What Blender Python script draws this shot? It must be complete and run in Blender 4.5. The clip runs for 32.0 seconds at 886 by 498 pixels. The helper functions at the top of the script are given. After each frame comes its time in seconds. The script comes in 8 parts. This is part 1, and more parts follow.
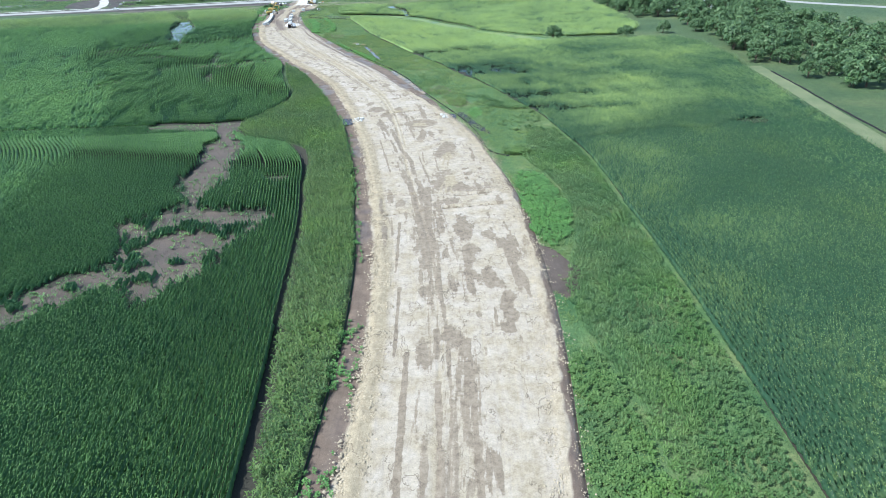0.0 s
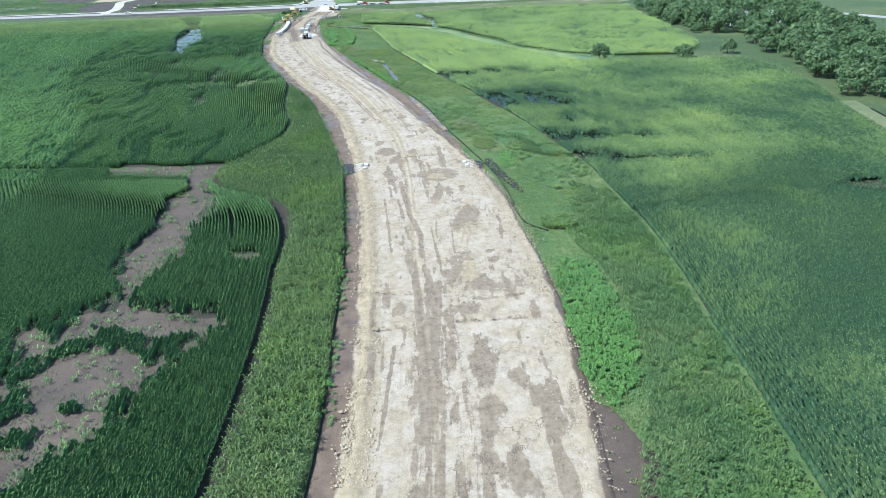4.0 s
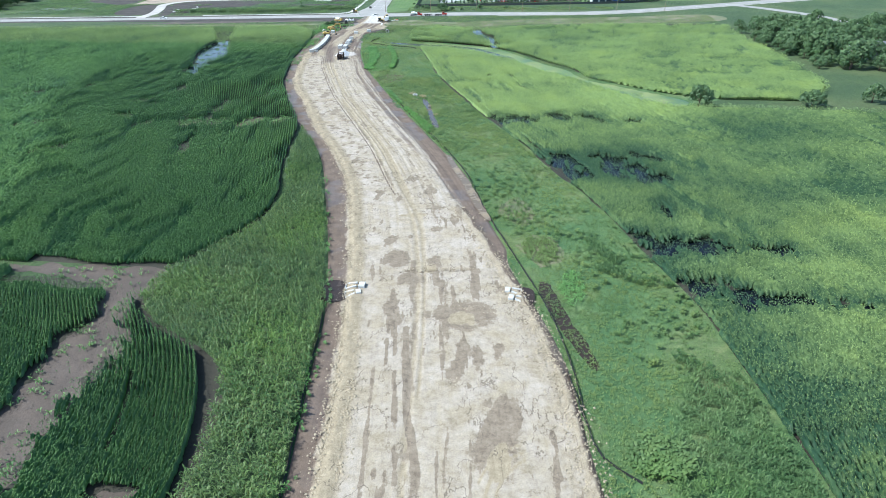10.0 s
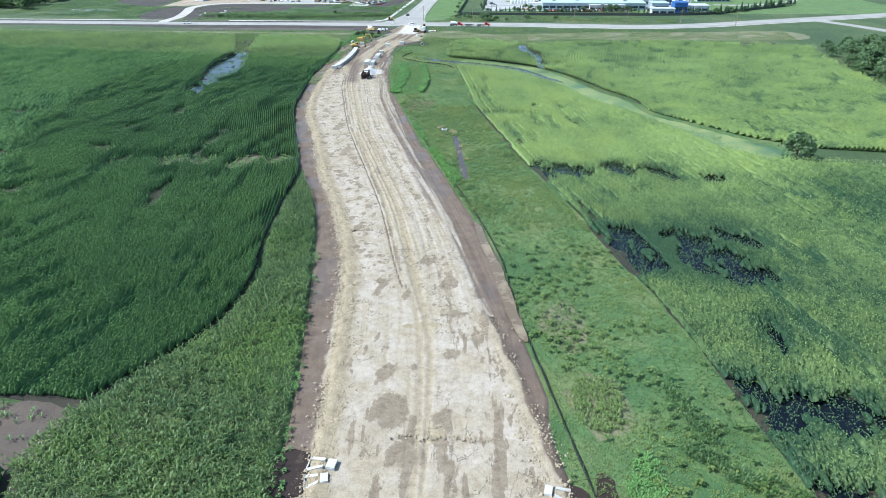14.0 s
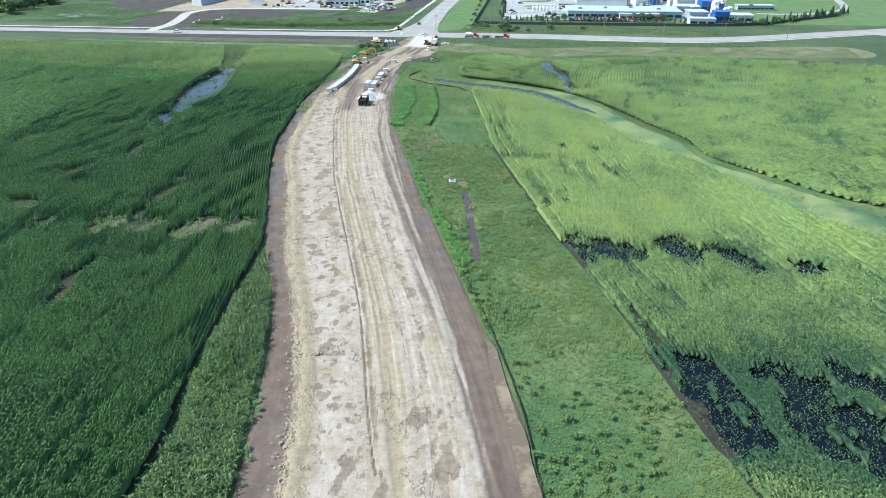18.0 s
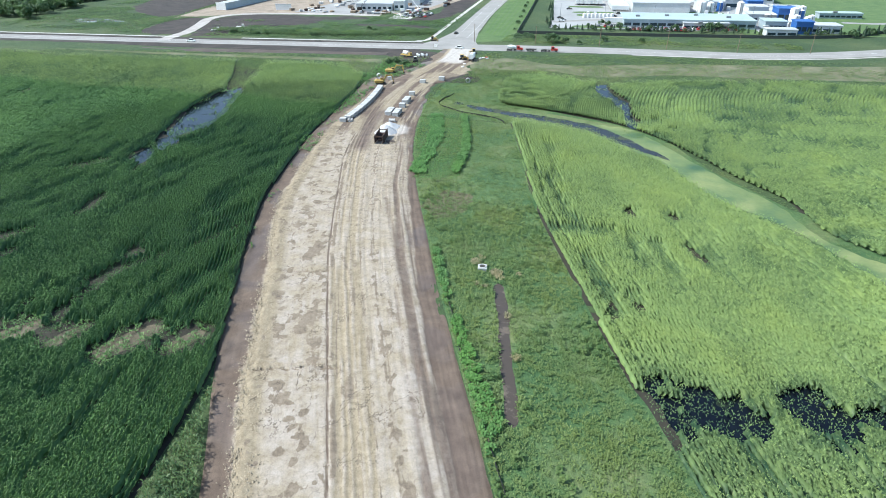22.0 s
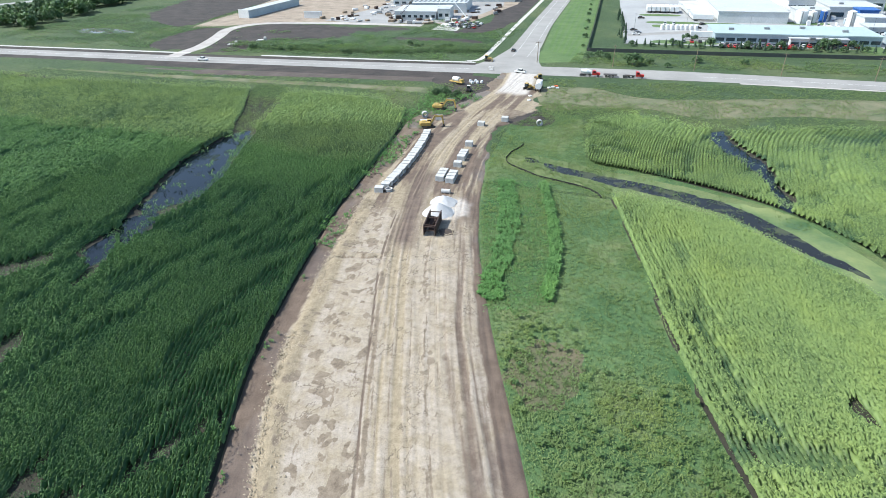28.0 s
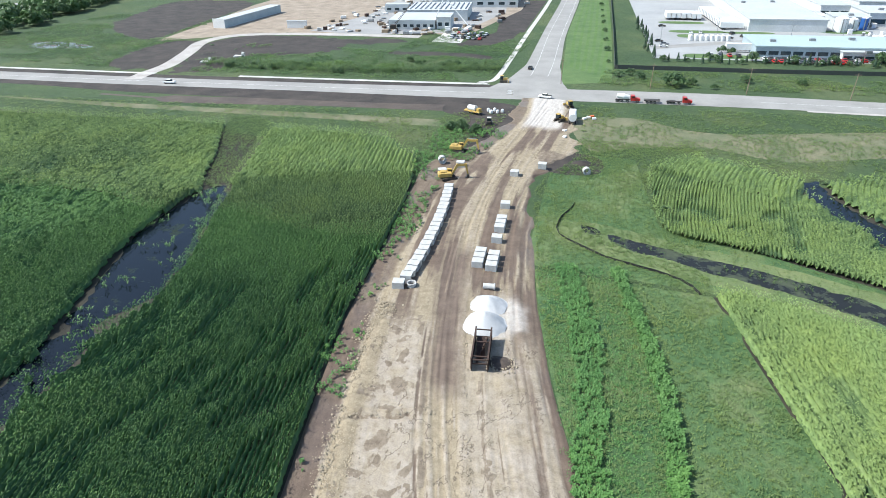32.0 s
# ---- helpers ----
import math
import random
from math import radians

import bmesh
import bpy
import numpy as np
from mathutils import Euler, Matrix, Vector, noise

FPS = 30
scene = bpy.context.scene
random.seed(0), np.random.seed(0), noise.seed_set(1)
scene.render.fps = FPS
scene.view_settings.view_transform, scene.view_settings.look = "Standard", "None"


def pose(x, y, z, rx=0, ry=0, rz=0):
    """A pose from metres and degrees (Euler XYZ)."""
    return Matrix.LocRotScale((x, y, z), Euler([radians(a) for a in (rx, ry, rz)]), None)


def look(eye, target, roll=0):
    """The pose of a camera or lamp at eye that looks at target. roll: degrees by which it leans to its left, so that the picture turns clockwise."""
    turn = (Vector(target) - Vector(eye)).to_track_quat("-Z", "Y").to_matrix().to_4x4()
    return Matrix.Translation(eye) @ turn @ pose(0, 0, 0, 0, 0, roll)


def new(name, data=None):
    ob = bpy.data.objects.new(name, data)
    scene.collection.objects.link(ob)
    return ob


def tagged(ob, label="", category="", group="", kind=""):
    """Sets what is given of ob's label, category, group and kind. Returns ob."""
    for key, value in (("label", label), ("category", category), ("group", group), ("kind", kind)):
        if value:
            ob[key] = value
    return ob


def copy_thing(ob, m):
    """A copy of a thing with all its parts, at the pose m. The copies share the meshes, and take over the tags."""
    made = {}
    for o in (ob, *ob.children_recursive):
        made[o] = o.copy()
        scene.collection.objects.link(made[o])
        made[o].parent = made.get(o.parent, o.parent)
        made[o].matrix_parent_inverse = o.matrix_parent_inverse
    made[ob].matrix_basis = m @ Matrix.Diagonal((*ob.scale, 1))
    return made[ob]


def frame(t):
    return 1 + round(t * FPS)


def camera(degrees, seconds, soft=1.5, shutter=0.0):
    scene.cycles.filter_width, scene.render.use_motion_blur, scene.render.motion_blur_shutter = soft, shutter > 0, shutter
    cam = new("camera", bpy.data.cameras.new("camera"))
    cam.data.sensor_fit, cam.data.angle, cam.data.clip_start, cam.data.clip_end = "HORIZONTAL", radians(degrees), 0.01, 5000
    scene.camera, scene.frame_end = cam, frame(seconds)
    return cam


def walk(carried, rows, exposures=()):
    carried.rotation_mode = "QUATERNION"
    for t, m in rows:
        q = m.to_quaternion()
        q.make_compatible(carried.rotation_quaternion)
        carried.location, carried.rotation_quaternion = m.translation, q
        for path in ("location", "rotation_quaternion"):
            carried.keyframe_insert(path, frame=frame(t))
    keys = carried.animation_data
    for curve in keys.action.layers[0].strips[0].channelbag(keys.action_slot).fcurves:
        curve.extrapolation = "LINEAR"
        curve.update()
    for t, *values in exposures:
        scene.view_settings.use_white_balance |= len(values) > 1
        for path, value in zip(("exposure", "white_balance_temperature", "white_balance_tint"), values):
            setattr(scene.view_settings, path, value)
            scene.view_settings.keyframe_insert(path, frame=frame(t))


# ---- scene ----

cam = camera(70.9, 32.0, soft=0.5)
PATH = [
    (0.0, pose(1.36, 12.18, 62.21, 61.66, 1.76, -0.98)),
    (0.5, pose(1.77, 18.10, 62.19, 61.67, 1.72, -0.75)),
    (1.0, pose(2.17, 24.02, 62.18, 61.69, 1.69, -0.55)),
    (1.5, pose(2.56, 29.92, 62.16, 61.70, 1.66, -0.26)),
    (2.0, pose(2.94, 35.79, 62.15, 61.71, 1.63, 0.29)),
    (2.5, pose(3.31, 41.62, 62.14, 61.72, 1.60, 0.73)),
    (3.0, pose(3.66, 47.42, 62.13, 61.74, 1.56, 1.22)),
    (3.5, pose(3.98, 53.16, 62.12, 61.75, 1.53, 1.66)),
    (5.5, pose(5.00, 75.51, 62.12, 61.80, 1.36, 3.53)),
    (6.0, pose(5.18, 81.00, 62.14, 61.81, 1.32, 3.94)),
    (6.5, pose(5.34, 86.47, 62.15, 61.82, 1.27, 4.07)),
    (7.0, pose(5.47, 91.94, 62.17, 61.84, 1.22, 4.10)),
    (7.5, pose(5.58, 97.42, 62.20, 61.85, 1.16, 4.33)),
    (8.0, pose(5.66, 102.93, 62.23, 61.86, 1.10, 4.92)),
    (8.5, pose(5.72, 108.49, 62.26, 61.87, 1.04, 5.70)),
    (9.0, pose(5.74, 114.07, 62.31, 61.88, 0.97, 6.70)),
    (9.5, pose(5.72, 119.68, 62.35, 61.89, 0.91, 7.56)),
    (10.0, pose(5.64, 125.31, 62.41, 61.90, 0.84, 8.22)),
    (10.5, pose(5.48, 130.96, 62.46, 61.91, 0.77, 8.91)),
    (11.0, pose(5.25, 136.60, 62.52, 61.91, 0.70, 9.57)),
    (11.5, pose(4.91, 142.23, 62.57, 61.92, 0.63, 10.12)),
    (12.0, pose(4.47, 147.86, 62.63, 61.92, 0.57, 10.68)),
    (12.5, pose(3.91, 153.46, 62.69, 61.93, 0.50, 11.23)),
    (13.0, pose(3.25, 159.05, 62.74, 61.93, 0.44, 11.73)),
    (13.5, pose(2.49, 164.62, 62.80, 61.93, 0.39, 12.12)),
    (14.0, pose(1.66, 170.20, 62.85, 61.93, 0.34, 12.35)),
    (14.5, pose(0.78, 175.78, 62.90, 61.93, 0.30, 12.56)),
    (16.5, pose(-3.05, 198.30, 63.03, 61.90, 0.20, 13.42)),
    (17.0, pose(-4.02, 204.00, 63.05, 61.89, 0.20, 13.48)),
    (17.5, pose(-5.00, 209.73, 63.06, 61.87, 0.21, 13.62)),
    (18.0, pose(-5.99, 215.49, 63.06, 61.85, 0.22, 13.96)),
    (18.5, pose(-7.01, 221.27, 63.07, 61.84, 0.24, 14.46)),
    (19.0, pose(-8.07, 227.06, 63.06, 61.82, 0.27, 14.93)),
    (19.5, pose(-9.16, 232.87, 63.05, 61.79, 0.30, 15.33)),
    (20.0, pose(-10.29, 238.70, 63.04, 61.77, 0.33, 15.72)),
    (20.5, pose(-11.48, 244.53, 63.03, 61.75, 0.37, 16.04)),
    (21.0, pose(-12.74, 250.34, 63.01, 61.72, 0.41, 16.43)),
    (21.5, pose(-14.09, 256.11, 62.99, 61.70, 0.45, 16.90)),
    (22.0, pose(-15.55, 261.81, 62.97, 61.67, 0.49, 17.69)),
    (22.5, pose(-17.14, 267.42, 62.94, 61.65, 0.53, 18.57)),
    (23.0, pose(-18.87, 272.90, 62.92, 61.62, 0.57, 19.44)),
    (23.5, pose(-20.77, 278.24, 62.90, 61.59, 0.61, 20.13)),
    (24.0, pose(-22.86, 283.40, 62.87, 61.56, 0.65, 20.55)),
    (24.5, pose(-25.15, 288.37, 62.85, 61.54, 0.68, 20.59)),
    (25.0, pose(-27.62, 293.18, 62.83, 61.51, 0.71, 20.62)),
    (25.5, pose(-30.25, 297.87, 62.81, 61.48, 0.74, 20.61)),
    (27.5, pose(-42.00, 316.10, 62.73, 61.38, 0.82, 20.70)),
    (28.0, pose(-45.14, 320.72, 62.71, 61.35, 0.83, 20.68)),
    (28.5, pose(-48.32, 325.44, 62.70, 61.33, 0.85, 20.73)),
    (29.0, pose(-51.53, 330.24, 62.68, 61.30, 0.86, 20.83)),
    (29.5, pose(-54.78, 335.12, 62.66, 61.27, 0.87, 20.88)),
    (30.0, pose(-58.05, 340.06, 62.64, 61.25, 0.88, 20.81)),
    (30.5, pose(-61.34, 345.05, 62.63, 61.22, 0.89, 20.47)),
    (31.0, pose(-64.64, 350.08, 62.61, 61.19, 0.90, 20.01)),
    (31.5, pose(-67.96, 355.13, 62.59, 61.17, 0.90, 19.55)),
    (32.0, pose(-71.28, 360.20, 62.58, 61.14, 0.91, 19.04)),
]
walk(cam, PATH, [(0, 1.03, 5750, 1), (6, 0.95, 5800, 1), (12, 0.9, 5850, 1), (20, 0.82, 6000, 2), (25, 0.78, 6200, 4), (32, 0.79, 6300, 5)])

# ---- sky and sun ----
SUN_AZ, SUN_EL = 252.0, 50.0
world = bpy.data.worlds.new("sky")
scene.world = world
world.use_nodes = True
sky = world.node_tree.nodes.new("ShaderNodeTexSky")
sky.sky_type, sky.sun_disc = "NISHITA", False
sky.sun_elevation, sky.sun_rotation = radians(SUN_EL), radians(SUN_AZ)
world.node_tree.links.new(sky.outputs[0], world.node_tree.nodes["Background"].inputs[0])
world.node_tree.nodes["Background"].inputs[1].default_value = 0.14
sun_data = bpy.data.lights.new("sun", "SUN")
sun_data.energy, sun_data.angle, sun_data.color = 4.2, radians(0.5), (1.0, 0.96, 0.9)
sun = new("sun", sun_data)
sun.matrix_world = look((math.sin(radians(SUN_AZ)) * math.cos(radians(SUN_EL)) * 300, math.cos(radians(SUN_AZ)) * math.cos(radians(SUN_EL)) * 300, math.sin(radians(SUN_EL)) * 300), (0, 0, 0))

# ---- materials ----
def nodes_of(name):
    m = bpy.data.materials.new(name)
    m.use_nodes = True
    nt = m.node_tree
    return m, nt, nt.nodes["Principled BSDF"], nt.links.new


def noise_node(nt, scale, detail=4.0, rough=0.6, stretch=None):
    """Noise in world metres; stretch scales the three axes."""
    geo = nt.nodes.new("ShaderNodeTexCoord")
    n = nt.nodes.new("ShaderNodeTexNoise")
    n.inputs["Scale"].default_value, n.inputs["Detail"].default_value, n.inputs["Roughness"].default_value = scale, detail, rough
    src = geo.outputs["Object"]
    if stretch:
        mp = nt.nodes.new("ShaderNodeMapping")
        mp.inputs["Scale"].default_value = stretch
        nt.links.new(src, mp.inputs["Vector"])
        src = mp.outputs["Vector"]
    nt.links.new(src, n.inputs["Vector"])
    return n.outputs["Fac"]


def ramp(nt, fac, stops):
    r = nt.nodes.new("ShaderNodeValToRGB")
    e = r.color_ramp.elements
    while len(e) < len(stops):
        e.new(0.5)
    for el, (p, c) in zip(e, stops):
        el.position, el.color = p, (*c, 1) if len(c) == 3 else c
    nt.links.new(fac, r.inputs[0])
    return r.outputs[0]


def mix(nt, fac, a, b, mode="MIX"):
    x = nt.nodes.new("ShaderNodeMix")
    x.data_type, x.blend_type = "RGBA", mode
    for sock, v in ((x.inputs[0], fac), (x.inputs[6], a), (x.inputs[7], b)):
        if isinstance(v, (int, float)):
            sock.default_value = v
        elif isinstance(v, tuple):
            sock.default_value = (*v, 1)
        else:
            nt.links.new(v, sock)
    return x.outputs[2]


def math_node(nt, op, a, b=0.0, c=0.0):
    x = nt.nodes.new("ShaderNodeMath")
    x.operation = op
    x.use_clamp = False
    for sock, v in zip(x.inputs, (a, b, c)):
        if isinstance(v, (int, float)):
            sock.default_value = v
        else:
            nt.links.new(v, sock)
    return x.outputs[0]


def attr(nt, name):
    a = nt.nodes.new("ShaderNodeAttribute")
    a.attribute_name = name
    return a.outputs["Fac"]


def bump(nt, bsdf, fac, strength, distance):
    b = nt.nodes.new("ShaderNodeBump")
    b.inputs["Strength"].default_value, b.inputs["Distance"].default_value = strength, distance
    nt.links.new(fac, b.inputs["Height"])
    nt.links.new(b.outputs[0], bsdf.inputs["Normal"])


def plain(name, col, rough=0.7, metal=0.0, wear=0.25, scale=1.5, grain=14.0, relief=0.15, dirt=None):
    """A surface of one paint or stuff, with grain, blotches and dirt."""
    m, nt, b, link = nodes_of(name)
    dark = tuple(c * (1 - wear) for c in col)
    big = ramp(nt, noise_node(nt, scale), [(0.3, dark), (0.65, col)])
    fine = noise_node(nt, grain, 3)
    c = mix(nt, 0.35, big, ramp(nt, fine, [(0.3, (0.55, 0.55, 0.55)), (0.7, (1.15, 1.15, 1.15))]), "MULTIPLY")
    if dirt:
        c = mix(nt, ramp(nt, noise_node(nt, scale * 0.7, 6), [(0.5, (0, 0, 0)), (0.75, (0.7, 0.7, 0.7))]), c, dirt)
    link(c, b.inputs["Base Color"])
    link(math_node(nt, "MULTIPLY_ADD", fine, 0.3, rough - 0.15), b.inputs["Roughness"])
    b.inputs["Metallic"].default_value = metal
    if relief:
        bump(nt, b, fine, relief, 0.03)
    return m


def leaf(name, a, b_, yellow=(0.16, 0.2, 0.04), tip=(0.3, 0.26, 0.12), patch=0.02, amount=0.5, thin=0.3):
    """Leaves: two greens by plant and by height of the leaf, yellower in broad patches, straw-coloured tassels."""
    m, nt, b, link = nodes_of(name)
    t = attr(nt, "tint")
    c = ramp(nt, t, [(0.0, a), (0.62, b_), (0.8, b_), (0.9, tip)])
    broad = noise_node(nt, patch, 3, 0.55)
    c = mix(nt, ramp(nt, broad, [(0.45, (0, 0, 0)), (0.7, (amount, amount, amount))]), c, mix(nt, 1.0, c, tuple(v * 8 for v in yellow), "MULTIPLY"))
    c = mix(nt, 0.5, c, ramp(nt, noise_node(nt, patch * 9, 2), [(0.3, (0.6, 0.66, 0.62)), (0.7, (1.2, 1.15, 1.05))]), "MULTIPLY")
    link(c, b.inputs["Base Color"])
    b.inputs["Roughness"].default_value = 0.5
    b.inputs["Specular IOR Level"].default_value = 0.3
    tr = nt.nodes.new("ShaderNodeBsdfTranslucent")
    link(c, tr.inputs["Color"])
    mx = nt.nodes.new("ShaderNodeMixShader")
    mx.inputs[0].default_value = thin
    out = nt.nodes["Material Output"]
    link(b.outputs[0], mx.inputs[1]), link(tr.outputs[0], mx.inputs[2]), link(mx.outputs[0], out.inputs["Surface"])
    return m


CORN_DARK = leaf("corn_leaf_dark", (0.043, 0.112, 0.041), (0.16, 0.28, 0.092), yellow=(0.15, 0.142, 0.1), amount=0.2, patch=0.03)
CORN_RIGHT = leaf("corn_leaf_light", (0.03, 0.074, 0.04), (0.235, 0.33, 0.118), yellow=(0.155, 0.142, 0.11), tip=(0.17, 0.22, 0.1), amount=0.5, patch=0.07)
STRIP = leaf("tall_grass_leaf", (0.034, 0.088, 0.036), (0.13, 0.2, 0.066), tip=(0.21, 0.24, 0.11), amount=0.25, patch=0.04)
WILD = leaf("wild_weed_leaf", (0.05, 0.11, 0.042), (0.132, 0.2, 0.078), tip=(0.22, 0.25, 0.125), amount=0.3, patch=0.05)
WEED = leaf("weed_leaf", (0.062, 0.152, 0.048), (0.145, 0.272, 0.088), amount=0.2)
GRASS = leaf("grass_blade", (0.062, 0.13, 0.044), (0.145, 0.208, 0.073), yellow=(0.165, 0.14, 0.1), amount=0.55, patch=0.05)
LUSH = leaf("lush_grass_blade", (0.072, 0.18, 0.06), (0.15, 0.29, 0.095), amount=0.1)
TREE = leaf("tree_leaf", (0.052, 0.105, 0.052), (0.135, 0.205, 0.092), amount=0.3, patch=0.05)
STRAW = leaf("straw_blade", (0.2, 0.19, 0.1), (0.34, 0.3, 0.19), amount=0.1)
CONIFER = leaf("conifer_needles", (0.03, 0.065, 0.036), (0.06, 0.11, 0.055), amount=0.0)


def ground_material():
    m, nt, b, link = nodes_of("grass_ground")
    broad = noise_node(nt, 0.025, 5, 0.6)
    c = ramp(nt, broad, [(0.3, (0.03, 0.062, 0.025)), (0.5, (0.05, 0.085, 0.033)), (0.7, (0.092, 0.115, 0.05))])
    c = mix(nt, 0.8, c, ramp(nt, noise_node(nt, 0.45, 6, 0.7), [(0.25, (0.5, 0.55, 0.5)), (0.6, (1.1, 1.1, 1.0)), (0.8, (1.5, 1.35, 1.1))]), "MULTIPLY")
    fine = noise_node(nt, 5.0, 4, 0.7)
    c = mix(nt, 0.8, c, ramp(nt, fine, [(0.3, (0.4, 0.45, 0.4)), (0.7, (1.4, 1.35, 1.2))]), "MULTIPLY")
    link(c, b.inputs["Base Color"])
    b.inputs["Roughness"].default_value = 0.95
    bump(nt, b, fine, 0.8, 0.25)
    return m


def soil_material(name, dark, light, wet=0.0):
    m, nt, b, link = nodes_of(name)
    c = ramp(nt, noise_node(nt, 0.12, 6, 0.65), [(0.3, dark), (0.68, light)])
    fine = noise_node(nt, 3.0, 5, 0.7)
    c = mix(nt, 0.7, c, ramp(nt, fine, [(0.3, (0.6, 0.58, 0.55)), (0.7, (1.2, 1.2, 1.2))]), "MULTIPLY")
    link(c, b.inputs["Base Color"])
    link(math_node(nt, "SUBTRACT", 0.95, math_node(nt, "MULTIPLY", noise_node(nt, 0.2, 3), wet)), b.inputs["Roughness"])
    bump(nt, b, fine, 0.5, 0.12)
    return m


def water_material(name, deep, scum, cover, rough=0.06):
    """Still water: dark bottom, patches of floating scum."""
    m, nt, b, link = nodes_of(name)
    f = ramp(nt, noise_node(nt, 0.18, 6, 0.7), [(0.62 - cover * 0.4, (0, 0, 0)), (0.72 - cover * 0.4, (1, 1, 1))])
    link(mix(nt, f, deep, mix(nt, noise_node(nt, 1.3, 4), scum, tuple(v * 1.7 for v in scum))), b.inputs["Base Color"])
    link(math_node(nt, "MULTIPLY_ADD", f, 0.7, rough), b.inputs["Roughness"])
    b.inputs["IOR"].default_value = 1.33
    b.inputs["Specular IOR Level"].default_value = 0.3
    return m


def road_material():
    """Crushed limestone bed: pale stone, damp patches, tan wheel lanes, brown mud at the sides."""
    m, nt, b, link = nodes_of("limestone_bed")
    fine = noise_node(nt, 6.0, 5, 0.75)
    mid = noise_node(nt, 0.9, 6, 0.7)
    pale = ramp(nt, mid, [(0.28, (0.22, 0.185, 0.145)), (0.45, (0.325, 0.281, 0.236)), (0.72, (0.39, 0.345, 0.3))])
    wet = ramp(nt, mid, [(0.3, (0.12, 0.091, 0.063)), (0.5, (0.182, 0.144, 0.105)), (0.7, (0.24, 0.196, 0.149))])
    tan = ramp(nt, mid, [(0.3, (0.19, 0.152, 0.1)), (0.7, (0.315, 0.262, 0.182))])
    mud = ramp(nt, noise_node(nt, 0.35, 6, 0.65), [(0.3, (0.085, 0.06, 0.045)), (0.7, (0.145, 0.106, 0.08))])

    way = nt.nodes.new("ShaderNodeCombineXYZ")
    link(math_node(nt, "MULTIPLY", attr(nt, "across"), 2.2), way.inputs[0])
    link(math_node(nt, "MULTIPLY", attr(nt, "along"), 0.13), way.inputs[1])
    tracks = nt.nodes.new("ShaderNodeTexNoise")
    tracks.inputs["Scale"].default_value, tracks.inputs["Detail"].default_value, tracks.inputs["Roughness"].default_value = 1.0, 7.0, 0.75
    link(way.outputs[0], tracks.inputs["Vector"])
    shred = math_node(nt, "ADD", math_node(nt, "MULTIPLY", noise_node(nt, 1.0, 8, 0.75), 0.5), math_node(nt, "MULTIPLY", tracks.outputs["Fac"], 0.5))

    def frayed(key, low, high, amount):
        v = math_node(nt, "MULTIPLY_ADD", math_node(nt, "SUBTRACT", shred, 0.5), amount, attr(nt, key))
        return ramp(nt, v, [(low, (0, 0, 0)), (high, (1, 1, 1))])

    broad = noise_node(nt, 0.22, 6, 0.65)
    pale = mix(nt, ramp(nt, broad, [(0.42, (0, 0, 0)), (0.62, (0.75, 0.75, 0.75))]), pale, tan)
    c = mix(nt, frayed("tan", 0.12, 0.8, 1.3), pale, tan)
    c = mix(nt, frayed("damp", 0.36, 0.55, 2.4), c, wet)
    # torn edges of the spread layers
    rifts = math_node(nt, "ABSOLUTE", math_node(nt, "SUBTRACT", noise_node(nt, 0.16, 5, 0.6, (1.0, 0.6, 1.0)), 0.5))
    open_ = ramp(nt, noise_node(nt, 0.07, 3), [(0.45, (0, 0, 0)), (0.55, (0.85, 0.85, 0.85))])
    c = mix(nt, mix(nt, ramp(nt, rifts, [(0.003, (1, 1, 1)), (0.007, (0, 0, 0))]), (0, 0, 0), open_), c, (0.1, 0.076, 0.056))
    c = mix(nt, frayed("mud", 0.2, 0.72, 1.0), c, mud)
    c = mix(nt, attr(nt, "pad"), c, ramp(nt, mid, [(0.3, (0.34, 0.31, 0.28)), (0.7, (0.5, 0.47, 0.44))]))
    c = mix(nt, 0.65, c, ramp(nt, fine, [(0.28, (0.5, 0.48, 0.45)), (0.5, (1, 1, 1)), (0.72, (1.25, 1.25, 1.25))]), "MULTIPLY")
    c = mix(nt, 0.38, c, ramp(nt, tracks.outputs["Fac"], [(0.32, (0.55, 0.51, 0.46)), (0.47, (0.98, 0.97, 0.96)), (0.72, (1.16, 1.16, 1.15))]), "MULTIPLY")
    link(c, b.inputs["Base Color"])
    link(math_node(nt, "MULTIPLY_ADD", attr(nt, "wet"), -0.72, 0.92), b.inputs["Roughness"])
    bump(nt, b, math_node(nt, "ADD", fine, math_node(nt, "MULTIPLY", tracks.outputs["Fac"], 0.5)), 0.35, 0.06)
    return m


GROUND = ground_material()
MUD = soil_material("silt_mud", (0.05, 0.037, 0.03), (0.098, 0.073, 0.058), 0.35)
TOPSOIL = soil_material("black_topsoil", (0.017, 0.014, 0.013), (0.062, 0.05, 0.043))
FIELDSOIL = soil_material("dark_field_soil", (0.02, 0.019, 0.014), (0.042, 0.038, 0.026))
REDSOIL = soil_material("reddish_thin_turf", (0.075, 0.09, 0.042), (0.135, 0.115, 0.07))
BANK = soil_material("pale_bank_grass", (0.09, 0.14, 0.05), (0.16, 0.19, 0.08))
PATCH = soil_material("dry_patch_soil", (0.08, 0.07, 0.044), (0.165, 0.136, 0.097))
DIRT = soil_material("tan_dirt", (0.2, 0.16, 0.12), (0.35, 0.29, 0.23))
GRAVEL = soil_material("pale_gravel", (0.3, 0.28, 0.26), (0.46, 0.43, 0.41))
DRYGRASS = soil_material("dry_grass_ground", (0.08, 0.11, 0.05), (0.185, 0.17, 0.105))
LANE = soil_material("straw_mown_lane", (0.085, 0.115, 0.05), (0.15, 0.165, 0.085))
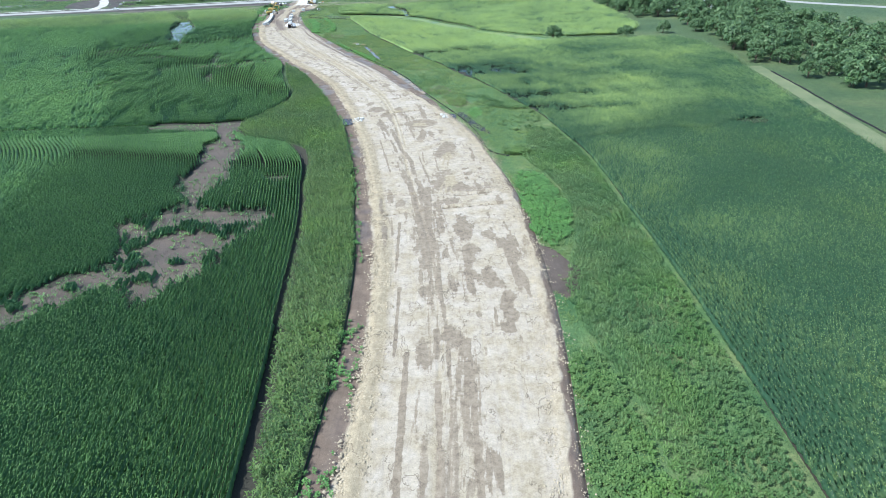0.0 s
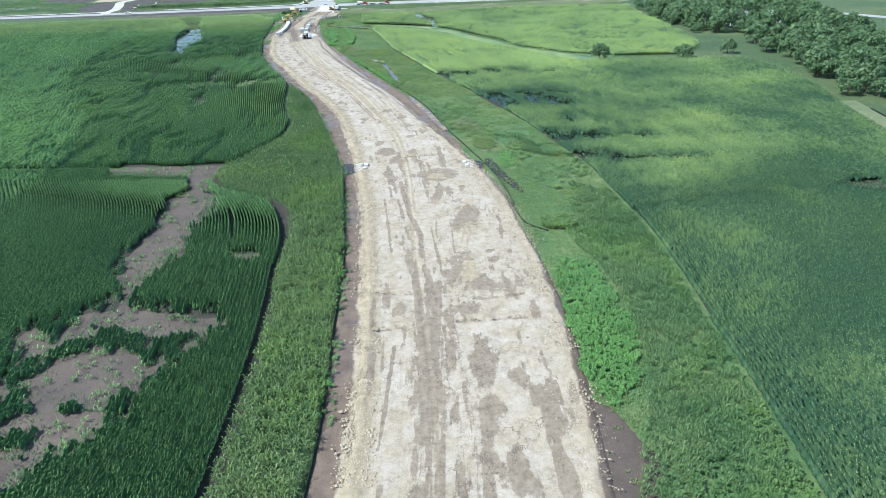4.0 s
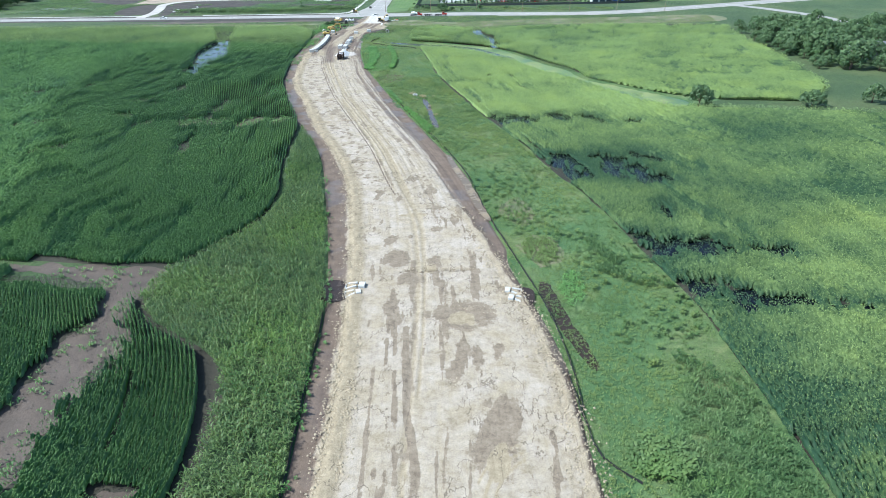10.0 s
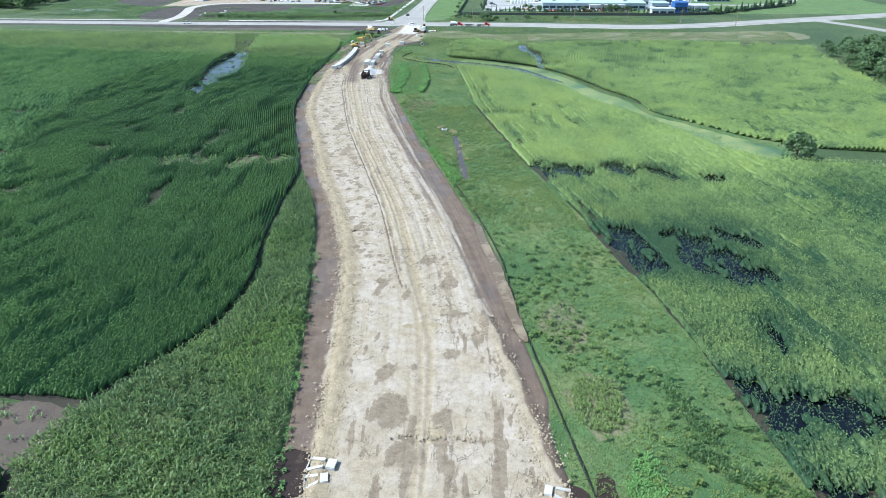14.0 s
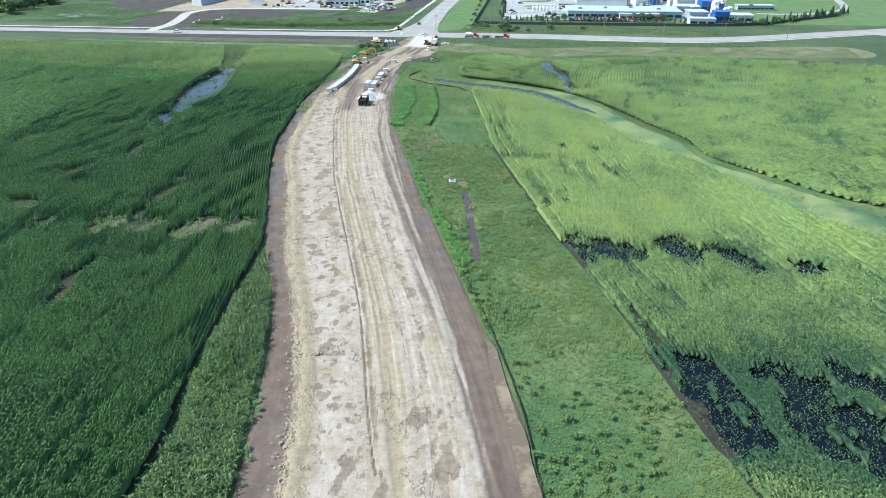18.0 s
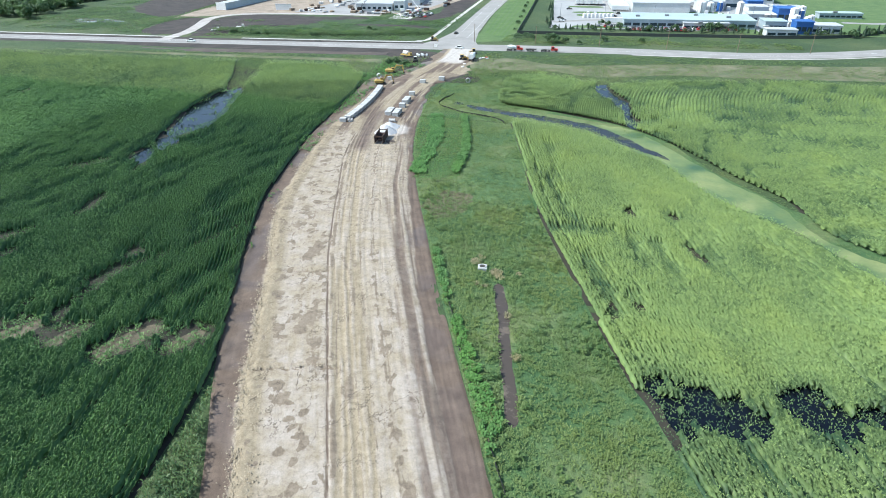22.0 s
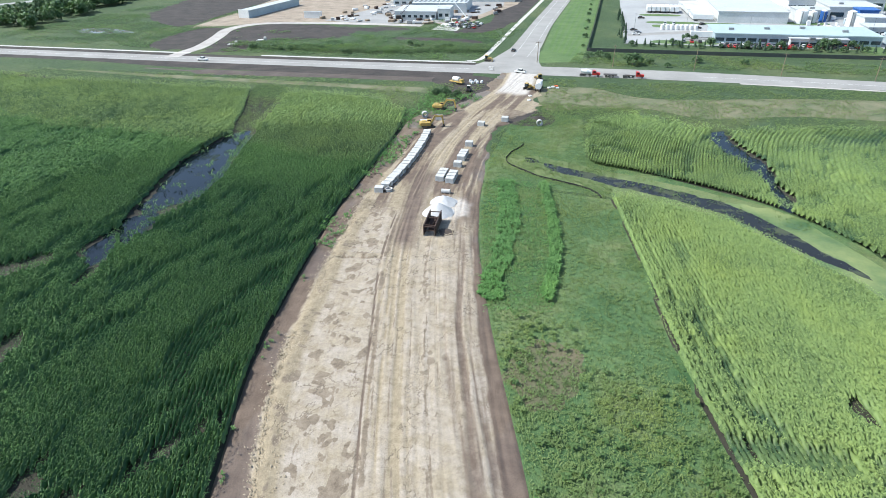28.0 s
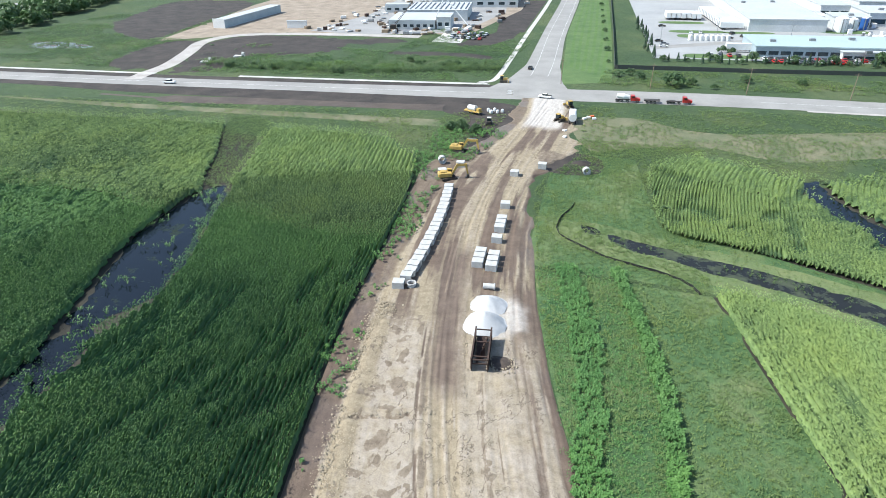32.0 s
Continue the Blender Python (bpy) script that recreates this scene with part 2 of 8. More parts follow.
MOWN = soil_material("mown_grass_ground", (0.055, 0.11, 0.034), (0.11, 0.17, 0.055))


def turf_material():
    """Short rough grass in patches of green, olive and straw."""
    m, nt, b, link = nodes_of("verge_turf")
    c = ramp(nt, noise_node(nt, 0.07, 6, 0.65), [(0.32, (0.04, 0.1, 0.036)), (0.5, (0.078, 0.14, 0.052)), (0.66, (0.14, 0.172, 0.074))])
    c = mix(nt, 0.7, c, ramp(nt, noise_node(nt, 0.6, 6, 0.7), [(0.3, (0.6, 0.66, 0.6)), (0.7, (1.25, 1.2, 1.15))]), "MULTIPLY")
    fine = noise_node(nt, 4.0, 5, 0.75)
    c = mix(nt, 0.8, c, ramp(nt, fine, [(0.3, (0.5, 0.55, 0.5)), (0.7, (1.35, 1.3, 1.2))]), "MULTIPLY")
    link(c, b.inputs["Base Color"])
    b.inputs["Roughness"].default_value = 0.9
    bump(nt, b, fine, 0.8, 0.2)
    return m


TURF = turf_material()
POND = water_material("pond_water", (0.006, 0.009, 0.014), (0.014, 0.022, 0.014), 0.12)
POOL = water_material("dark_silt_pool", (0.035, 0.026, 0.022), (0.05, 0.038, 0.03), 0.15)
DITCHWATER = water_material("ditch_water", (0.018, 0.019, 0.018), (0.045, 0.055, 0.036), 0.32, 0.12)


def algae_material():
    """Still green water under a broken film of pale algae."""
    m, nt, b, link = nodes_of("algae_water")
    f = noise_node(nt, 0.09, 4, 0.5)
    c = ramp(nt, f, [(0.34, (0.05, 0.1, 0.045)), (0.47, (0.115, 0.165, 0.065)), (0.62, (0.2, 0.235, 0.1))])
    link(mix(nt, 0.4, c, ramp(nt, noise_node(nt, 1.2, 5, 0.7), [(0.3, (0.6, 0.66, 0.6)), (0.7, (1.2, 1.18, 1.1))]), "MULTIPLY"), b.inputs["Base Color"])
    link(math_node(nt, "MULTIPLY_ADD", f, 0.9, 0.05), b.inputs["Roughness"])
    b.inputs["IOR"].default_value = 1.33
    return m


ALGAE = algae_material()
BROWNWATER = water_material("silty_water", (0.066, 0.055, 0.047), (0.1, 0.082, 0.066), 0.25, 0.08)
TANWATER = water_material("tan_silty_water", (0.135, 0.105, 0.076), (0.16, 0.128, 0.094), 0.3, 0.15)
ROADBED = road_material()
STONE = plain("limestone_rubble", (0.36, 0.3, 0.215), 0.9, scale=0.6, wear=0.45)
CONCRETE = plain("precast_concrete", (0.5, 0.495, 0.48), 0.85, scale=0.9, wear=0.22)
GREYCONCRETE = plain("silted_concrete", (0.42, 0.45, 0.45), 0.85, scale=0.9, wear=0.3)
PAVING = plain("concrete_paving", (0.31, 0.305, 0.3), 0.9, scale=0.06, wear=0.25, grain=1.5)
ASPHALT = plain("worn_asphalt", (0.3, 0.29, 0.275), 0.9, scale=0.08, wear=0.25, grain=2.0)
YARD = plain("bleached_concrete_yard", (0.34, 0.345, 0.345), 0.9, scale=0.05, wear=0.2, grain=1.0)
WALK = plain("sidewalk_concrete", (0.5, 0.485, 0.46), 0.9, scale=0.1, wear=0.12, grain=1.5)
BLACK = plain("black_fabric", (0.015, 0.016, 0.018), 0.8)
FENCE = plain("dark_fence_mesh", (0.05, 0.06, 0.055), 0.8)
WOOD = plain("weathered_wood", (0.26, 0.2, 0.14), 0.9)
YELLOW = plain("yellow_machine_paint", (0.5, 0.34, 0.09), 0.6, dirt=(0.2, 0.14, 0.08))
IRON = plain("dark_track_steel", (0.06, 0.055, 0.05), 0.7, 0.3, dirt=(0.2, 0.15, 0.1))
GLASS = plain("dark_cab_glass", (0.02, 0.03, 0.035), 0.15, relief=0)
RUST = plain("rusty_steel", (0.075, 0.045, 0.035), 0.8, 0.2, wear=0.5, scale=2)
WHITE = plain("white_vehicle_paint", (0.75, 0.75, 0.74), 0.4, wear=0.08)
RED = plain("red_truck_paint", (0.5, 0.03, 0.025), 0.4, wear=0.15)
TYRE = plain("black_tyre_rubber", (0.02, 0.02, 0.02), 0.9)
STEEL = plain("dull_steel", (0.32, 0.33, 0.34), 0.45, 0.7)
ROOF_AQUA = plain("pale_aqua_metal_roof", (0.38, 0.47, 0.48), 0.6, wear=0.1, scale=0.05, grain=1.0)
ROOF = plain("white_membrane_roof", (0.45, 0.475, 0.49), 0.7, wear=0.12, scale=0.05, grain=1.0)
WALL_PALE = plain("pale_panel_wall", (0.56, 0.58, 0.58), 0.7, wear=0.12, scale=0.2, grain=2.0)
WALL_BLUE = plain("grey_blue_panel_wall", (0.36, 0.43, 0.47), 0.7, wear=0.15, scale=0.2, grain=2.0)
BLUE = plain("blue_tank_paint", (0.03, 0.12, 0.38), 0.5, wear=0.15)
PANE = plain("dark_window_glass", (0.03, 0.05, 0.06), 0.15, wear=0.3, relief=0)
BARK = plain("tree_bark", (0.12, 0.09, 0.065), 0.95, wear=0.4)
LIME = plain("white_crushed_lime", (0.47, 0.47, 0.475), 0.95, wear=0.12, scale=0.8, relief=0.3)
ORANGE = plain("orange_plastic", (0.7, 0.13, 0.03), 0.6)
LINE = plain("white_road_paint", (0.7, 0.7, 0.68), 0.8, wear=0.25)

# ---- plan ----
def curve(*yx):
    """x as a smooth function of y through a few points (y, x, y, x, ...)."""
    ys, xs = np.array(yx[0::2], float), np.array(yx[1::2], float)
    d = np.gradient(xs, ys)

    def f(y):
        y = np.clip(np.asarray(y, float), ys[0], ys[-1])
        i = np.clip(np.searchsorted(ys, y) - 1, 0, len(ys) - 2)
        h = ys[i + 1] - ys[i]
        t = (y - ys[i]) / h
        return (2 * t**3 - 3 * t**2 + 1) * xs[i] + (t**3 - 2 * t**2 + t) * h * d[i] + (3 * t**2 - 2 * t**3) * xs[i + 1] + (t**3 - t**2) * h * d[i + 1]

    return f


# edges of the new road: outer mud, pale bed, rutted brown bench, silt fence
left_outer = curve(20, -19, 65, -17, 99, -15.5, 122, -16.2, 148, -19, 171, -21.5, 196, -26, 213, -29, 231, -34, 264, -45, 297, -57.5, 326, -73.5, 360, -90, 385, -101, 407, -107.5, 440, -116, 464, -120, 497, -126, 512, -128, 530, -121, 558, -117, 588, -120)
left_bed = curve(20, -14, 65, -13, 104, -12.2, 132, -13.6, 164, -17.5, 196, -22.5, 217, -27, 243, -33.5, 286, -48, 323, -68, 352, -82, 383, -97.5, 404, -104, 441, -113, 476, -118, 502, -121, 528, -116.5, 558, -113, 588, -116.5)
right_bed = curve(20, 14, 63, 16, 95, 19, 122, 20, 153, 19, 182, 15.5, 212, 9, 231, 2, 257, -9, 268, -14.5, 285, -22, 308, -33, 347, -52, 376, -65.5, 399, -75.8, 424, -84.5, 450, -93, 503, -100.5, 527, -97, 547, -97.5, 588, -102)
right_bench = curve(20, 15, 122, 21, 182, 16, 231, 3, 257, -8, 286, -20, 312, -30.5, 345, -46.5, 379, -61, 416, -76, 446, -86, 474, -93.5, 503, -99, 527, -96, 547, -97, 588, -102)
right_outer = curve(20, 17, 63, 18.5, 98, 21, 126, 23, 150, 21, 166, 19, 188, 15, 203, 13, 219, 9.5, 235, 4, 254, -3, 288, -13.5, 307, -22, 333, -35, 356, -47, 380, -58, 402, -68, 435, -81, 476, -92, 512, -97, 527, -92, 547, -94, 588, -100)
tan_lane = curve(20, -1, 60, 0, 100, 0.5, 133, -2, 151, -4.5, 171, -7, 199, -10, 231, -15, 256, -21, 273, -28, 302, -40, 335, -56.5, 362, -70, 395, -84, 420, -94, 470, -107, 588, -110)
bed_crack = curve(20, 1.5, 133, 0.5, 200, -8.5, 256, -22.5, 274, -31, 302, -43, 335, -59.5, 362, -73, 395, -87, 420, -97, 450, -105, 588, -112)
# field edges
strip_left = curve(20, -22.5, 65, -24, 104, -28, 147, -32, 165, -35, 182, -37, 192, -39.5, 198, -43, 203, -50, 208, -60, 214, -65)
upper_left_edge = curve(222, -68, 235, -62.5, 250, -57.5, 262, -58, 283, -64.5, 299, -68.5, 325, -75, 345, -84.5, 360, -92, 385, -103, 407, -109.5, 440, -118, 464, -122, 497, -128.5, 512, -133, 528, -138)
right_edge = curve(20, 43.5, 62, 44, 111, 45, 144, 44, 187, 42, 209, 38, 223, 35.5, 245, 28, 270, 19.5, 288, 11.5, 309, 2.5, 334, -9.5, 367, -24, 404, -39, 441, -50, 467, -58.5)
flight_line = curve(-50, 3, 100, 3, 170, -4, 250, -18, 300, -45, 350, -78, 450, -100, 600, -120)


def rounded(*pts, n=5):
    """A closed outline through a few corners, rounded off."""
    p = np.array(pts, float).reshape(-1, 2)
    a, b, c, d = np.roll(p, 1, 0), p, np.roll(p, -1, 0), np.roll(p, -2, 0)
    out = []
    for t in np.linspace(0, 1, n, endpoint=False):
        out.append(0.5 * (2 * b + (c - a) * t + (2 * a - 5 * b + 4 * c - d) * t**2 + (3 * b - a - 3 * c + d) * t**3))
    return np.stack(out, 1).reshape(-1, 2)


def ragged(outline, amount, seed=0):
    """The same outline, torn: more corners, each shifted by noise."""
    q = np.concatenate([outline + (np.roll(outline, -1, 0) - outline) * t for t in (0.0, 0.33, 0.67)], 1).reshape(-1, 2)
    x, y = q[:, 0], q[:, 1]
    return q + amount * np.stack([soft_noise(x, y, 4, seed + 300, 3) - 0.5, soft_noise(x, y, 4, seed + 301, 3) - 0.5], 1)


def inside(poly, x, y):
    hit = np.zeros(x.shape, bool)
    for (x0, y0), (x1, y1) in zip(poly, np.roll(poly, -1, 0)):
        if y0 != y1:
            hit ^= ((y0 > y) != (y1 > y)) & (x < (x1 - x0) * (y - y0) / (y1 - y0) + x0)
    return hit


def off_line(x, y, pts):
    """Distance from a broken line."""
    best = np.full(x.shape, 1e9)
    p = np.array(pts, float).reshape(-1, 2)
    for a, b in zip(p[:-1], p[1:]):
        d = b - a
        t = np.clip(((x - a[0]) * d[0] + (y - a[1]) * d[1]) / (d @ d), 0, 1)
        best = np.minimum(best, np.hypot(x - a[0] - t * d[0], y - a[1] - t * d[1]))
    return best


def lattice(ix, iy, seed):
    h = (ix.astype(np.int64) * 374761393 + iy.astype(np.int64) * 668265263 + seed * 974634777) & 0x7FFFFFFF
    h = ((h ^ (h >> 13)) * 1274126177) & 0x7FFFFFFF
    return ((h ^ (h >> 16)) & 0xFFFF) / 65535.0


def soft_noise(x, y, size, seed=0, octaves=3):
    """Smooth noise from 0 to 1; size is the width of its largest patches in metres."""
    total, weight, amp = 0.0, 0.0, 1.0
    for o in range(octaves):
        px, py = np.asarray(x) / size, np.asarray(y) / size
        ix, iy = np.floor(px), np.floor(py)
        fx, fy = px - ix, py - iy
        fx, fy = fx * fx * (3 - 2 * fx), fy * fy * (3 - 2 * fy)
        s = seed * 17 + o
        v = (lattice(ix, iy, s) * (1 - fx) + lattice(ix + 1, iy, s) * fx) * (1 - fy) + (lattice(ix, iy + 1, s) * (1 - fx) + lattice(ix + 1, iy + 1, s) * fx) * fy
        total, weight, amp, size = total + amp * v, weight + amp, amp * 0.55, size * 0.47
    return total / weight


def step(a, b, v):
    t = np.clip((v - a) / (b - a), 0, 1)
    return t * t * (3 - 2 * t)


def mesh_of(name, verts, faces, material, fields=None, smooth=False):
    """A mesh from arrays: faces all of one length."""
    verts, faces = np.asarray(verts, np.float32), np.asarray(faces, np.int32)
    me = bpy.data.meshes.new(name)
    n, k = faces.shape
    me.vertices.add(len(verts)), me.loops.add(n * k), me.polygons.add(n)
    me.vertices.foreach_set("co", verts.ravel())
    me.loops.foreach_set("vertex_index", faces.ravel())
    me.polygons.foreach_set("loop_start", np.arange(0, n * k, k, dtype=np.int32))
    if smooth:
        me.polygons.foreach_set("use_smooth", np.ones(n, bool))
    for key, v in (fields or {}).items():
        me.attributes.new(key, "FLOAT", "POINT").data.foreach_set("value", np.asarray(v, np.float32).ravel())
    me.update(calc_edges=True)
    me.materials.append(material)
    return me


def sheet(name, outline, z, material, label, category, kind="structure"):
    """A flat patch of ground cover."""
    me = bpy.data.meshes.new(name)
    bm = bmesh.new()
    f = bm.faces.new([bm.verts.new((x, y, z)) for x, y in outline])
    if f.normal.z < 0:
        f.normal_flip()
    bm.normal_update()
    if f.normal.z < 0:
        f.normal_flip()
    bmesh.ops.triangulate(bm, faces=[f])
    bm.to_mesh(me)
    bm.free()
    me.materials.append(material)
    return tagged(new(name, me), label, category, kind=kind)


def ribbon(name, centre, width, z, material, label, category, kind="structure"):
    """A level band along a line of (x, y) points; width may differ from point to point."""
    c = np.array(centre, float)
    t = np.gradient(c, axis=0)
    n = np.stack([-t[:, 1], t[:, 0]], 1) / np.linalg.norm(t, axis=1)[:, None]
    w = np.broadcast_to(np.asarray(width, float), (len(c),))[:, None] / 2
    v = np.concatenate([c + n * w, c - n * w])
    v = np.c_[v, np.full(len(v), z)]
    k = len(c)
    i = np.arange(k - 1)
    return tagged(new(name, mesh_of(name, v, np.stack([i + k, i + k + 1, i + 1, i], 1), material)), label, category, kind=kind)



def verge_left(y):
    """Where the grass begins on the right."""
    return np.minimum(right_outer(y), right_bed(y) + 1.6 + 8 * step(232, 262, np.asarray(y, float)))

# ---- ground and road ----
def build_ground():
    xs = np.r_[-4000, -2000, -900, np.arange(-560, 361, 20), 900, 2000, 4000]
    ys = np.r_[-3000, -1000, -300, np.arange(-40, 961, 20), 1500, 2500, 4500]
    gx, gy = np.meshgrid(xs, ys)
    z = np.full(gx.shape, -0.12)
    v = np.stack([gx, gy, z], -1).reshape(-1, 3)
    w = len(xs)
    i = (np.arange(len(ys) - 1)[:, None] * w + np.arange(w - 1)).ravel()
    tagged(new("ground", mesh_of("ground", v, np.stack([i, i + 1, i + w + 1, i + w], 1), GROUND)), "rough green grassland on level farm ground", "ground", kind="structure")


build_ground()

# trenches across the bed: two ends and depth
TRENCHES = [(-13.5, 144.6, 17.3, 149.5, 1.0), (-15.5, 157, -5, 156, 1.0), (5, 155, 16.5, 156.6, 1.0), (7, 165.6, 13.8, 168, 0.4), (-8, 218.4, 1.7, 216.5, 0.4), (-4.5, 197.3, 7, 197.8, 0.35), (-25, 228.5, -5, 231.5, 0.8), (-39, 265.6, -33, 269.3, 0.5), (-48.5, 288, -37.5, 292, 0.9), (-68, 325.6, -55, 330.5, 1.1), (-81, 353.2, -70, 357.4, 0.9), (-106, 417, -95, 420.3, 1.1)]
# damp patches: centre, half widths
DAMP_SOUTH = [(-1.8, 127, 2.6, 6.3), (3.2, 166, 3, 8), (2.3, 187, 2.8, 6), (11.9, 132.8, 1.6, 3), (13.8, 128.4, 1.5, 2.8), (10.8, 115, 2, 3.4), (12.7, 105, 1.5, 4.7), (12.3, 98.7, 1.2, 2), (2.4, 95.8, 1.3, 3.5), (-2.6, 110.2, 1.3, 2.6), (-2.5, 90.6, 1.1, 4.2), (10.2, 89.7, 1, 2.7), (-3.8, 141.2, 1.3, 4.3), (6.2, 137.6, 2, 4.9), (6.7, 122, 1.8, 6.5), (4.2, 151, 3.9, 2.6), (9.1, 169, 1.2, 1.3), (8.2, 172.7, 0.8, 0.8), (-8.2, 151, 1.4, 2.3), (6.2, 160, 2.4, 2.7)]
DAMP_MIDDLE = [(-4.1, 203.4, 1.3, 4.7), (1.9, 207.4, 1.3, 2.1), (-1.1, 204.4, 1.3, 3.8), (4.4, 192, 2, 3.1), (-6, 216, 4, 3.6), (-20.9, 235.4, 2.6, 3.4), (-13.2, 232.5, 2, 2.6), (-23.7, 243.6, 1, 3.5), (-18, 218.3, 1.1, 3.5), (-16, 227, 1.9, 1.8), (-19.8, 245, 0.9, 1.6), (-27.8, 251, 0.6, 2.1), (-14.7, 249.3, 1.1, 1.3), (-11, 255, 1, 1.5), (-25.3, 279, 1.6, 2.6), (-38.1, 278.7, 1.4, 1.9), (-26.4, 266, 0.9, 2.2), (-31.9, 267.7, 1.1, 2.7), (-16.1, 261, 1.6, 1.2), (-20.1, 270, 1.7, 3.7), (-13.2, 269.4, 1.3, 2.7)]
DAMP_NORTH = [(-65.9, 342, 1.5, 2.1), (-65.7, 337, 1.1, 1.4), (-62, 334.8, 1.4, 1.2), (-59.8, 320.8, 1.1, 1.1), (-62.2, 323.6, 1.1, 0.9), (-56.3, 318, 1, 0.8), (-60.2, 330.6, 1.1, 1), (-69.4, 336.3, 0.9, 1.4), (-52.2, 311, 0.7, 1.1), (-50.3, 307, 0.8, 1.2), (-77.4, 362.6, 1.1, 3), (-75.9, 347, 1, 1.4), (-54.6, 312, 0.7, 1), (-101.9, 424.8, 1.5, 1.8), (-100.2, 413.5, 1.2, 1.9), (-96.2, 396.3, 0.6, 0.7), (-93.4, 395.7, 0.6, 0.7), (-88.7, 386.6, 0.9, 0.9), (-86.1, 390.5, 0.6, 1.6)]
# silt left by puddles in the midst of the damp
SILT = [(3.6, 183, 1.5, 4), (4, 164.5, 1.9, 4.4), (-4.8, 215, 3.4, 2.8), (-21, 256, 3.4, 1.6), (-13.2, 231.6, 1.5, 2)]
# long wheel streaks: width, then points
STREAKS = [(0.22, (-6.3, 222, -3.2, 206, -1.4, 194, 0.2, 181, 1.0, 171, 1.6, 158)), (0.75, (-14, 211, -10, 191, -6.9, 181, -5, 166, -3.3, 159, -2.3, 143)), (0.4, (-15.2, 207, -11.6, 190, -9, 178)), (0.8, (0.8, 143, 2, 124, 3.5, 106)), (0.6, (5.8, 127, 7.3, 102)), (0.45, (-7, 112, -7, 88)), (0.3, (-4.6, 184, -1.5, 164)), (0.35, (-8.2, 140, -8, 118)), (0.9, (-2, 160, -1.4, 134)), (0.35, (-17, 200, -12.2, 172)), (0.5, (-0.2, 98, 0.2, 60)), (0.6, (5, 95, 5, 60)), (0.5, (-5, 92, -5.5, 58)), (0.35, (-18, 216, -14.5, 196))]


def build_road():
    ys = np.arange(25, 586, 0.6)
    us = np.linspace(0, 1, 136)
    Y, U = np.meshgrid(ys, us, indexing="ij")
    lo, lb, rb, rn, ro = (f(Y) for f in (left_outer, left_bed, right_bed, right_bench, verge_left))
    lo, ro = lo - 0.6 - 1.3 * step(300, 335, Y), ro + 0.5
    ro = ro + (soft_noise(Y, 0 * Y, 9, 52, 3) - 0.6) * 9 * step(470, 495, Y)
    lo = lo + (soft_noise(Y, 0 * Y, 9, 53, 3) - 0.4) * 6 * step(520, 535, Y)
    X = lo + (ro - lo) * U
    slope = np.gradient(tan_lane(ys), ys)
    slope = np.convolve(np.pad(slope, 20, "edge"), np.ones(41) / 41, "valid")[:, None]
    bend = np.sqrt(1 + slope**2)
    T, C = (X - tan_lane(Y)) / bend, (X - bed_crack(Y)) / bend
    S = np.cumsum(bend, 0) * 0.6 + T * slope  # along and across
    L, R = (X - lb) / bend, (X - rb) / bend
    N = (X - rn) / bend
    wob = (soft_noise(L, S, 5, 3) - 0.5) * 2.2
    rag = soft_noise(X, Y, 1.1, 4, 3) - 0.5
    rough = soft_noise(X, Y, 0.9, 5, 2)
    north = step(250, 275, Y)
    # relief: crowned bed, rubble berms on its rims, low mud outside
    z = 0.1 + 0.34 * step(-0.5, 2.5, L) * (1 - step(-2.5, 1.5, N))
    berm_l = np.exp(-((L - 1.3) / 1.3) ** 2) * (Y < 440)
    berm_r = np.exp(-((R - 0.2) / 1.1) ** 2) * (Y < 262)
    z += (berm_l + berm_r) * (0.05 + 0.4 * rough)
    z += (soft_noise(X, Y, 6, 7) - 0.5) * 0.14 + (soft_noise(X, Y, 2.2, 6, 1) - 0.5) * 0.05
    # wheel lanes
    lane = step(0.44, 0.6, soft_noise(T * 2.4, S * 0.035, 1.3, 11))
    ruts = np.exp(-(T / 2.0) ** 2)
    tan = ruts * (0.35 + 0.65 * lane) * (0.8 + 0.15 * north)
    tan = np.maximum(tan, north * step(0.0, 0.6, C) * (1 - step(5.5, 8.0, C)) * (0.3 + 0.65 * lane))
    tan = np.maximum(tan, north * step(0.0, 0.6, C) * (1 - step(-1, 0.5, R)) * (0.1 + 0.35 * lane))
    z -= ruts * lane * 0.1 + north * lane * step(0.2, 1, C) * 0.08
    fine = soft_noise(L * 1.1, S * 0.03, 0.9, 13, 3)
    tan = np.maximum(tan, step(0.52, 0.68, fine) * step(0.35, 0.6, soft_noise(L, S * 0.25, 8, 14)) * 0.5)
    tan = np.maximum(tan, (0.06 + 0.3 * (1 - step(222, 262, Y)) + 0.3 * step(260, 420, Y)) * (0.5 + 0.7 * soft_noise(X, Y, 6, 15)))
    tan = np.maximum(tan, np.exp(-((L - 1.8) / 1.9) ** 2) * 1.25 * (Y < 440))
    tan = np.maximum(tan, np.exp(-((R + 0.3) / 1.5) ** 2) * 0.6 * (Y < 262))
    z -= step(0.55, 0.7, fine) * 0.03
    # damp patches
    damp = np.zeros(X.shape)
    for x0, y0, a, b in DAMP_SOUTH + DAMP_MIDDLE + DAMP_NORTH:
        near = (np.abs(Y - y0) < b * 2.5 + 3) & (np.abs(X - x0) < a * 2.5 + 3)
        d = np.hypot((X[near] - x0) / a, (Y[near] - y0) / b) + 2.6 * (soft_noise(X[near], Y[near] * 0.6, max(1.8, a * 1.2), int(y0), 5) - 0.5)
        damp[near] = np.maximum(damp[near], 0.9 - 0.62 * np.clip(d, 0, 3) ** 2 * 0.75)
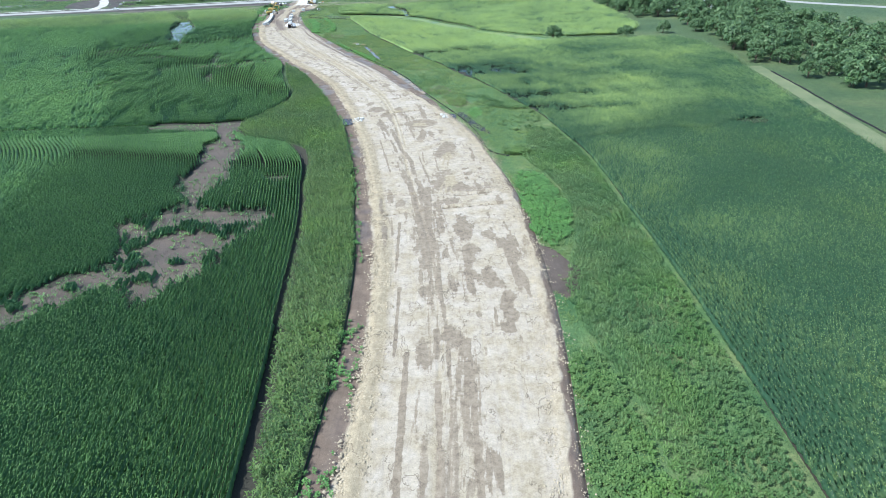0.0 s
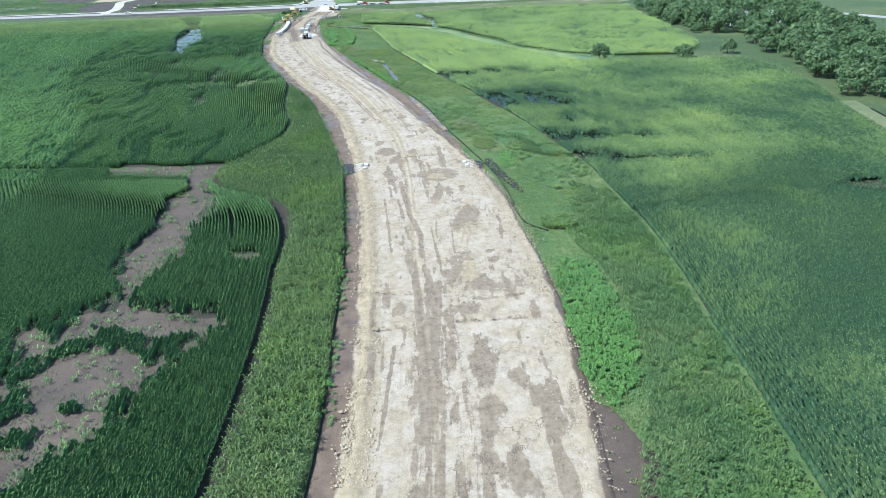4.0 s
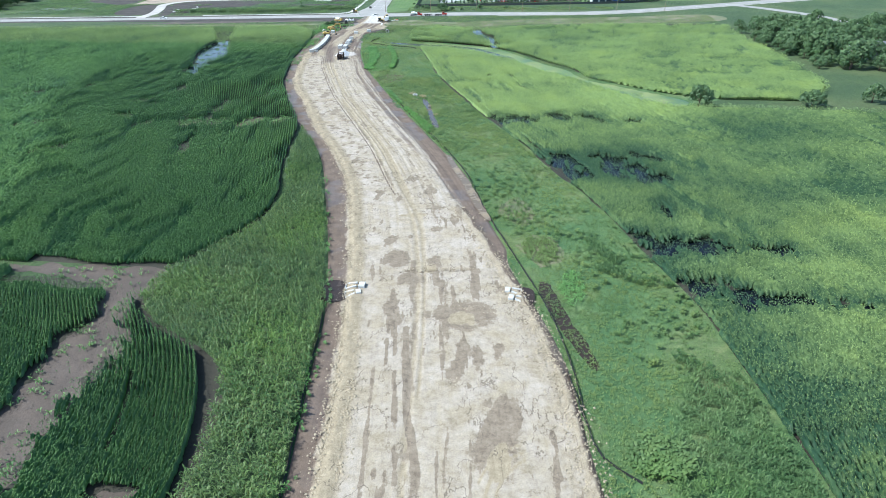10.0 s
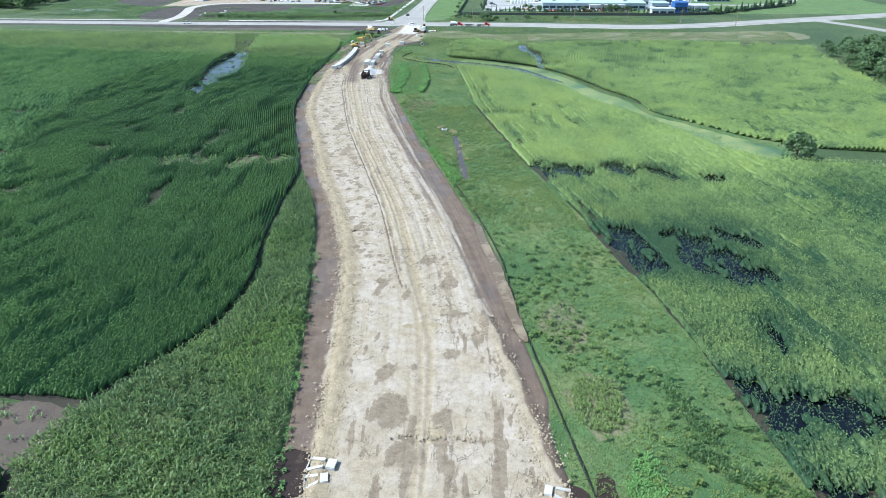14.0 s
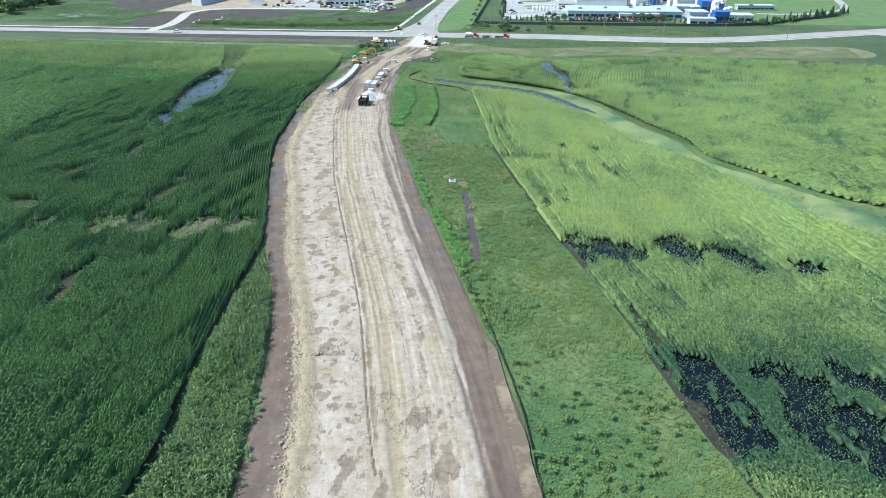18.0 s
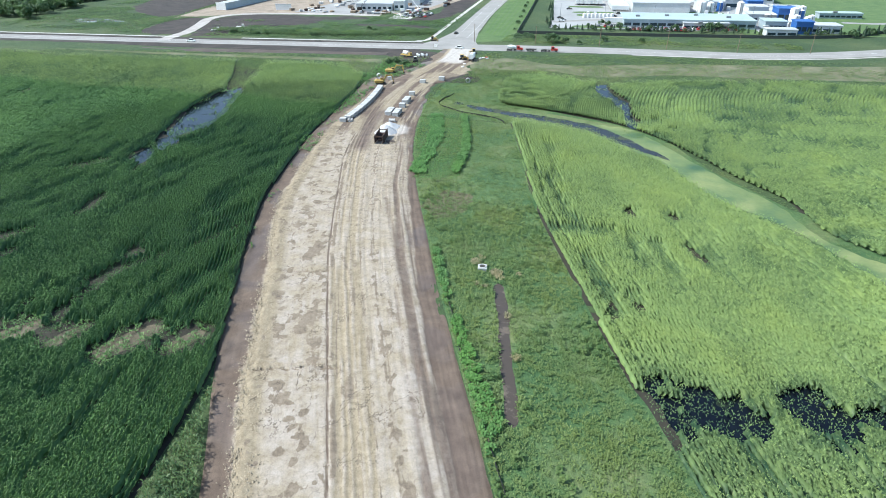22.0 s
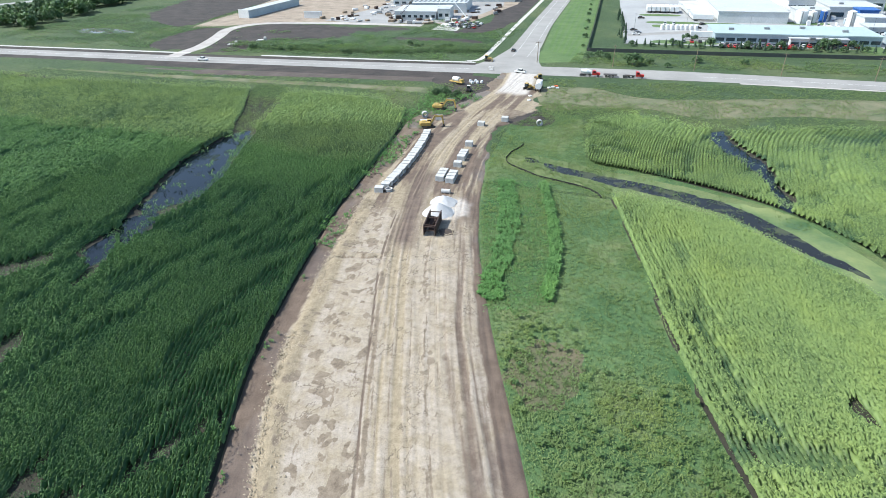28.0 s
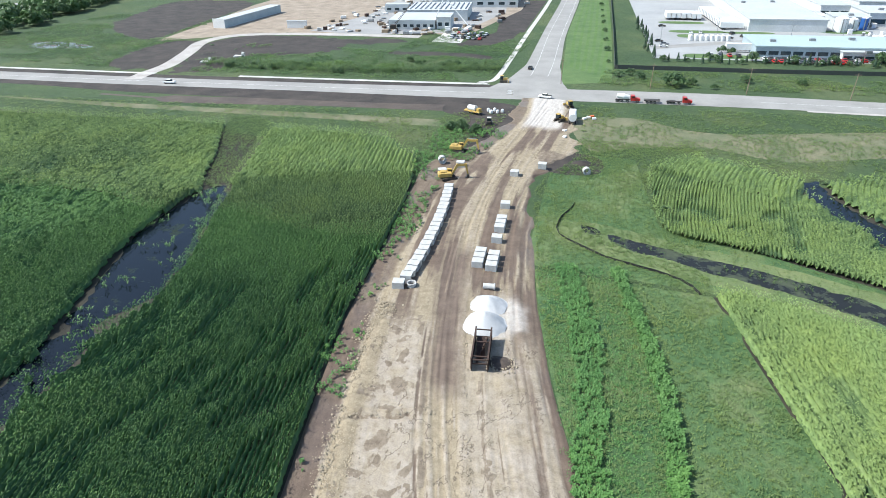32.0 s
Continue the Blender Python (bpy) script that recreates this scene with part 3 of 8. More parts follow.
    for width, line in STREAKS:
        wide = width * (0.5 + 1.0 * soft_noise(S, T, 6, int(line[1]), 2)) + 0.4 * rag
        damp = np.maximum(damp, 0.85 * (1 - step(wide * 0.5, wide * 1.2, off_line(X, Y, line))) * step(0.25, 0.4, soft_noise(S, T, 9, int(line[0]), 3)))
    # strewn damp along the wheels
    centre = np.exp(-((T - 1.5) / 5.0) ** 2) * (1 - north) * (Y < 235)
    damp = np.maximum(damp, (soft_noise(T * 1.5, S * 0.13, 1.9, 25, 4) - 0.44) * 3.6 * step(0.2, 0.8, centre) * 0.85)
    damp = np.maximum(damp, (soft_noise(T * 1.8, S * 0.07, 1.6, 26, 4) - 0.36) * 3.2 * np.exp(-((T - 0.3) / 2.6) ** 2) * (1 - step(150, 190, Y)))
    damp = np.maximum(damp, (soft_noise(L * 1.2, S * 0.2, 2.2, 21, 4) - 0.54) * 4.5 * step(0.42, 0.55, soft_noise(L * 0.7, S * 0.2, 8, 23, 2)) * (1 - 0.45 * north))
    damp = np.maximum(damp, (soft_noise(X, Y, 1.5, 41, 3) - 0.57) * 7 * north * (C < -0.5) * step(0.34, 0.5, soft_noise(X, Y, 12, 42)))
    damp = np.maximum(damp, (soft_noise(T * 1.6, S * 0.4, 1.3, 45, 3) - 0.6) * 6 * (1 - north) * step(0.45, 0.6, soft_noise(X, Y, 11, 46)) * (L > 2.5) * (R < -1) * step(110, 160, Y))
    damp = np.maximum(damp, (soft_noise(X * 1.2, Y * 0.7, 1.2, 47, 3) - 0.57) * 6 * north * np.exp(-((C - 9.5) / 1.4) ** 2) * (Y < 430))
    damp = np.maximum(damp, np.exp(-((C - 0.75) / 0.5) ** 2) * north * (Y < 440) * 0.8 * step(0.35, 0.6, soft_noise(S, L, 5, 72)))
    damp = np.maximum(damp, np.exp(-((C - 9.0) / 0.25) ** 2) * (Y > 290) * (Y < 430) * 0.7 * step(0.4, 0.6, soft_noise(S, L, 4, 73)))
    for c in (1.3, 2.1, 3.7, 4.5, 6.6, 9.4, 11.0):  # single wheel lines
        line = np.exp(-((C - c - 0.5 * (soft_noise(S, 0 * S, 40, int(c * 10), 2) - 0.5)) / 0.16) ** 2) * step(258, 285, Y) * (Y < 445)
        damp = np.maximum(damp, 0.62 * line * step(0.35, 0.55, soft_noise(S, C, 12, int(c * 10) + 1, 3)))
        z -= 0.05 * line
    damp = np.maximum(damp, 0.95 * np.exp(-((C + 0.1) / 0.22) ** 2) * (Y > 268) * (Y < 440) * step(0.3, 0.45, soft_noise(S, L, 4, 74, 3)))
    damp *= step(0.8, 2.6, L)
    core = np.zeros(X.shape)
    for x0, y0, a, b in SILT:
        d = np.hypot((X - x0) / a, (Y - y0) / b) + 1.1 * (soft_noise(X, Y, 2.2, int(y0), 3) - 0.5)
        core = np.maximum(core, 1 - step(0.65, 0.95, d))
        for k in range(3):  # wheels have swung through it
            arc = np.hypot(X - x0 - 9, Y - y0 + 6) - 9 - k * 1.3
            core = np.maximum(core, np.exp(-(arc / 0.3) ** 2) * (d < 2.0) * 0.8 * (Y < 200))
    damp, tan = damp * (1 - core), np.maximum(tan, core * 1.25)
    # mud at the sides
    mud = 1 - step(-0.9, 0.7, L + wob * 0.6 + rag)
    bench = step(-0.6, 0.9, R + wob * 0.3 + rag) * (Y > 258) * (Y < 520)
    rutted = step(0.4, 0.62, soft_noise(R * 1.7, S * 0.05, 1.6, 44, 3))
    mud = np.maximum(mud, bench * (0.26 + 0.4 * rutted))
    mud = np.maximum(mud, step(-0.5, 0.9, N + wob * 0.4) * (Y < 520))
    mud = np.maximum(mud, step(-0.2, 0.9, R + wob) * (Y <= 262))
    z -= bench * rutted * 0.1
    wet = mud * step(0.5, 0.66, soft_noise(X, Y, 9, 51)) * 0.7 + np.clip(damp, 0, 1) * 0.12
    # cross trenches left open in the bed
    for x0, y0, x1, y1, deep in TRENCHES:
        t = (X - x0) / (x1 - x0)
        line = Y - y0 - (y1 - y0) * t + (soft_noise(X, Y, 3.5, int(y0), 3) - 0.5) * 2.0
        span = step(-0.04, 0.04, t) * (1 - step(0.93, 1.05, t)) * deep
        cut = np.exp(-(line / 0.42) ** 2) * span * step(0.25, 0.5, soft_noise(X, Y, 3, int(y0) + 1))
        lip = (np.exp(-((line - 1.1) / 0.6) ** 2) + 0.5 * np.exp(-((line + 1.2) / 0.6) ** 2)) * span
        z += lip * (0.1 + 0.32 * rough) - cut * 0.4
        tan = np.maximum(tan, lip * 0.6)
        damp = np.maximum(damp, cut * 0.7)
    mud = np.maximum(mud, 1.1 * np.exp(-((C + 0.05) / 0.15) ** 2) * (Y > 268) * (Y < 440) * step(0.2, 0.4, soft_noise(S, L, 5, 75, 3)))
    edge = np.exp(-(C / 0.16) ** 2) * (Y > 268) * (Y < 440) * (0.4 + 0.6 * soft_noise(S, L, 3, 71))
    z -= edge * 0.2
    # building yard at the north end
    yard = step(428, 448, Y)
    tan = np.maximum(tan, yard * (0.55 + 0.4 * lane))
    way = np.exp(-((X + 94 + (Y - 426) * 0.345) / 3.4) ** 2) * yard * (Y < 520)
    mud = np.maximum(mud * (1 - yard * 0.4), yard * 0.75 * step(0.45, 0.62, soft_noise(T * 1.5, S * 0.12, 4, 61, 4)))
    mud = np.maximum(mud, way * (0.5 + 0.5 * rutted))
    damp *= 1 - 0.6 * yard
    dug = np.clip(1.3 - np.hypot((X + 119) / 8, (Y - 519) / 7), 0, 1) + np.clip(1.2 - np.hypot((X + 97) / 5, (Y - 526) / 6), 0, 1)
    damp = np.maximum(damp, step(0.1, 0.6, dug * (0.6 + 0.8 * soft_noise(X, Y, 3, 62))) * 0.9)
    churn = np.exp(-((C - 3.5) / 3.2) ** 2) * step(418, 430, Y) * (1 - step(462, 476, Y)) * (0.45 + 0.7 * soft_noise(T * 1.3, S * 0.3, 5, 64, 4))
    mud = np.maximum(mud, churn)
    wet = np.maximum(wet, churn * 0.35)
    pad = step(548, 556, Y + wob * 2) * step(0.5, 2.5, L) * (1 - step(-2.5, -0.5, R))
    pad = np.maximum(pad, 0.75 * (1 - step(0.6, 1.05, np.hypot((X + 92) / 5.6, (Y - 447) / 7.5) + 0.6 * (soft_noise(X, Y, 3, 63, 3) - 0.5))))
    rim = np.minimum(U, 1 - U) * (ro - lo)
    z = np.where(rim < 0.9, -0.2 + (z + 0.2) * step(0, 0.9, rim), z)
    v = np.stack([X, Y, z], -1).reshape(-1, 3)
    w = len(us)
    i = (np.arange(len(ys) - 1)[:, None] * w + np.arange(w - 1)).ravel()
    me = mesh_of("road", v, np.stack([i, i + 1, i + w + 1, i + w], 1), ROADBED, dict(tan=tan, damp=np.clip(damp, 0, 1), mud=mud, wet=np.clip(wet, 0, 1), pad=pad, across=L, along=S), smooth=True)
    tagged(new("road", me), "unpaved road bed of pale crushed limestone with damp patches and ruts", "road", kind="structure")


build_road()

MUDFLATS = [
    rounded(-67, 224, -83, 224, -99, 222.5, -94, 220.5, -78, 218.5, -70.5, 209, -71.5, 201, -69.7, 190.5, -68.5, 179, -68.5, 170, -66, 163, -62.5, 158, -60.5, 164, -58, 171, -60, 180, -61.5, 190, -61, 200, -62.5, 204, -66, 208, -66.5, 214),
    rounded(-61.5, 158, -62, 151, -68.3, 149, -72, 142.5, -69, 136, -66, 127, -64.5, 120, -58, 113, -53.9, 113, -53.8, 121, -54, 128, -56, 136, -57.1, 143, -59.4, 150),
    rounded(-58, 152, -49.5, 149.5, -41, 148, -42.8, 141, -46, 135, -47, 122, -50.5, 117, -54, 119, -55, 129, -57.5, 142),
    rounded(-78, 105, -73, 106.5, -67.7, 114.8, -63, 118.7, -66.6, 124.6, -75, 119, -82, 112),
    rounded(-45.5, 172, -41, 173, -40, 170, -44, 169.5),
]
for k, s in enumerate(MUDFLATS):
    sheet("mud_flat", ragged(s + (s - s.mean(0)) * np.array([0.12, 0.05]), 4, k), -0.105 + 0.005 * k, MUD, "drying brown silt where the corn has drowned", "bare soil")
SPOTS = [rounded(x - 3.2 * k, y - 5 * k, x + 0.5 * k, y - 5.5 * k, x + 3.2 * k, y + 3.5 * k, x + 1.2 * k, y + 4.5 * k, x - 1.5 * k, y + 1.5 * k) for x, y, k in ((-113.5, 323.5, 0.8), (-104, 325.3, 0.62), (-92.5, 327.3, 0.95), (-83.2, 330, 0.7))]
for s in SPOTS:
    sheet("bare_patch", ragged(s, 2.5), -0.1, PATCH, "bare tan soil in the corn", "bare soil")
POND_A = rounded(-173, 482, -178, 475, -175, 451, -168, 434, -163, 422, -157, 424, -155, 437, -159, 450, -166, 466)
sheet("pond", ragged(POND_A, 5), -0.09, POND, "dark still pond standing in the corn field", "pond")
POND_B = rounded(-161, 424, -161, 412, -157, 400, -153, 396, -151, 404, -154, 418)
sheet("pond", ragged(POND_B, 5), -0.084, POND, "narrow flooded hollow in the corn", "pond")
WATERS = [
    rounded(-10, 340, 3, 340, 7, 337, 1, 332, -8, 331), rounded(10, 344, 18, 343.5, 18, 335, 12, 335.5), rounded(21, 344, 29, 339, 28, 334.5, 20, 338), rounded(35, 341, 42, 340.5, 40, 335.5, 35, 337),
    rounded(8, 302, 16, 301.5, 21, 295, 22, 287, 17, 282.5, 12, 286, 9, 295), rounded(24, 302, 32, 300.5, 38, 291, 44, 287, 36, 283.5, 29, 284, 25, 292), rounded(35, 305, 43, 302, 42, 297.5, 35, 300.5),
    rounded(26, 250, 37, 251, 50, 247.5, 40, 243.5, 29, 243), rounded(52, 248.5, 62, 247, 60, 244.5, 54, 245),
    rounded(33, 231.5, 40, 232.5, 49, 229.5, 70, 228, 69, 225.5, 54, 226, 42, 224.5, 35.5, 226.5), rounded(30, 209, 36, 208, 39, 202, 34, 203.5), rounded(36, 271, 39, 268, 40, 260, 37.5, 262),
]
for k, s in enumerate(WATERS):
    d = s - s.mean(0)
    o = ragged(s + d / np.linalg.norm(d, axis=1)[:, None] * 3.0, 4, k)
    o[:, 0] = np.maximum(o[:, 0], right_edge(o[:, 1]) + 1.2 + 4 * soft_noise(o[:, 0], o[:, 1], 3, 303, 2))
    sheet("flood_water", o, -0.1 + 0.004 * (k % 5), POND, "dark flood water between drowned corn plants", "water")
DITCH = rounded(-77.4, 484.3, -73.4, 483.1, -63.4, 480.6, -55.3, 479.3, -44.5, 476.3, -37, 473.7, -28.5, 470.5, -21, 463, -14, 455, -7, 446, -5.5, 443, -9, 445, -20, 453.5, -30, 464, -38, 467.6, -47.6, 471.4, -58.2, 474, -65, 476.2, -71.8, 478, -76.4, 481)
DITCH_E = rounded(-31, 471, -17, 469, 1, 443, 9, 431, 20, 417, 25.5, 402, 41, 388, 56, 375, 63, 365, 55, 359, 45, 368, 39, 376.6, 32, 386.4, 21.6, 403, 5.4, 418, -7.8, 440, -19, 451, -30, 463)
BANKS = rounded(-90, 486, -80, 488.5, -62, 484.2, -44, 480, -26, 474, -19, 470, -10, 456, -16, 446, -31, 460.5, -48, 467.5, -66, 471, -80, 476, -88, 480)
sheet("ditch_bank", ragged(BANKS, 2, 12), -0.1, BANK, "pale yellow-green grass on the ditch banks", "grass")
sheet("ditch", ragged(DITCH_E, 2.5, 6), -0.09, ALGAE, "drainage ditch covered with pale green algae", "ditch")
sheet("ditch", ragged(DITCH, 2, 5), -0.085, DITCHWATER, "dark water in a grassy drainage ditch", "ditch")
sheet("ditch_pool", rounded(-83.4, 487.1, -80, 486, -79, 483.6, -82.3, 483.6), -0.085, DITCHWATER, "small dark pool at the ditch's head", "ditch")
CHANNEL = rounded(-34, 526, -31, 528, -28, 519, -24, 509.5, -20, 502, -18.5, 490, -15, 474, -18.5, 473, -21.5, 490, -25, 499, -30, 508, -34, 518)
sheet("channel", ragged(CHANNEL, 3, 8), -0.08, POND, "dark water channel through the corn", "ditch")
for k, (px, py, rx, ry, stuff, words) in enumerate(((-58, 395, 5.5, 9, REDSOIL, "thin grass over reddish bare soil"), (-23, 390, 6, 8, DRYGRASS, "pale worn patch in the verge"), (-16, 368, 3, 5, DRYGRASS, "pale worn patch in the verge"), (8.5, 243, 5, 7, DRYGRASS, "pale worn patch in the verge"), (3, 262, 4, 8, DRYGRASS, "pale worn patch in the verge"))):
    sheet("worn_patch", ragged(rounded(px - rx, py, px - 0.4 * rx, py + ry, px + 0.8 * rx, py + 0.7 * ry, px + rx, py - 0.3 * ry, px + 0.2 * rx, py - ry), 5, k + 20), -0.1, stuff, words, "grass")
SPILL = rounded(18.5, 133, 21.5, 129, 25, 124, 28, 117, 27.5, 111, 24, 108, 21, 112, 19.5, 120)
sheet("silt_spill", ragged(SPILL, 3.5, 31), -0.095, MUD, "brown silt washed from the road into the grass", "bare soil")
SLOT = rounded(-37.6, 361, -35.6, 361.5, -32.2, 350, -28.7, 338, -26, 327.5, -27.8, 327, -30.8, 338, -34.4, 351)
sheet("mud_slot", ragged(SLOT, 1.2, 7), -0.08, BROWNWATER, "silty water in a narrow excavated slot", "ditch")
sheet("mud_slot", ragged(rounded(8.6, 229, 10.6, 229, 13.5, 219, 18, 206, 16.8, 205, 12, 215, 9.2, 222), 1.6, 4), -0.08, POOL, "silty water in a shallow drain", "ditch")
sheet("culvert_pool", rounded(-32.3, 224.5, -28.5, 225, -27.2, 224, -26.8, 219.5, -28, 218, -31.5, 218), 0.3, POOL, "dark brown water at the culvert mouth", "puddle")
sheet("culvert_pool", rounded(4.8, 226.3, 7, 226.3, 7.6, 224, 7.3, 221.3, 5.7, 220.8), 0.34, POOL, "dark brown water at the culvert mouth", "puddle")
sheet("puddle", ragged(rounded(-19.4, 299, -17.4, 297, -13.8, 287, -10.2, 278.5, -7.2, 269.5, -3, 257, -4.6, 257, -9.4, 269, -12.6, 278.5, -16.2, 288), 0.7, 9), 0.19, TANWATER, "shallow silty puddle beside the silt fence", "puddle")


def furrow(y):
    """1 where a bare furrow lies open along the right field."""
    y = np.asarray(y, float)
    return step(0.42, 0.52, soft_noise(y, 0 * y, 13, 301, 2)) * step(262, 275, y)


def build_turf():
    ys = np.arange(30, 466, 1.5)
    a, b = np.stack([verge_left(ys) + 0.2, ys], 1), np.stack([right_edge(ys) + 1.8 - 0.8 * furrow(ys), ys], 1)
    v = np.c_[np.concatenate([a, b]), np.full(2 * len(ys), -0.108)]
    i = np.arange(len(ys) - 1)
    tagged(new("verge", mesh_of("verge", v, np.stack([i, i + len(ys), i + len(ys) + 1, i + 1], 1), TURF)), "patchy short green turf between road and corn", "grass", kind="structure")


build_turf()
sheet("verge", [(-92, 466.5), (-58, 466.5), (-44, 459), (-22, 447), (-11, 435), (5, 407), (36, 374), (62, 360), (75, 372), (45, 400), (22, 416), (5, 438), (-6, 461), (-22, 474), (-48, 485), (-67, 491), (-72, 515), (-75, 532), (-97, 532)], -0.109, TURF, "short green turf round the drainage ditch", "grass")

# ---- crops, grass and weeds ----
rng = np.random.default_rng(7)


def plant(leaves, low, high, length, width, lift=0.3, droop=0.35, tassel=0.0, seed=0):
    """One plant as a few bent two-triangle blades on a hidden stalk: vertices, triangles, tint offset."""
    r = np.random.default_rng(seed)
    v, f, t = [], [], []
    for k in range(leaves):
        h = low + (high - low) * (k + 0.5) / leaves + r.uniform(-0.06, 0.06)
        a = k * 2.4 + r.uniform(-0.5, 0.5)
        ln, w = length * r.uniform(0.75, 1.15), width * r.uniform(0.8, 1.2)
        d, s = np.array([math.cos(a), math.sin(a), 0]), np.array([-math.sin(a), math.cos(a), 0]) * w / 2
        up = np.array([0, 0, 1.0])
        base, knee = up * h, d * ln * 0.5 + up * (h + lift * r.uniform(0.7, 1.2))
        tip = d * ln + up * (h + lift - droop * r.uniform(0.6, 1.3))
        i = len(v)
        v += [base, knee + s, knee - s, tip]
        f += [(i, i + 1, i + 2), (i + 1, i + 3, i + 2)]
        # tint offset grows up the plant: lower blades darker, upper ones lighter
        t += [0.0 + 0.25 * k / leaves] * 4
    if tassel:
        for a in (0.3, 1.9):
            i = len(v)
            d = np.array([math.cos(a), math.sin(a), 0]) * 0.09
            v += [np.array([0, 0, high]) - d, np.array([0, 0, high]) + d, np.array([0.05, 0, high + tassel])]
            f += [(i, i + 1, i + 2)]
            t += [9.0] * 3
    return np.array(v), np.array(f), np.array(t)


def scatter(name, kinds, x, y, z, size, material, label, category, tint=None, squash=1.0, slim=1.0):
    """Thousands of plants as one mesh of stuff."""
    n = len(x)
    if n == 0:
        return None
    which, turn = rng.integers(0, len(kinds), n), rng.uniform(0, 2 * math.pi, n)
    tint = rng.uniform(0.0, 0.5, n) if tint is None else tint
    V, F, T, off = [], [], [], 0
    for k, (v, f, t) in enumerate(kinds):
        m = which == k
        c, s = np.cos(turn[m])[:, None], np.sin(turn[m])[:, None]
        sz = size[m][:, None]
        wide = sz * np.broadcast_to(squash, n)[m][:, None]
        px = (v[:, 0] * c - v[:, 1] * s) * wide * slim + x[m][:, None]
        py = (v[:, 0] * s + v[:, 1] * c) * wide + y[m][:, None]
        pz = v[:, 2] * sz + z[m][:, None]
        V.append(np.stack([px, py, pz], -1).reshape(-1, 3))
        F.append((f[None] + (np.arange(m.sum()) * len(v))[:, None, None] + off).reshape(-1, 3))
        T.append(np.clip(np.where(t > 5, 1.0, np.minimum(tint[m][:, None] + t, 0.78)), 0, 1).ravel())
        off += m.sum() * len(v)
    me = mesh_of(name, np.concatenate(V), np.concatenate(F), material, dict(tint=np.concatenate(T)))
    return tagged(new(name, me), label, category, kind="stuff")


def remoteness(x, y):
    """Least distance at which the flight passes a place, roughly."""
    return np.hypot(x - flight_line(y), np.maximum(0, y - 400))


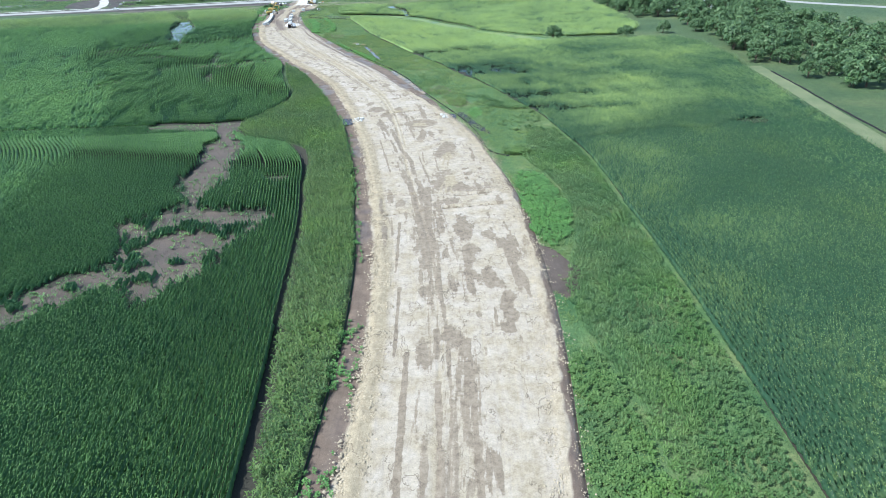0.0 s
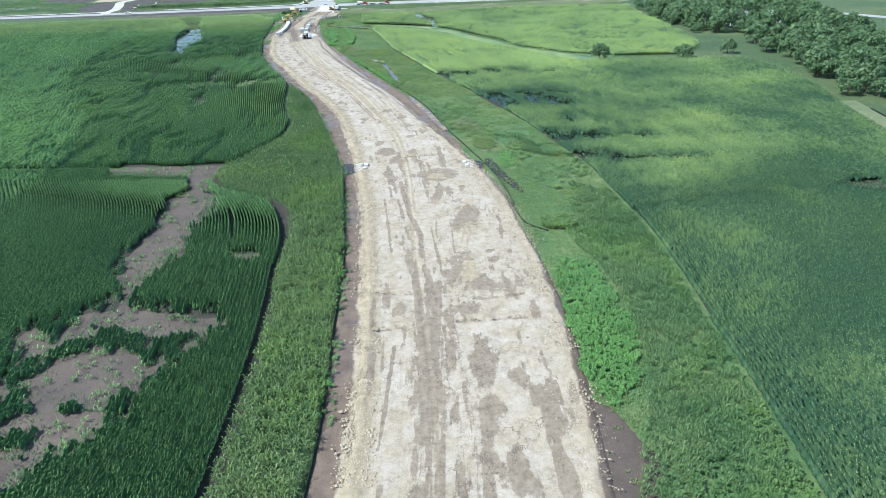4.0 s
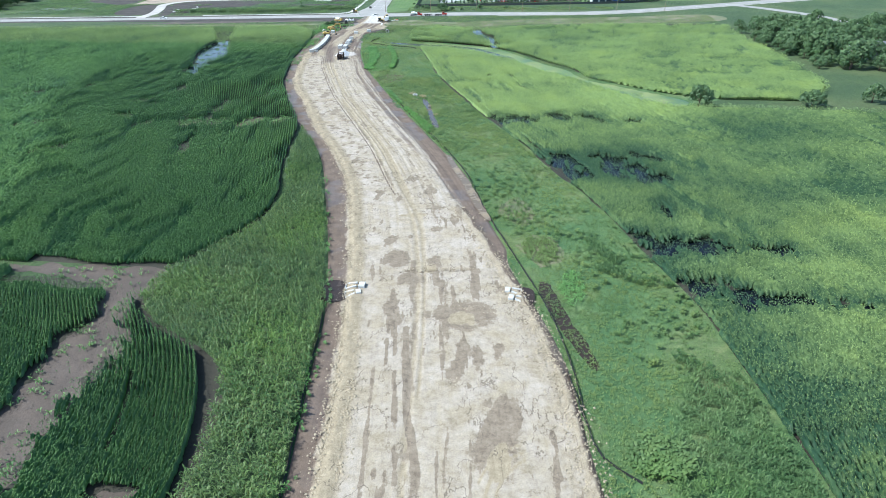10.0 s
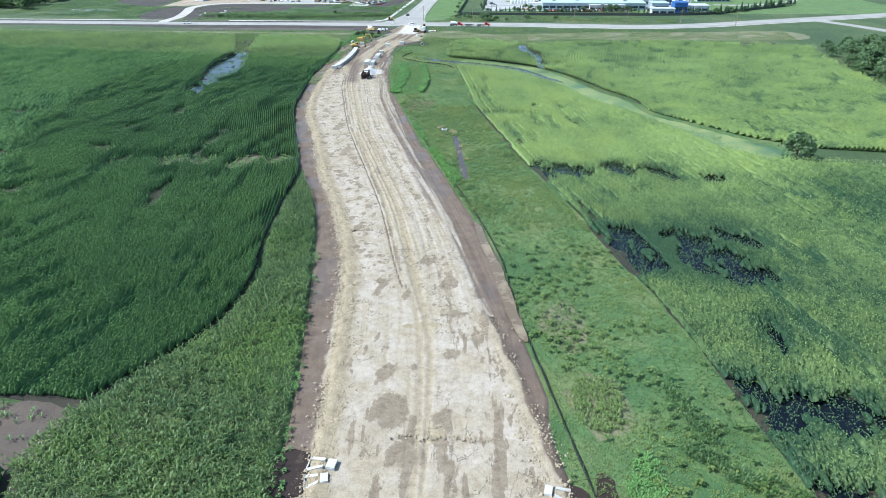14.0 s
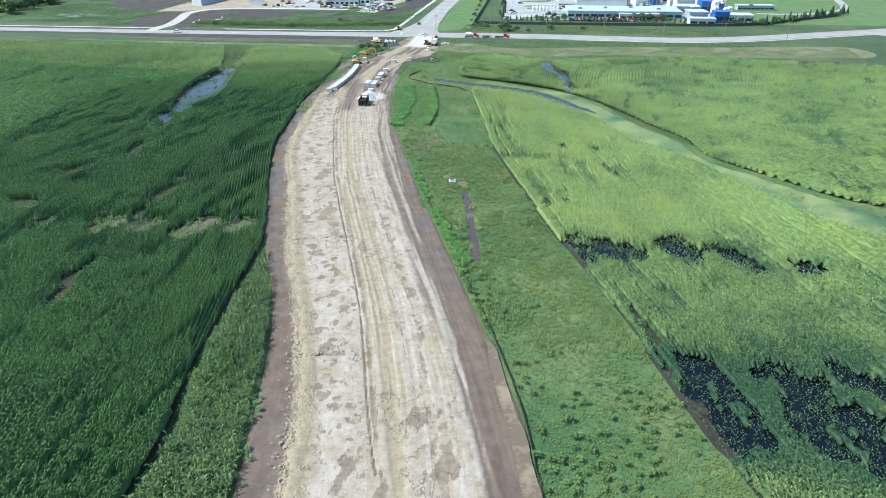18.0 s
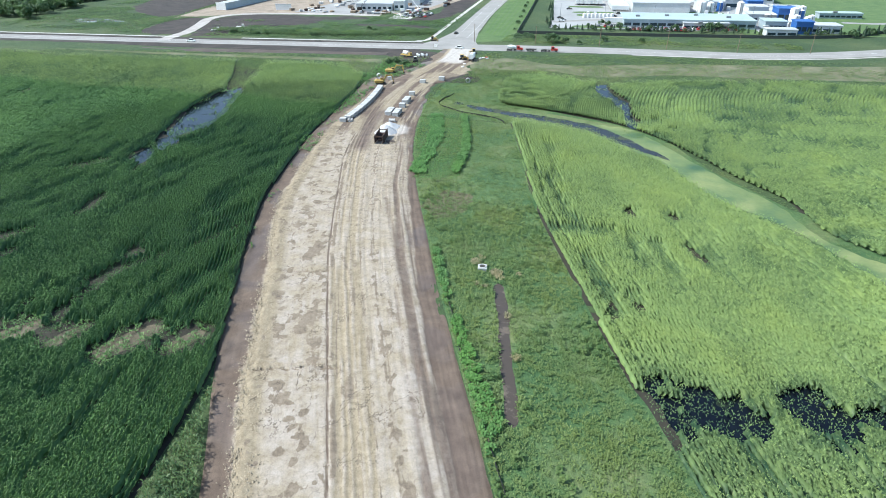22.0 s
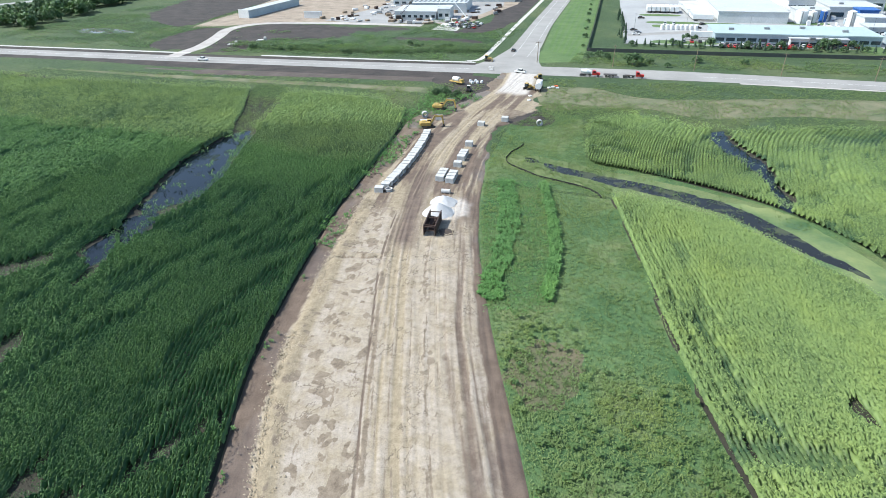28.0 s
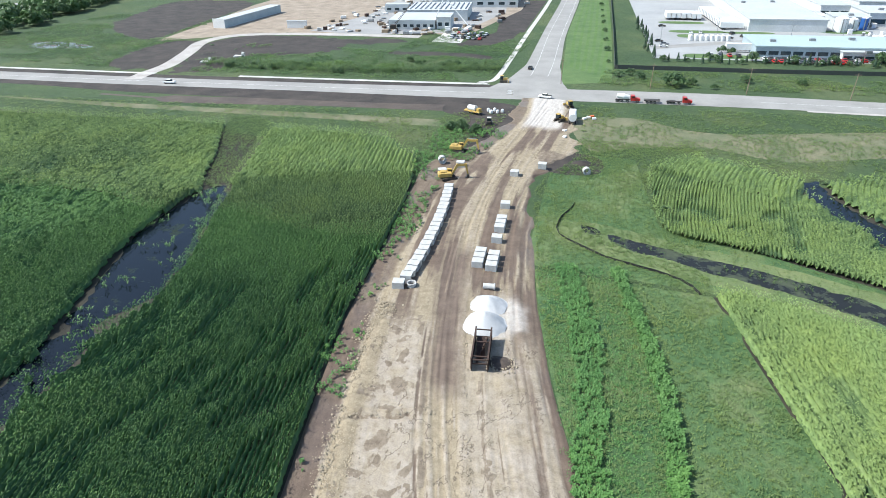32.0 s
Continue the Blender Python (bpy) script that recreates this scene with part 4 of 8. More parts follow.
def corn_field(name, ref, x0, x1, y0, y1, keep, material, label, height=2.3, thin=None, reach=(46, 105), riper=0.0, loose=0.03, slim=0.42, crown=1.4, foot_share=0.29, mottle=0.5):
    """Rows parallel to the line ref. keep(x, y): where corn stands; thin(x, y): share of plants that stand, and their height."""
    corn = [plant(4, 1.05, 2.1, 0.6, 0.2, 0.36, 0.2, 0.0, s) for s in range(7)]
    clump = [plant(3, 1.15, 2.1, 0.62, 0.27, 0.36, 0.22, 0.0, s + 20) for s in range(6)]
    far = [plant(4, 1.1, 2.1, 0.95, 0.36, 0.42, 0.25, 0.0, s + 40) for s in range(6)]
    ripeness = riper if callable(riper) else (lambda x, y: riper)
    for lod, (row, gap, kinds) in enumerate(((0.76, 0.5, corn), (0.76, 0.56, clump), (1.3, 1.15, far))):
        gk, gy = np.meshgrid(np.arange(x0, x1, row), np.arange(y0, y1, gap))
        gy = gy + rng.uniform(-0.4, 0.4, gy.shape) * gap
        gx = gk + ref(gy) + rng.normal(0, loose * row, gy.shape)
        gx, gy = gx.ravel(), gy.ravel()
        d = remoteness(gx, gy) + rng.uniform(-8, 8, gx.shape)
        m = (d < reach[0]) if lod == 0 else (d >= reach[0]) & (d < reach[1]) if lod == 1 else (d >= reach[1])
        gx, gy = gx[m], gy[m]
        m = keep(gx, gy)
        gx, gy = gx[m], gy[m]
        share, tall = thin(gx, gy) if thin else (np.ones(len(gx)), np.ones(len(gx)))
        m = rng.uniform(0, 1, len(gx)) < share
        gx, gy, tall = gx[m], gy[m], tall[m]
        wave = 0.84 + 0.26 * soft_noise(gx, gy, 22, 81, 3) + rng.normal(0, 0.06, len(gx))
        # shorter corn tinted darker: shade of the gaps painted in, plus dark drowned plants
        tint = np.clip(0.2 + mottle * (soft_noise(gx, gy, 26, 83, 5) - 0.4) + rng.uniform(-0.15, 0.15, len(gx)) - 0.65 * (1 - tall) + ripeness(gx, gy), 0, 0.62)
        size = height / 2.3 * np.maximum(wave * tall, 0.2)
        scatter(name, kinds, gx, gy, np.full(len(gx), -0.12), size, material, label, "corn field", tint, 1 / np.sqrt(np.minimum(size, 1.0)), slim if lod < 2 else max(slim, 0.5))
    # the body of leaves on the stalks, one ridge to a row
    for lod, (row, gap) in enumerate(((0.76, 0.5), (0.76, 0.55), (1.3, 1.1))):
        foot = row * (foot_share + (0.16 if lod == 2 else 0.0))
        ys, ks = np.arange(y0, y1, gap), np.arange(x0, x1, row)
        gk, gy = np.meshgrid(ks, ys)
        gx = gk + ref(gy)
        d = remoteness(gx, gy)
        m = (d < reach[0] + 2) if lod == 0 else (d >= reach[0] - 2) & (d < reach[1] + 3) if lod == 1 else (d >= reach[1])
        ok = np.zeros(gx.shape, bool)
        idx = np.nonzero(m)
        ok[idx] = keep(gx[idx] - 1.1, gy[idx]) & keep(gx[idx] + 0.3, gy[idx])
        tall = np.ones(gx.shape)
        if thin is not None:
            share, tall[idx] = thin(gx[idx], gy[idx])
            ok[idx] &= (share > 0.6 + 0.2 * rng.uniform(0, 1, len(share))) & (tall[idx] > 0.45)
        wave = (0.84 + 0.26 * soft_noise(gx, gy, 22, 81, 3)) * tall * height / 2.3
        top = wave * (crown + rng.uniform(-0.32, 0.28, gx.shape))
        # same darkening by height here: painted gap shade and dark drowned plants
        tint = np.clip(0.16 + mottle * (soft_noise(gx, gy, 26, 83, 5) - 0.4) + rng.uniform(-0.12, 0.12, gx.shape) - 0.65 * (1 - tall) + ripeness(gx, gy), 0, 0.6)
        core = ok.copy()
        core[1:-1] &= ok[:-2] & ok[2:]
        ok = core.copy()
        core[1:-1] &= ok[:-2] & ok[2:]
        top = np.where(core, top, 0.7 * top)
        V = np.stack([np.stack([gx - foot + rng.uniform(-0.12, 0.08, gx.shape) * row, gy, wave * rng.uniform(0.0, 0.5, gx.shape)], -1), np.stack([gx + rng.uniform(-0.15, 0.15, gx.shape) * row, gy + rng.uniform(-0.3, 0.3, gx.shape) * gap, top], -1), np.stack([gx + foot + rng.uniform(-0.08, 0.12, gx.shape) * row, gy, wave * rng.uniform(0.0, 0.5, gx.shape)], -1)], 2)
        q = ok[:-1] & ok[1:]
        w = len(ks)
        i = (np.arange(len(ys))[:, None] * w + np.arange(w))[:-1][q] * 3
        if not len(i):
            continue
        j = i + 3 * w
        faces = np.concatenate([np.stack([i, i + 1, j + 1, j], 1), np.stack([i + 1, i + 2, j + 2, j + 1], 1)])
        used, faces = np.unique(faces, return_inverse=True)
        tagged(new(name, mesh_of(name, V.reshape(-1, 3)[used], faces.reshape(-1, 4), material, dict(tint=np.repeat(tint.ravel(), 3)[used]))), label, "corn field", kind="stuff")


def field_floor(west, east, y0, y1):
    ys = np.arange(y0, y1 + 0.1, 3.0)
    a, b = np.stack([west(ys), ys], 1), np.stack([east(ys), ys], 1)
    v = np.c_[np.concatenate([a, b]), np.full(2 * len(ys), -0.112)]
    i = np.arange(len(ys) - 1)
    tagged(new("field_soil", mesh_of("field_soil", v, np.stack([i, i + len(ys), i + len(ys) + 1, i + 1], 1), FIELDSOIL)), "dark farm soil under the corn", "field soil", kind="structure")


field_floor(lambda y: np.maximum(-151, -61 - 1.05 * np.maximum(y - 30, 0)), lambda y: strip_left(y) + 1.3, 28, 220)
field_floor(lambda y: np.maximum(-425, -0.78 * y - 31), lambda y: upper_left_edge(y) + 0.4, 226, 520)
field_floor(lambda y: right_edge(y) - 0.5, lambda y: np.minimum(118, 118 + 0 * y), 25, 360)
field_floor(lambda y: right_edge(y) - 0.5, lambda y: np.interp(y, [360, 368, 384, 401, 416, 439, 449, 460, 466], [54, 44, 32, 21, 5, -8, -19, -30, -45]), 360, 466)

# lower left field, drowned in part
def keep_low(x, y):
    return (x < strip_left(y) - 0.3 - 0.5 * (y > 196)) & (y < np.where(x < -97, 222.5, 217 + 0.8 * np.sin(x / 3))) & (x > -150) & (x > -60 - 1.05 * np.maximum(y - 30, 0))


def thin_low(x, y):
    jx, jy = x + (soft_noise(x, y, 5, 91) - 0.5) * 5, y + (soft_noise(x, y, 5, 92) - 0.5) * 5
    bare = np.zeros(x.shape, bool)
    for p in MUDFLATS[:3]:
        bare |= inside(p, jx, jy)
    bare |= inside(MUDFLATS[3], jx, jy) & (soft_noise(x, y, 5, 89) > 0.3)
    bare |= inside(MUDFLATS[4], jx, jy)
    weak = np.zeros(x.shape, bool)
    for p in MUDFLATS[:4]:
        weak |= inside(p, jx + 2.2, jy) | inside(p, jx - 2.2, jy) | inside(p, jx, jy + 2.5) | inside(p, jx, jy - 2.5)
    weak &= (y < 175) | (x > -66)
    gap = off_line(x, y, (-53.5, 193, -51, 187, -48.5, 180)) < 0.55
    share = np.where(bare, 0.05 + 0.75 * step(0.45, 0.58, soft_noise(x, y, 3.4, 90)) * (y < 160), np.where(weak, 0.75, 1.0))
    return share * ~gap, np.where(bare, 0.55 + 0.5 * soft_noise(x, y, 3, 93), np.where(weak, 0.65 + 0.4 * soft_noise(x, y, 2.5, 88), 1.0))


corn_field("corn_field", curve(20, -22.5, 104, -28, 147, -32, 165, -35, 180, -37.5, 190, -41, 200, -46.5, 214, -57), -110, 0, 30, 222, keep_low, CORN_DARK, "tall dark green corn in straight rows, drowned in patches", 2.4, thin_low, mottle=0.3, slim=0.34, foot_share=0.26)

# upper left field round the pond
DRAINS = [
    (-162, 428, -157, 412, -158, 400, -166, 388, -176, 378, -188, 366), (-154, 410, -142, 371, -139, 345), (-118, 368, -107, 320, -100, 292),
    (-306, 456, -290, 466, -268, 482), (-260, 482, -256, 431, -250, 400), (-176, 484, -190, 505, -208, 534),
    (-203, 356, -190, 368, -172, 385, -161, 400), (-170, 316, -158, 324, -146, 329, -138, 327), (-155, 343, -141, 356),
    (-118, 331, -112, 344, -104, 358, -96, 376), (-196, 300, -176, 313, -158, 322, -146, 341), (-158, 276, -142, 293, -132, 315, -128, 322),
]
WATERWAY = rounded(-209, 534, -194, 534, -183, 508, -175, 484, -180, 482, -192, 504)


def keep_high(x, y):
    far = np.interp(x, [-420, -305, -260, -210, -166, -149, -138], [519, 515, 521, 527, 530, 531, 519])
    ok = (x < upper_left_edge(y) + 0.5) & (y > np.where(x < -97, 223.5, 226 + 1.0 * np.sin(x / 4))) & (y < far) & (x > -0.78 * y - 30)
    for p in SPOTS:
        ok &= ~inside(p, x + (soft_noise(x, y, 2.5, 97) - 0.5) * 5, y + (soft_noise(x, y, 2.5, 98) - 0.4) * 6)
    return ok & ~inside(WATERWAY, x, y) & ~inside(POND_A, x, y) & ~inside(POND_A, x - 1, y + 4) & ~(inside(POND_B, x, y) & (soft_noise(x, y, 4, 115) > 0.45))


def thin_high(x, y):
    low = np.zeros(x.shape)
    for d in DRAINS:
        low = np.maximum(low, (1 - step(0.3, 2.6, off_line(x, y, d) + (soft_noise(x, y, 7, 95) - 0.4) * 7)))
    w = x + 8 * soft_noise(x, y, 25, 118, 2)
    # dark streaks: lower corn, whose tint also carries the shade of its taller neighbours
    gaps = step(0.56, 0.62, soft_noise(w, y * 0.25, 2.6, 96, 4)) * step(0.36, 0.5, soft_noise(x, y, 30, 100, 3))
    fray = np.zeros(x.shape)
    for p in SPOTS:
        fray = np.maximum(fray, 1 - step(2.0, 5.5, np.hypot((x - p[:, 0].mean()) * 0.75, y - p[:, 1].mean())))
    low = np.maximum(low, 0.8 * fray)
    return 1 - 0.38 * low - 0.2 * gaps, 1 - 0.46 * low - 0.42 * gaps * (1 - low)


def thin_north(x, y):
    share, tall = thin_high(x, y)
    return 0.5 + 0.5 * share, 0.65 + 0.35 * tall


high_rows = curve(222, -54, 262, -58, 299, -68.5, 345, -84.5, 385, -103, 440, -118, 497, -128.5, 545, -140)
north_end = lambda x, y: y - 14 * soft_noise(x, y, 20, 117)
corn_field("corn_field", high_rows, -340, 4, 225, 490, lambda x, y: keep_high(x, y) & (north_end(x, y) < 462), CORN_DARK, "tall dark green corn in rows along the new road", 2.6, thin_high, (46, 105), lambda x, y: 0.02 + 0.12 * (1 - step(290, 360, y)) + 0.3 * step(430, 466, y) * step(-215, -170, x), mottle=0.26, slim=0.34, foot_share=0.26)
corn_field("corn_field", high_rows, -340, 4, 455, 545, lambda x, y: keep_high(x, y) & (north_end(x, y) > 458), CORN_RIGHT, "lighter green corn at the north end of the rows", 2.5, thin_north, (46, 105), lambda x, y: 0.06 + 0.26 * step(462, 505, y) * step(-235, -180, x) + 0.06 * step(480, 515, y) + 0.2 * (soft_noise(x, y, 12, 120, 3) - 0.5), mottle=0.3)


# right field with flood water
def keep_right(x, y):
    north = np.interp(x, [-60, -53, -45, -30, -19, -8, 5, 21, 32, 39, 46, 55, 130], [465, 467, 465.5, 460, 449, 438.5, 416, 401, 384.5, 375, 366, 359, 356])
    east = np.interp(y, [30, 180, 270, 300, 340, 372], [118, 124, 132, 138, 136, 122])
    return (x > right_edge(y) + 0.3 + 0.2 * (y > 200)) & (y < north) & (x < east)


# stunted holes along the rows: half width, then the line
HOLES = [
    (1.5, -31, 388.5, -25, 389.5, -19, 389.5), (0.5, -36, 416.5, -29, 398, -25, 392), (0.9, -22, 377, -19.5, 370, -16.5, 364, -14.5, 357.5), (0.6, -14, 391, -12, 382.5), (1.1, -14.5, 403, -14, 400),
    (1.5, -6.2, 380, -5, 374), (1.0, -4.7, 402, -4.4, 400), (0.8, -2, 387.5, 1, 381.5, 5, 376), (1.0, -8.8, 387, -8.2, 384.5), (0.7, -12, 364.5, -11, 361.5), (1.2, 51, 298, 52.5, 294), (0.6, 22.2, 258.3, 24.8, 251.5), (1.0, 56, 332, 60, 329),
]


def thin_right(x, y):
    share, tall = np.ones(x.shape), np.ones(x.shape)
    jx, jy = x + (soft_noise(x, y, 5, 101) - 0.5) * 7, y + (soft_noise(x, y, 5, 102) - 0.5) * 7
    near = np.zeros(x.shape, bool)
    for p in WATERS:
        near |= inside(p, jx + 1.8, jy) | inside(p, jx - 1.8, jy) | inside(p, jx, jy - 1.5) | inside(p, jx, jy + 3.0)
    sick = near & (soft_noise(x, y, 4, 109) > 0.3)
    share, tall = np.where(sick, 0.97, 1.0), np.where(sick, 0.78 + 0.35 * soft_noise(x, y, 2.5, 108), 1.0)
    for p in WATERS:
        w = inside(p, jx, jy)
        share, tall = np.where(w, 0.56 + 0.22 * step(0.42, 0.6, soft_noise(x, y, 2.2, 106)), share), np.where(w, 0.68 + 0.4 * soft_noise(x, y, 2, 110), tall)
    weak = step(0.52, 0.7, soft_noise(x * 0.6, y * 1.4, 12, 103, 4)) * (y > 195)
    lines = step(0.57, 0.64, soft_noise((x - right_edge(y)) * 1.3, y * 0.16, 3.2, 104, 4)) * step(0.45, 0.6, soft_noise(x, y, 22, 116, 2)) * (y > 215)
    row = (np.abs(x - right_edge(y) - 4.2) < 0.45) * (y > 290) * step(0.45, 0.55, soft_noise(x, y, 9, 107))
    fringe = 1 - 0.25 * (x < right_edge(y) + 1.2)
    lines = 0.85 * lines
    for wide, *way in HOLES:
        d = off_line(x, y, way) + 2.6 * (soft_noise(x, y, 1.8, 122, 2) - 0.5)
        lines = np.maximum(lines, 1.25 * (1 - step(wide, wide + 1.4, d)))
    return share * (1 - 0.12 * lines), tall * fringe * (1 - 0.4 * row) * (1 - 0.12 * weak - 0.36 * lines)


right_rows = curve(20, 44, 144, 44, 209, 38.5, 270, 20, 334, -8, 404, -38, 470, -60)
def sodden(x, y):
    """1 beside the flood water, more in it."""
    jx, jy = x + (soft_noise(x, y, 5, 101) - 0.5) * 7, y + (soft_noise(x, y, 5, 102) - 0.5) * 7
    wet = np.zeros(x.shape)
    for p in WATERS:
        wet = np.maximum(wet, np.where(inside(p, jx, jy), 2.4, inside(p, jx + 1.8, jy) | inside(p, jx - 1.8, jy) | inside(p, jx, jy - 3.0) | inside(p, jx, jy + 3.0)))
    return wet


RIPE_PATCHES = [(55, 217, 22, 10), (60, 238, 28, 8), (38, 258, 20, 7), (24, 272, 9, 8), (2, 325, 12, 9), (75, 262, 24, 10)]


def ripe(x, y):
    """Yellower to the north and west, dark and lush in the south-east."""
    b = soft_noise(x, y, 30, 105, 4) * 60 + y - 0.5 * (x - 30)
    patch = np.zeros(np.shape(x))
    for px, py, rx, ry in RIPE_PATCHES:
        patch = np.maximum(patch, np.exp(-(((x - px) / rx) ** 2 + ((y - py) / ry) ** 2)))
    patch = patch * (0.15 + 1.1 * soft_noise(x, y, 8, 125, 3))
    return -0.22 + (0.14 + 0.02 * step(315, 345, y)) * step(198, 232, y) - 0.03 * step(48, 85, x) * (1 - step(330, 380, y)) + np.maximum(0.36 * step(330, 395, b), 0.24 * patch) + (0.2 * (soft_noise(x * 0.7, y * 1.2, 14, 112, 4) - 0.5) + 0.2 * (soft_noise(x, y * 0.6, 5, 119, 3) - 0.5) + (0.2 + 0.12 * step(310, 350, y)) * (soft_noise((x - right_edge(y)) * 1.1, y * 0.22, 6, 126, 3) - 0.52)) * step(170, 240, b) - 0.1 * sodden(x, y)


south_part = lambda x, y: y - 0.25 * (x - 40) + 40 * soft_noise(x, y, 30, 105, 4) < 215
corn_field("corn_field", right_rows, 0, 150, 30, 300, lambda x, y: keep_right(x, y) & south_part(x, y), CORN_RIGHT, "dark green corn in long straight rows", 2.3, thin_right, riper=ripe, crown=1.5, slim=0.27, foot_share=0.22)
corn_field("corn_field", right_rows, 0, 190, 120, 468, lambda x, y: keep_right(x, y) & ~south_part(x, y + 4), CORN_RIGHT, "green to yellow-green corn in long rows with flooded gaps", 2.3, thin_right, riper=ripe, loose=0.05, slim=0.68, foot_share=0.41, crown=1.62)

# upper right field beyond the ditch
UPPER_RIGHT = rounded(-71, 514, -69, 500, -66, 488, -55, 485, -41, 481, -24, 474, -10, 462, 3, 445, 11, 433, 22, 419, 27, 404, 42, 390, 58, 377, 80, 371, 105, 372, 121, 393, 123, 430, 122, 470, 119, 520, 114, 568, 49, 551, 2, 541, -30, 530, -42, 532, -56, 539, -70, 527)


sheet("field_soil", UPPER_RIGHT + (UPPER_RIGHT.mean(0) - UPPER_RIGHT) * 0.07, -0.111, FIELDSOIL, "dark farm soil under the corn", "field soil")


def thin_ur(x, y):
    w = inside(CHANNEL, x + (soft_noise(x, y, 4, 111) - 0.5) * 3, y)
    weak = np.maximum(step(0.62, 0.76, soft_noise(x, y * 1.3, 15, 113, 4)), step(0.6, 0.7, soft_noise(x, y * 0.7, 5, 127, 3)))
    return np.where(w, 0.1, 1.0), 1 - 0.42 * weak


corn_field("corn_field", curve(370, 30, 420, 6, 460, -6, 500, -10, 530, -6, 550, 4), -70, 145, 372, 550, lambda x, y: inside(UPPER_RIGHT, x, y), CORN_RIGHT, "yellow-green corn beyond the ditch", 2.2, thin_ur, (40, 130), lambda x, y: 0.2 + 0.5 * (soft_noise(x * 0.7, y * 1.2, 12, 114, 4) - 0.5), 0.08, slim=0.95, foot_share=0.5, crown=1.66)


def spread(x0, x1, y0, y1, per_m2, keep):
    n = int((x1 - x0) * (y1 - y0) * per_m2)
    x, y = rng.uniform(x0, x1, n), rng.uniform(y0, y1, n)
    m = keep(x, y)
    return x[m], y[m]


FINE = [plant(5, 0.02, 0.14, 0.32, 0.1, 0.3, 0.12, 0.0, s + 140) for s in range(6)]
BLADES = [plant(3, 0.02, 0.14, 0.34, 0.12, 0.32, 0.12, 0.0, s + 160) for s in range(7)]
TUFTS = [plant(5, 0.05, 0.3, 0.5, 0.16, 0.45, 0.2, 0.0, s + 60) for s in range(6)]
TALL = [plant(6, 0.4, 1.2, 0.55, 0.13, 0.5, 0.12, 0.25, s + 80) for s in range(6)]
BROAD = [plant(7, 0.15, 0.8, 0.5, 0.34, 0.25, 0.15, 0.0, s + 100) for s in range(5)]
SOY = [plant(6, 0.2, 0.7, 0.34, 0.26, 0.22, 0.12, 0.0, s + 180) for s in range(6)]
LONG = [plant(5, 0.2, 0.7, 0.5, 0.14, 0.5, 0.1, 0.0, s + 120) for s in range(5)]


for p in MUDFLATS[:4]:
    x, y = spread(p[:, 0].min(), p[:, 0].max(), p[:, 1].min(), p[:, 1].max(), 0.9, lambda x, y: inside(p, x, y) & (soft_noise(x, y, 3, 189) + rng.uniform(-0.2, 0.2, len(x)) > 0.58))
    scatter("silt_weeds", FINE, x, y, np.full(len(x), -0.1), 1.0 + 1.2 * rng.uniform(0, 1, len(x)), CORN_DARK, "stunted corn and weeds on the silt", "weeds", None, 1.1)


for p in SPOTS:
    x, y = spread(p[:, 0].min() - 2, p[:, 0].max() + 2, p[:, 1].min() - 2, p[:, 1].max() + 2, 1.6, lambda x, y: soft_noise(x, y, 2, 188) > 0.42)
    scatter("silt_weeds", FINE, x, y, np.full(len(x), -0.1), 0.9 + 1.0 * rng.uniform(0, 1, len(x)), CORN_DARK, "stunted corn and weeds on the bare patch", "weeds", None, 1.2)


# ripening strip left of the road
def keep_strip(x, y):
    west = np.where(y < 214, strip_left(y), np.where(y < 222, -66, upper_left_edge(y)))
    return (x > west + 0.6 + 1.3 * (y > 222)) & (x < left_outer(y) - 0.9 + (soft_noise(x, y, 4, 121) - 0.5) * 1.6)


for y0, y1, x0, x1 in ((30, 150, -34, -14), (150, 215, -66, -18), (215, 335, -80, -26)):
    x, y = spread(x0, x1, y0, y1, 3.7, keep_strip)
    scatter("tall_grass", TALL, x, y, np.full(len(x), -0.12), 0.86 + 0.45 * soft_noise(x, y, 9, 123) + rng.normal(0, 0.16, len(x)), STRIP, "dense yellow-green tall grass beside the road bed", "tall grass", np.clip(0.6 * soft_noise(x, y, 12, 124, 4) - 0.1 + 0.12 * (1 - step(150, 235, y)) + rng.uniform(-0.25, 0.25, len(x)), 0, 0.6), 1.1)

# rough strip and weeds right of the road
rough_left = curve(20, 27, 80, 28, 110, 24, 121, 27, 136, 31, 165, 30, 182, 25, 206, 31)
BROADLEAF = [rounded(19.5, 30, 27, 30, 28.5, 70, 27, 86, 24, 92, 20, 84), rounded(22.5, 128, 27, 130, 31, 142, 31, 154, 28, 166, 21.5, 169, 21.5, 150)]
def soy_edge(y):
    """West edge of the clumped plants in the rough strip."""
    return rough_left(y) + (0.3 + 0.25 * step(120, 200, y)) * (right_edge(y) - rough_left(y))


x, y = spread(20, 46, 30, 206, 3.6, lambda x, y: (x > rough_left(y)) & ((x < soy_edge(y) + 3 * soft_noise(x, y, 5, 135)) | (y + 25 * soft_noise(x, y, 8, 137) > 128)) & (x < right_edge(y) + 0.2))
scatter("tall_weeds", LONG, x, y, np.full(len(x), -0.12), 0.75 + 0.5 * soft_noise(x, y, 4, 131, 3) + rng.normal(0, 0.08, len(x)), WILD, "fine yellow-green tall grass", "weeds", np.clip(0.7 * soft_noise(x, y, 9, 132) - 0.15 + rng.uniform(-0.12, 0.12, len(x)), 0, 0.6), 1.2)
x, y = spread(20, 46, 30, 140, 3.6, lambda x, y: (x > soy_edge(y)) & (x < right_edge(y) + 0.2) & (y + 25 * soft_noise(x, y, 8, 137) < 130))
